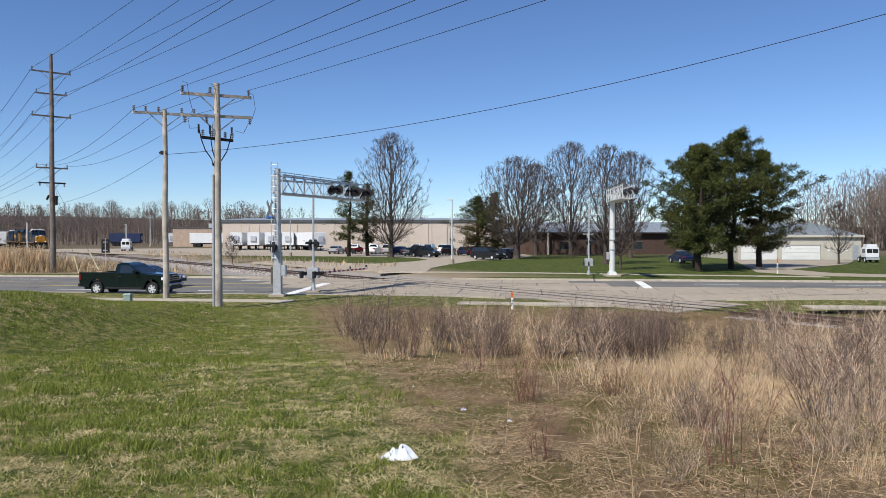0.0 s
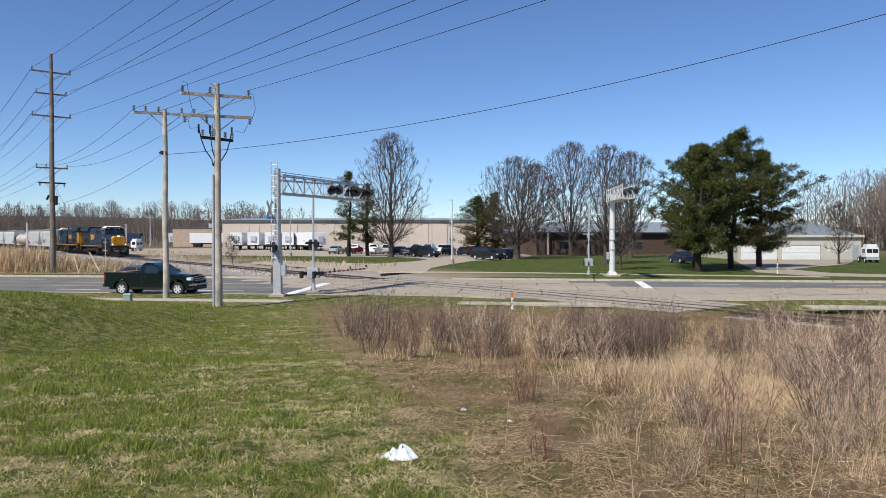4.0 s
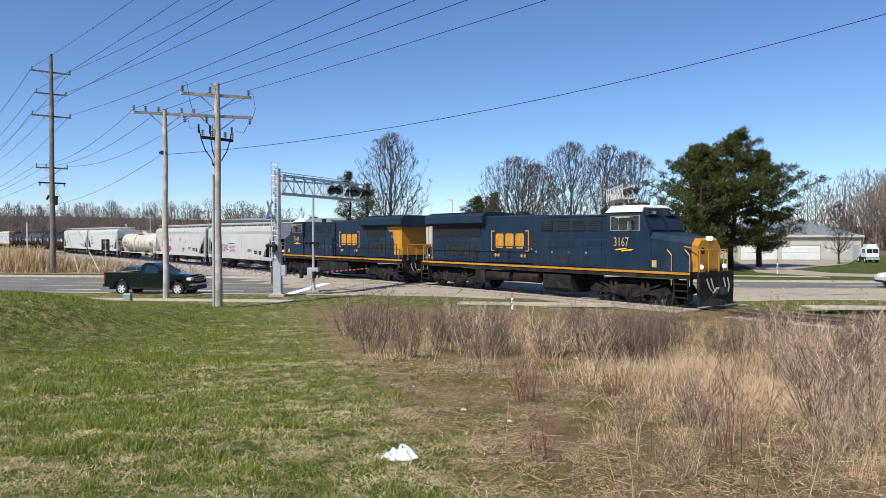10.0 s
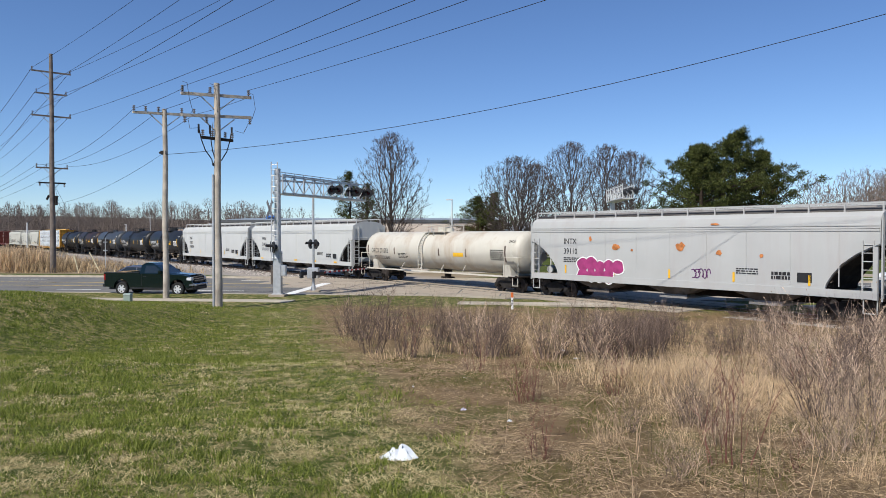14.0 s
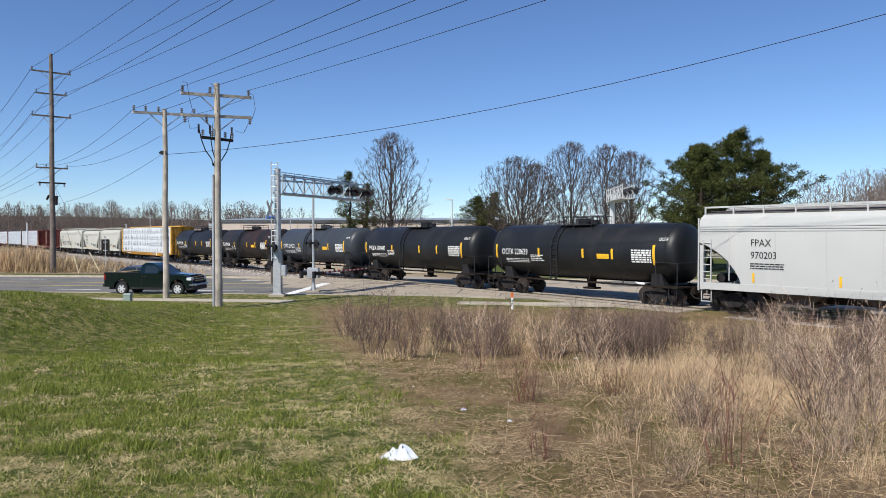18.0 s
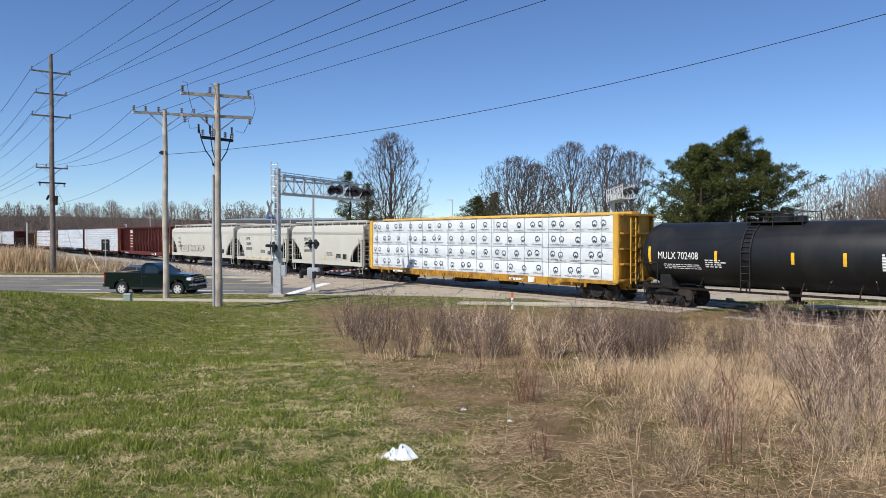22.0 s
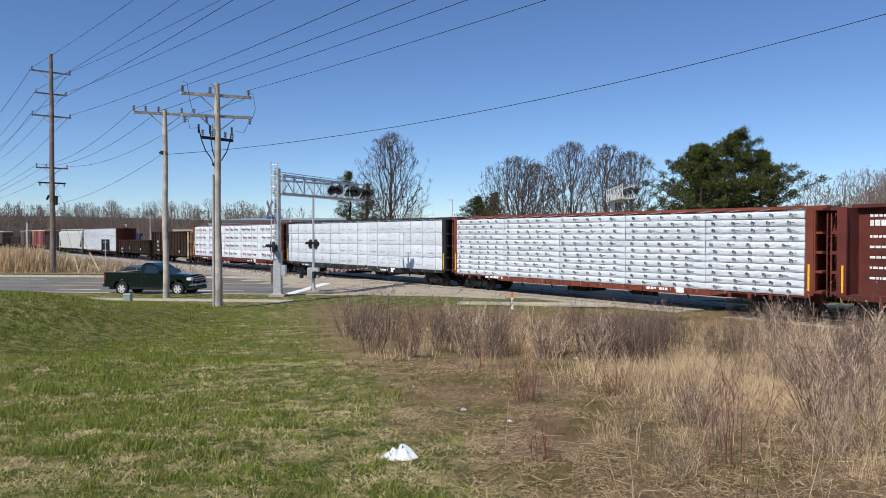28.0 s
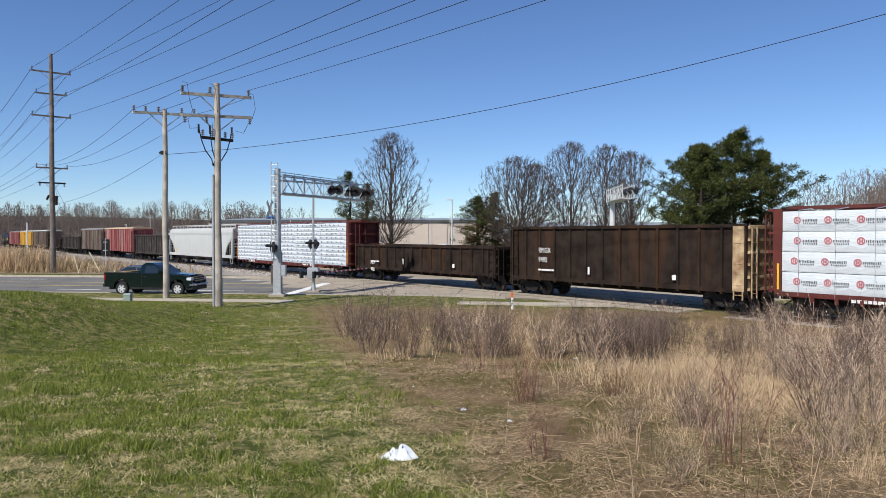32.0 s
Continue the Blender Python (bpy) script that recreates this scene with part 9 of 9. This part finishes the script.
def pickup():
    ob = thing("pickup_truck", pose(-16.96, 42.75, 0.0, 0, 0, -6.56), "dark green regular cab pickup truck with a long bed", "pickup truck")
    green = paint("dark_green_paint", (0.0025, 0.0085, 0.0088), 0.14)
    L, W = 5.75, 0.98
    F = L / 2
    fw, rw, R = F - 1.0, F - 4.62, 0.50
    # sides: bed, cab and fenders are one stamped outline with wheel openings
    low = [(F - 0.12, 0.52)] + arch_profile(L, 0.46, 1, (fw, rw), R) + [(-F + 0.1, 0.52)]
    upper = [(-F + 0.02, 0.62), (-F, 1.32), (-F + 2.25, 1.34), (-F + 2.28, 1.30), (F - 1.75, 1.28), (F - 0.45, 1.20), (F - 0.16, 1.10), (F - 0.06, 0.8)]
    body = part("body", Mb().prism(low + upper, "y", -W, -W + 0.14).prism(low + upper, "y", W - 0.14, W), green, ob)
    part("hood", Mb().loft([[(F - 1.95, -W + 0.1, 1.2), (F - 1.95, -W + 0.1, 1.27), (F - 1.95, -0.5, 1.36), (F - 1.95, 0.5, 1.36), (F - 1.95, W - 0.1, 1.27), (F - 1.95, W - 0.1, 1.2)],
                            [(F - 0.3, -W + 0.12, 0.95), (F - 0.3, -W + 0.12, 1.14), (F - 0.28, -0.5, 1.22), (F - 0.28, 0.5, 1.22), (F - 0.3, W - 0.12, 1.14), (F - 0.3, W - 0.12, 0.95)]]), green, body)
    part("bed_floor", Mb().box(-F + 0.05, -F + 2.3, -W + 0.12, W - 0.12, 0.75, 0.82).box(-F + 2.22, -F + 2.3, -W + 0.12, W - 0.12, 0.8, 1.36), BLACK, ob)
    tg = part("tailgate", Mb().box(-F, -F + 0.08, -W + 0.1, W - 0.1, 0.72, 1.32, 0.02), green, ob)
    pieces("bed_rail", Mb().box(-F, -F + 2.28, -W, -W + 0.1, 1.325, 1.365).box(-F, -F + 2.28, W - 0.1, W, 1.325, 1.365), BLACK, ob)
    cabs = [[(-F + 2.30, -W + 0.03, 1.28), (F - 1.62, -W + 0.03, 1.28), (F - 1.62, W - 0.03, 1.28), (-F + 2.30, W - 0.03, 1.28)],
            [(-F + 2.42, -W + 0.16, 1.82), (F - 2.42, -W + 0.16, 1.80), (F - 2.42, W - 0.16, 1.80), (-F + 2.42, W - 0.16, 1.82)],
            [(-F + 2.62, -W + 0.30, 1.93), (F - 2.75, -W + 0.30, 1.92), (F - 2.75, W - 0.30, 1.92), (-F + 2.62, W - 0.30, 1.93)]]
    cab = part("cab", Mb().loft(cabs).box(-F + 2.3, F - 1.7, -W + 0.06, W - 0.06, 0.5, 1.28), green, ob)

    def side(z, s):
        return s * (W - 0.03 - 0.13 * (z - 1.28) / 0.54 + 0.006)
    for s in (-1, 1):
        q = [(-F + 2.62, 1.34), (F - 1.98, 1.34), (F - 2.50, 1.76), (-F + 2.68, 1.77)]
        mb = Mb().add([(u, side(z, s), z) for u, z in q], [(0, 1, 2, 3)])
        part("side_window", mb, CAR_GLASS, cab)
        part("mirror", Mb().box(F - 2.12, F - 1.92, min(s * (W + 0.02), s * (W + 0.27)), max(s * (W + 0.02), s * (W + 0.27)), 1.30, 1.50, 0.03), green, cab)
        part("door_handle", Mb().box(-F + 2.55, -F + 2.75, s * W - 0.012, s * W + 0.012, 1.10, 1.14), BLACK, cab)
        pieces("door_seam", Mb().box(-F + 2.44, -F + 2.455, s * W - 0.004, s * W + 0.004, 0.55, 1.28).box(F - 1.95, F - 1.935, s * W - 0.004, s * W + 0.004, 0.55, 1.28), BLACK, cab)
        part("running_board", Mb().box(rw + 0.62, fw - 0.6, s * (W - 0.02) - 0.07, s * (W - 0.02) + 0.05, 0.40, 0.48), BLACK, ob)
        part("headlamp", Mb().box(F - 0.42, F - 0.10, min(s * 0.68, s * (W + 0.004)), max(s * 0.68, s * (W + 0.004)), 0.90, 1.10, 0.02), HEAD_CLEAR, ob)
        part("tail_lamp", Mb().box(-F - 0.012, -F + 0.09, min(s * 0.82, s * (W + 0.004)), max(s * 0.82, s * (W + 0.004)), 0.92, 1.26), TAIL_RED, ob)
    part("windscreen", Mb().add([(F - 1.66, -W + 0.13, 1.31), (F - 1.66, W - 0.13, 1.31), (F - 2.40, W - 0.24, 1.785), (F - 2.40, -W + 0.24, 1.785)], [(0, 1, 2, 3)]), CAR_GLASS, cab)
    part("rear_window", Mb().add([(-F + 2.30, -W + 0.25, 1.36), (-F + 2.30, W - 0.25, 1.36), (-F + 2.40, W - 0.3, 1.76), (-F + 2.40, -W + 0.3, 1.76)], [(0, 1, 2, 3)]), CAR_GLASS, cab)
    part("grille", Mb().box(F - 0.2, F - 0.07, -0.66, 0.66, 0.74, 1.14, 0.02), GRILLE, ob)
    pieces("grille_bar", Mb().box(F - 0.09, F - 0.05, -0.66, 0.66, 0.86, 0.91).box(F - 0.09, F - 0.05, -0.66, 0.66, 0.98, 1.03).box(F - 0.09, F - 0.05, -0.68, 0.68, 1.11, 1.15), CHROME, ob)
    part("front_bumper", Mb().box(F - 0.30, F + 0.06, -W - 0.01, W + 0.01, 0.56, 0.72, 0.05), CHROME, ob)
    part("air_dam", Mb().box(F - 0.4, F + 0.0, -W + 0.04, W - 0.04, 0.34, 0.56, 0.04), BLACK, ob)
    part("rear_bumper", Mb().box(-F - 0.12, -F + 0.1, -W + 0.02, W - 0.02, 0.5, 0.68, 0.03), BLACK, ob)
    part("underbody", Mb().box(-F + 0.2, F - 0.25, -0.75, 0.75, 0.34, 0.6), BLACK, ob)
    pieces("fog_lamp", Mb().box(F + 0.05, F + 0.07, -0.85, -0.65, 0.58, 0.68).box(F + 0.05, F + 0.07, 0.65, 0.85, 0.58, 0.68), HEAD_CLEAR, ob)
    part("bed_cargo", Mb().box(-F + 0.8, -F + 1.2, -0.5, 0.1, 0.82, 1.38, 0.03).bar((-F + 0.5, -0.6, 1.35), (-F + 1.5, 0.3, 1.42), 0.06), RUST_BEIGE, ob, "wooden scraps in the bed")
    wheels = [road_wheel(ob, wx, s * (W - 0.14), 0.395, 0.26, s) for wx in (fw, rw) for s in (-1, 1)]
    return ob, wheels


PICKUP, PICKUP_WHEELS = pickup()
PICKUP.scale = (0.945, 0.97, 0.985)


def motor_car(name, x, y, rz, color, label, kind="sedan", L=4.7, z=0.0, group="parked cars"):
    """A closed car: body with wheel openings, glasshouse with panes, lamps and wheels."""
    ob = thing(name, pose(x, y, z, 0, 0, rz), label, "car", group)
    W, F = 0.91, L / 2
    roof = {"sedan": 1.45, "suv": 1.75, "pickup": 1.8, "van": 1.9}[kind]
    belt = {"sedan": 0.95, "suv": 1.08, "pickup": 1.2, "van": 1.1}[kind]
    fw, rw, R = F - 0.88, -F + 0.95, 0.37
    low = [(F - 0.03, 0.42)] + arch_profile(L, 0.26, 1, (fw, rw), R) + [(-F + 0.04, 0.42)]
    up = [(-F, belt - 0.12), (-F + 0.12, belt), (F - 1.3, belt + 0.02), (F - 0.25, belt - 0.17), (F, belt - 0.36)]
    body = part("body", Mb().prism(low + up, "y", -W, W), color, ob)
    fr, re = {"sedan": (1.25, 0.55), "suv": (1.25, 0.05), "pickup": (1.5, 2.3), "van": (0.9, 0.05)}[kind]
    g = [[(-F + re, -W + 0.05, belt), (F - fr, -W + 0.05, belt), (F - fr, W - 0.05, belt), (-F + re, W - 0.05, belt)],
         [(-F + re + (0.75 if kind == "sedan" else 0.25), -W + 0.24, roof - 0.05), (F - fr - 0.75, -W + 0.24, roof - 0.05), (F - fr - 0.75, W - 0.24, roof - 0.05), (-F + re + (0.75 if kind == "sedan" else 0.25), W - 0.24, roof - 0.05)],
         [(-F + re + 0.95, -W + 0.4, roof), (F - fr - 0.95, -W + 0.4, roof), (F - fr - 0.95, W - 0.4, roof), (-F + re + 0.95, W - 0.4, roof)]]
    cab = part("cabin", Mb().loft(g), color, ob)
    x0, x1 = -F + re, F - fr
    t = (0.75 if kind == "sedan" else 0.25)
    hgt = roof - 0.05 - belt

    def pt(u, k, s):
        return (u, s * (W - 0.05 - 0.19 * k + 0.008), belt + hgt * k)
    for s in (-1, 1):
        mb = Mb()
        a0, b0 = x0 + 0.16 + t * 0.12, x1 - 0.16 - 0.09
        a1, b1 = x0 + t * 0.88 + 0.1, x1 - 0.75 * 0.88 - 0.06
        for i in range(2):
            u0, u1 = a0 + (b0 - a0) * i / 2 + 0.03, a0 + (b0 - a0) * (i + 1) / 2 - 0.03
            v0, v1 = a1 + (b1 - a1) * i / 2 + 0.03, a1 + (b1 - a1) * (i + 1) / 2 - 0.03
            mb.add([pt(u0, 0.12, s), pt(u1, 0.12, s), pt(v1, 0.88, s), pt(v0, 0.88, s)], [(0, 1, 2, 3)])
        pieces("side_window", mb, CAR_GLASS, cab)
    mb = Mb().add([(x1 - 0.05, -W + 0.15, belt + 0.06), (x1 - 0.05, W - 0.15, belt + 0.06), (x1 - 0.68, W - 0.28, roof - 0.09), (x1 - 0.68, -W + 0.28, roof - 0.09)], [(0, 1, 2, 3)])
    mb.add([(x0 + 0.03, -W + 0.15, belt + 0.06), (x0 + 0.03, W - 0.15, belt + 0.06), (x0 + t - 0.06, W - 0.28, roof - 0.09), (x0 + t - 0.06, -W + 0.28, roof - 0.09)], [(0, 1, 2, 3)])
    mb.v = [(vx + (0.012 if vx > 0 else -0.012), vy, vz + 0.01) for vx, vy, vz in mb.v]
    pieces("windscreen", mb, CAR_GLASS, cab)
    for s in (-1, 1):
        part("headlamp", Mb().box(F - 0.2, F + 0.006, min(s * 0.55, s * 0.9), max(s * 0.55, s * 0.9), belt - 0.36, belt - 0.22), HEAD_CLEAR, ob)
        part("tail_lamp", Mb().box(-F - 0.006, -F + 0.12, min(s * 0.6, s * 0.913), max(s * 0.6, s * 0.913), belt - 0.26, belt - 0.1), TAIL_RED, ob)
        for wx in (fw, rw):
            road_wheel(ob, wx, s * (W - 0.1), 0.33, 0.21, s)
    pieces("bumper", Mb().box(F - 0.1, F + 0.03, -W + 0.06, W - 0.06, 0.36, 0.5, 0.02).box(-F - 0.03, -F + 0.1, -W + 0.06, W - 0.06, 0.36, 0.5, 0.02), BLACK, ob)
    return ob


P_BLACK, P_WHITE = paint("black_car_paint", (0.012, 0.012, 0.014)), paint("white_car_paint", (0.75, 0.75, 0.75))
P_SILVER, P_RED, P_NAVY = paint("silver_car_paint", (0.35, 0.36, 0.37), 0.3), paint("red_car_paint", (0.22, 0.012, 0.02)), paint("navy_car_paint", (0.012, 0.022, 0.06))
motor_car("sedan", -20.2, 49.3, -6.56, P_NAVY, "dark blue sedan waiting behind the pickup's lane", "sedan", 4.8, group="cars on the road")
WHITE_CAR = motor_car("suv", 31.6, 48.0, 173.4, P_WHITE, "white suv waiting before the crossing", "suv", 4.7, group="cars on the road")
motor_car("suv", -2.75, 110.5, -40, P_BLACK, "black suv parked at the lot's edge", "suv", 5.0, 0.16)
motor_car("suv", 6.1, 99.0, -45, P_BLACK, "black van-like suv parked near the pine", "suv", 4.9, 0.16)
motor_car("sedan", 8.8, 103.0, 62, P_NAVY, "dark blue sedan parked by the lawn", "sedan", 4.6, 0.16)
motor_car("sedan", 9.8, 107.0, 62, P_SILVER, "silver sedan parked by the lawn", "sedan", 4.6, 0.16)
motor_car("sedan", -19.3, 131, 80, P_SILVER, "silver sedan parked before the warehouse", "sedan", 4.6, 0.16)
motor_car("pickup_truck", -16.0, 130, 80, P_BLACK, "black pickup parked before the warehouse", "pickup", 5.4, 0.16)
motor_car("pickup_truck", -12.4, 129, 80, P_WHITE, "white pickup parked before the warehouse", "pickup", 5.4, 0.16)
motor_car("suv", -12.9, 135, 80, P_RED, "red suv parked before the warehouse", "suv", 4.8, 0.16)
motor_car("suv", -9.4, 128, 80, P_SILVER, "silver suv parked before the warehouse", "suv", 4.8, 0.16)
motor_car("sedan", -7.2, 124, 70, P_NAVY, "navy sedan parked before the warehouse", "sedan", 4.6, 0.16)
motor_car("sedan", -5.0, 117, 80, P_SILVER, "silver sedan parked next to the suv", "sedan", 4.6, 0.16)
motor_car("pickup_truck", -4.8, 130, 80, P_WHITE, "white pickup in the back parking row", "pickup", 5.4, 0.16)
motor_car("suv", -2.4, 134, 80, P_SILVER, "grey suv in the back parking row", "suv", 4.8, 0.16)
motor_car("suv", 0.2, 132, 80, P_WHITE, "white suv in the back parking row", "suv", 4.8, 0.16)
motor_car("suv", 1.0, 123, 80, P_BLACK, "black suv near the lamp post", "suv", 4.8, 0.16)
motor_car("sedan", 3.6, 121, 80, P_NAVY, "dark sedan near the lamp post", "sedan", 4.6, 0.16)
motor_car("sedan", 5.6, 126, 80, P_RED, "dark red sedan near the lamp post", "sedan", 4.6, 0.16)
motor_car("sedan", 29.0, 87.5, 95, P_NAVY, "blue sedan parked behind the pines", "sedan", 4.6, 0.14)


def trailer(x, y, rz, L, material, label, z=None):
    ob = thing("semi_trailer", pose(x, y, gz(x, y) if z is None else z, 0, 0, rz), label, "trailer", "parked trailers")
    part("box", Mb().box(-L / 2, L / 2, -1.28, 1.28, 1.15, 4.0, 0.04), material, ob)
    part("frame", Mb().box(-L / 2 + 0.2, L / 2 - 0.2, -0.5, 0.5, 0.85, 1.15), BLACK, ob)
    mb = Mb()
    for u in (-L / 2 + 1.4, -L / 2 + 2.6):
        for s in (-1, 1):
            mb.cyl((u, s * 0.85, 0.5), (u, s * 1.2, 0.5), 0.5, n=14)
    pieces("wheel", mb, TYRE, ob)
    part("landing_leg", Mb().bar((L / 2 - 2.6, -0.9, 0.05), (L / 2 - 2.6, -0.9, 1.2), 0.14).bar((L / 2 - 2.6, 0.9, 0.05), (L / 2 - 2.6, 0.9, 1.2), 0.14).box(L / 2 - 2.8, L / 2 - 2.4, -1.0, 1.0, 0.02, 0.1), STEEL_DARK, ob)
    mb = bars(Mb(), -0.6, -1.284, 2.0, 1.2, 0.3, 1, 0.9, int(x * 3) % 97)
    part("logo_bar", mb, PRINT_G, ob)
    part("front_unit", Mb().box(L / 2, L / 2 + 0.25, -0.6, 0.6, 2.0, 3.2, 0.04), PRINT_G, ob)
    return ob


TRAILER_W = mat("trailer_white", (0.64, 0.65, 0.66), 0.5, var=0.05, scale=0.8)
TRAILER_B = mat("trailer_navy", (0.02, 0.03, 0.075), 0.5, var=0.12, scale=0.8)
for i in range(5):
    trailer(-47.8 + i * 3.9, 171, -82, 16, TRAILER_W, "white semi trailer backed to the warehouse dock")
trailer(-29.5, 160, -62, 15, TRAILER_W, "white semi trailer parked beside the lot")
trailer(-65.0, 206, 2, 13.5, TRAILER_W, "long white semi trailer by the annex")
trailer(-100.0, 228, 4, 9.5, TRAILER_B, "dark blue semi trailer in the far yard")
trailer(-87.0, 232, -70, 9, TRAILER_W, "white trailer end in the far yard")
trailer(-82.5, 234, -70, 9, TRAILER_W, "white trailer end beside another trailer")
trailer(-77.0, 236, -70, 9, TRAILER_B, "navy trailer end in the far yard")
trailer(-66.0, 250, 0, 13, TRAILER_B, "dark trailer behind the annex")


def yard_truck(x, y, rz, label, name="yard_truck"):
    ob = thing(name, pose(x, y, gz(x, y), 0, 0, rz), label, "truck", "work trucks")
    part("cab", Mb().box(-1.0, 1.0, -1.15, 1.15, 0.95, 2.75, 0.08), TRAILER_W, ob)
    part("roof_rack", Mb().box(-0.9, 0.9, -0.9, 0.9, 2.75, 3.3, 0.1), TRAILER_W, ob)
    part("windscreen", Mb().box(1.0, 1.02, -0.95, -0.05, 1.75, 2.5).box(1.0, 1.02, 0.05, 0.95, 1.75, 2.5), CAR_GLASS, ob)
    part("side_window", Mb().box(-0.5, 0.7, -1.17, -1.15, 1.75, 2.5).box(-0.5, 0.7, 1.15, 1.17, 1.75, 2.5), CAR_GLASS, ob)
    part("chassis", Mb().box(-3.2, 1.1, -0.5, 0.5, 0.55, 0.95).box(-3.0, -1.8, -0.6, 0.6, 0.95, 1.2), BLACK, ob)
    part("bumper", Mb().box(1.0, 1.15, -1.15, 1.15, 0.5, 0.95, 0.03), GALV, ob)
    for u in (0.4, -2.3):
        for s in (-1, 1):
            road_wheel(ob, u, s * 0.95, 0.5, 0.3, s)
    return ob


YARD = yard_truck(-67.0, 153, -80, "white yard tractor driving in the trailer yard")
YARD.scale = (0.8, 0.8, 0.8)
yard_truck(52.9, 89.5, -98, "white cab-over truck parked by the garage", "work_truck").scale = (0.68, 0.68, 0.68)



# ---- what moves ----
def motions():
    for ob, c, back in TRAIN:
        walk(ob, [(t, at_track(c - SPEED * t, back)) for t in (0, 0.1, 16, 31.9, 32)])
    # the pickup rolls the last metre and a half and stops
    roll = ((0, -1.54), (0.25, -1.19), (0.5, -0.85), (1.0, -0.39), (1.5, -0.10), (2.0, 0.0), (32, 0.0))
    walk(PICKUP, [(t, pose(-16.96 + d, 42.75 + SLOPE * d, 0.0, 0, 0, -6.56)) for t, d in roll])
    for w in PICKUP_WHEELS:
        p = w.location.copy()
        walk(w, [(t, pose(p.x, p.y, p.z, 0, math.degrees(d / 0.395), 0)) for t, d in roll])
    # the white car draws up to the far stop line
    walk(WHITE_CAR, [(t, pose(31.6 + d, 48.0 + SLOPE * d, 0.0, 0, 0, 173.4)) for t, d in ((0, 30), (1.0, 21), (2.5, 10.5), (4.0, 3.0), (5.2, 0.1), (6.0, 0.0), (32, 0.0))])
    # the yard tractor creeps along the trailers
    walk(YARD, [(t, pose(-67.0 + d, 153 - 0.25 * d, gz(-67.0, 153), 0, 0, -80 + a)) for t, d, a in ((0, 0, 0), (1.0, 0.2, 8), (2.0, 0.7, 25), (3.0, 1.4, 45), (6.0, 6.0, 60), (10.0, 14.0, 60), (32.0, 14.0, 60))])


motions()
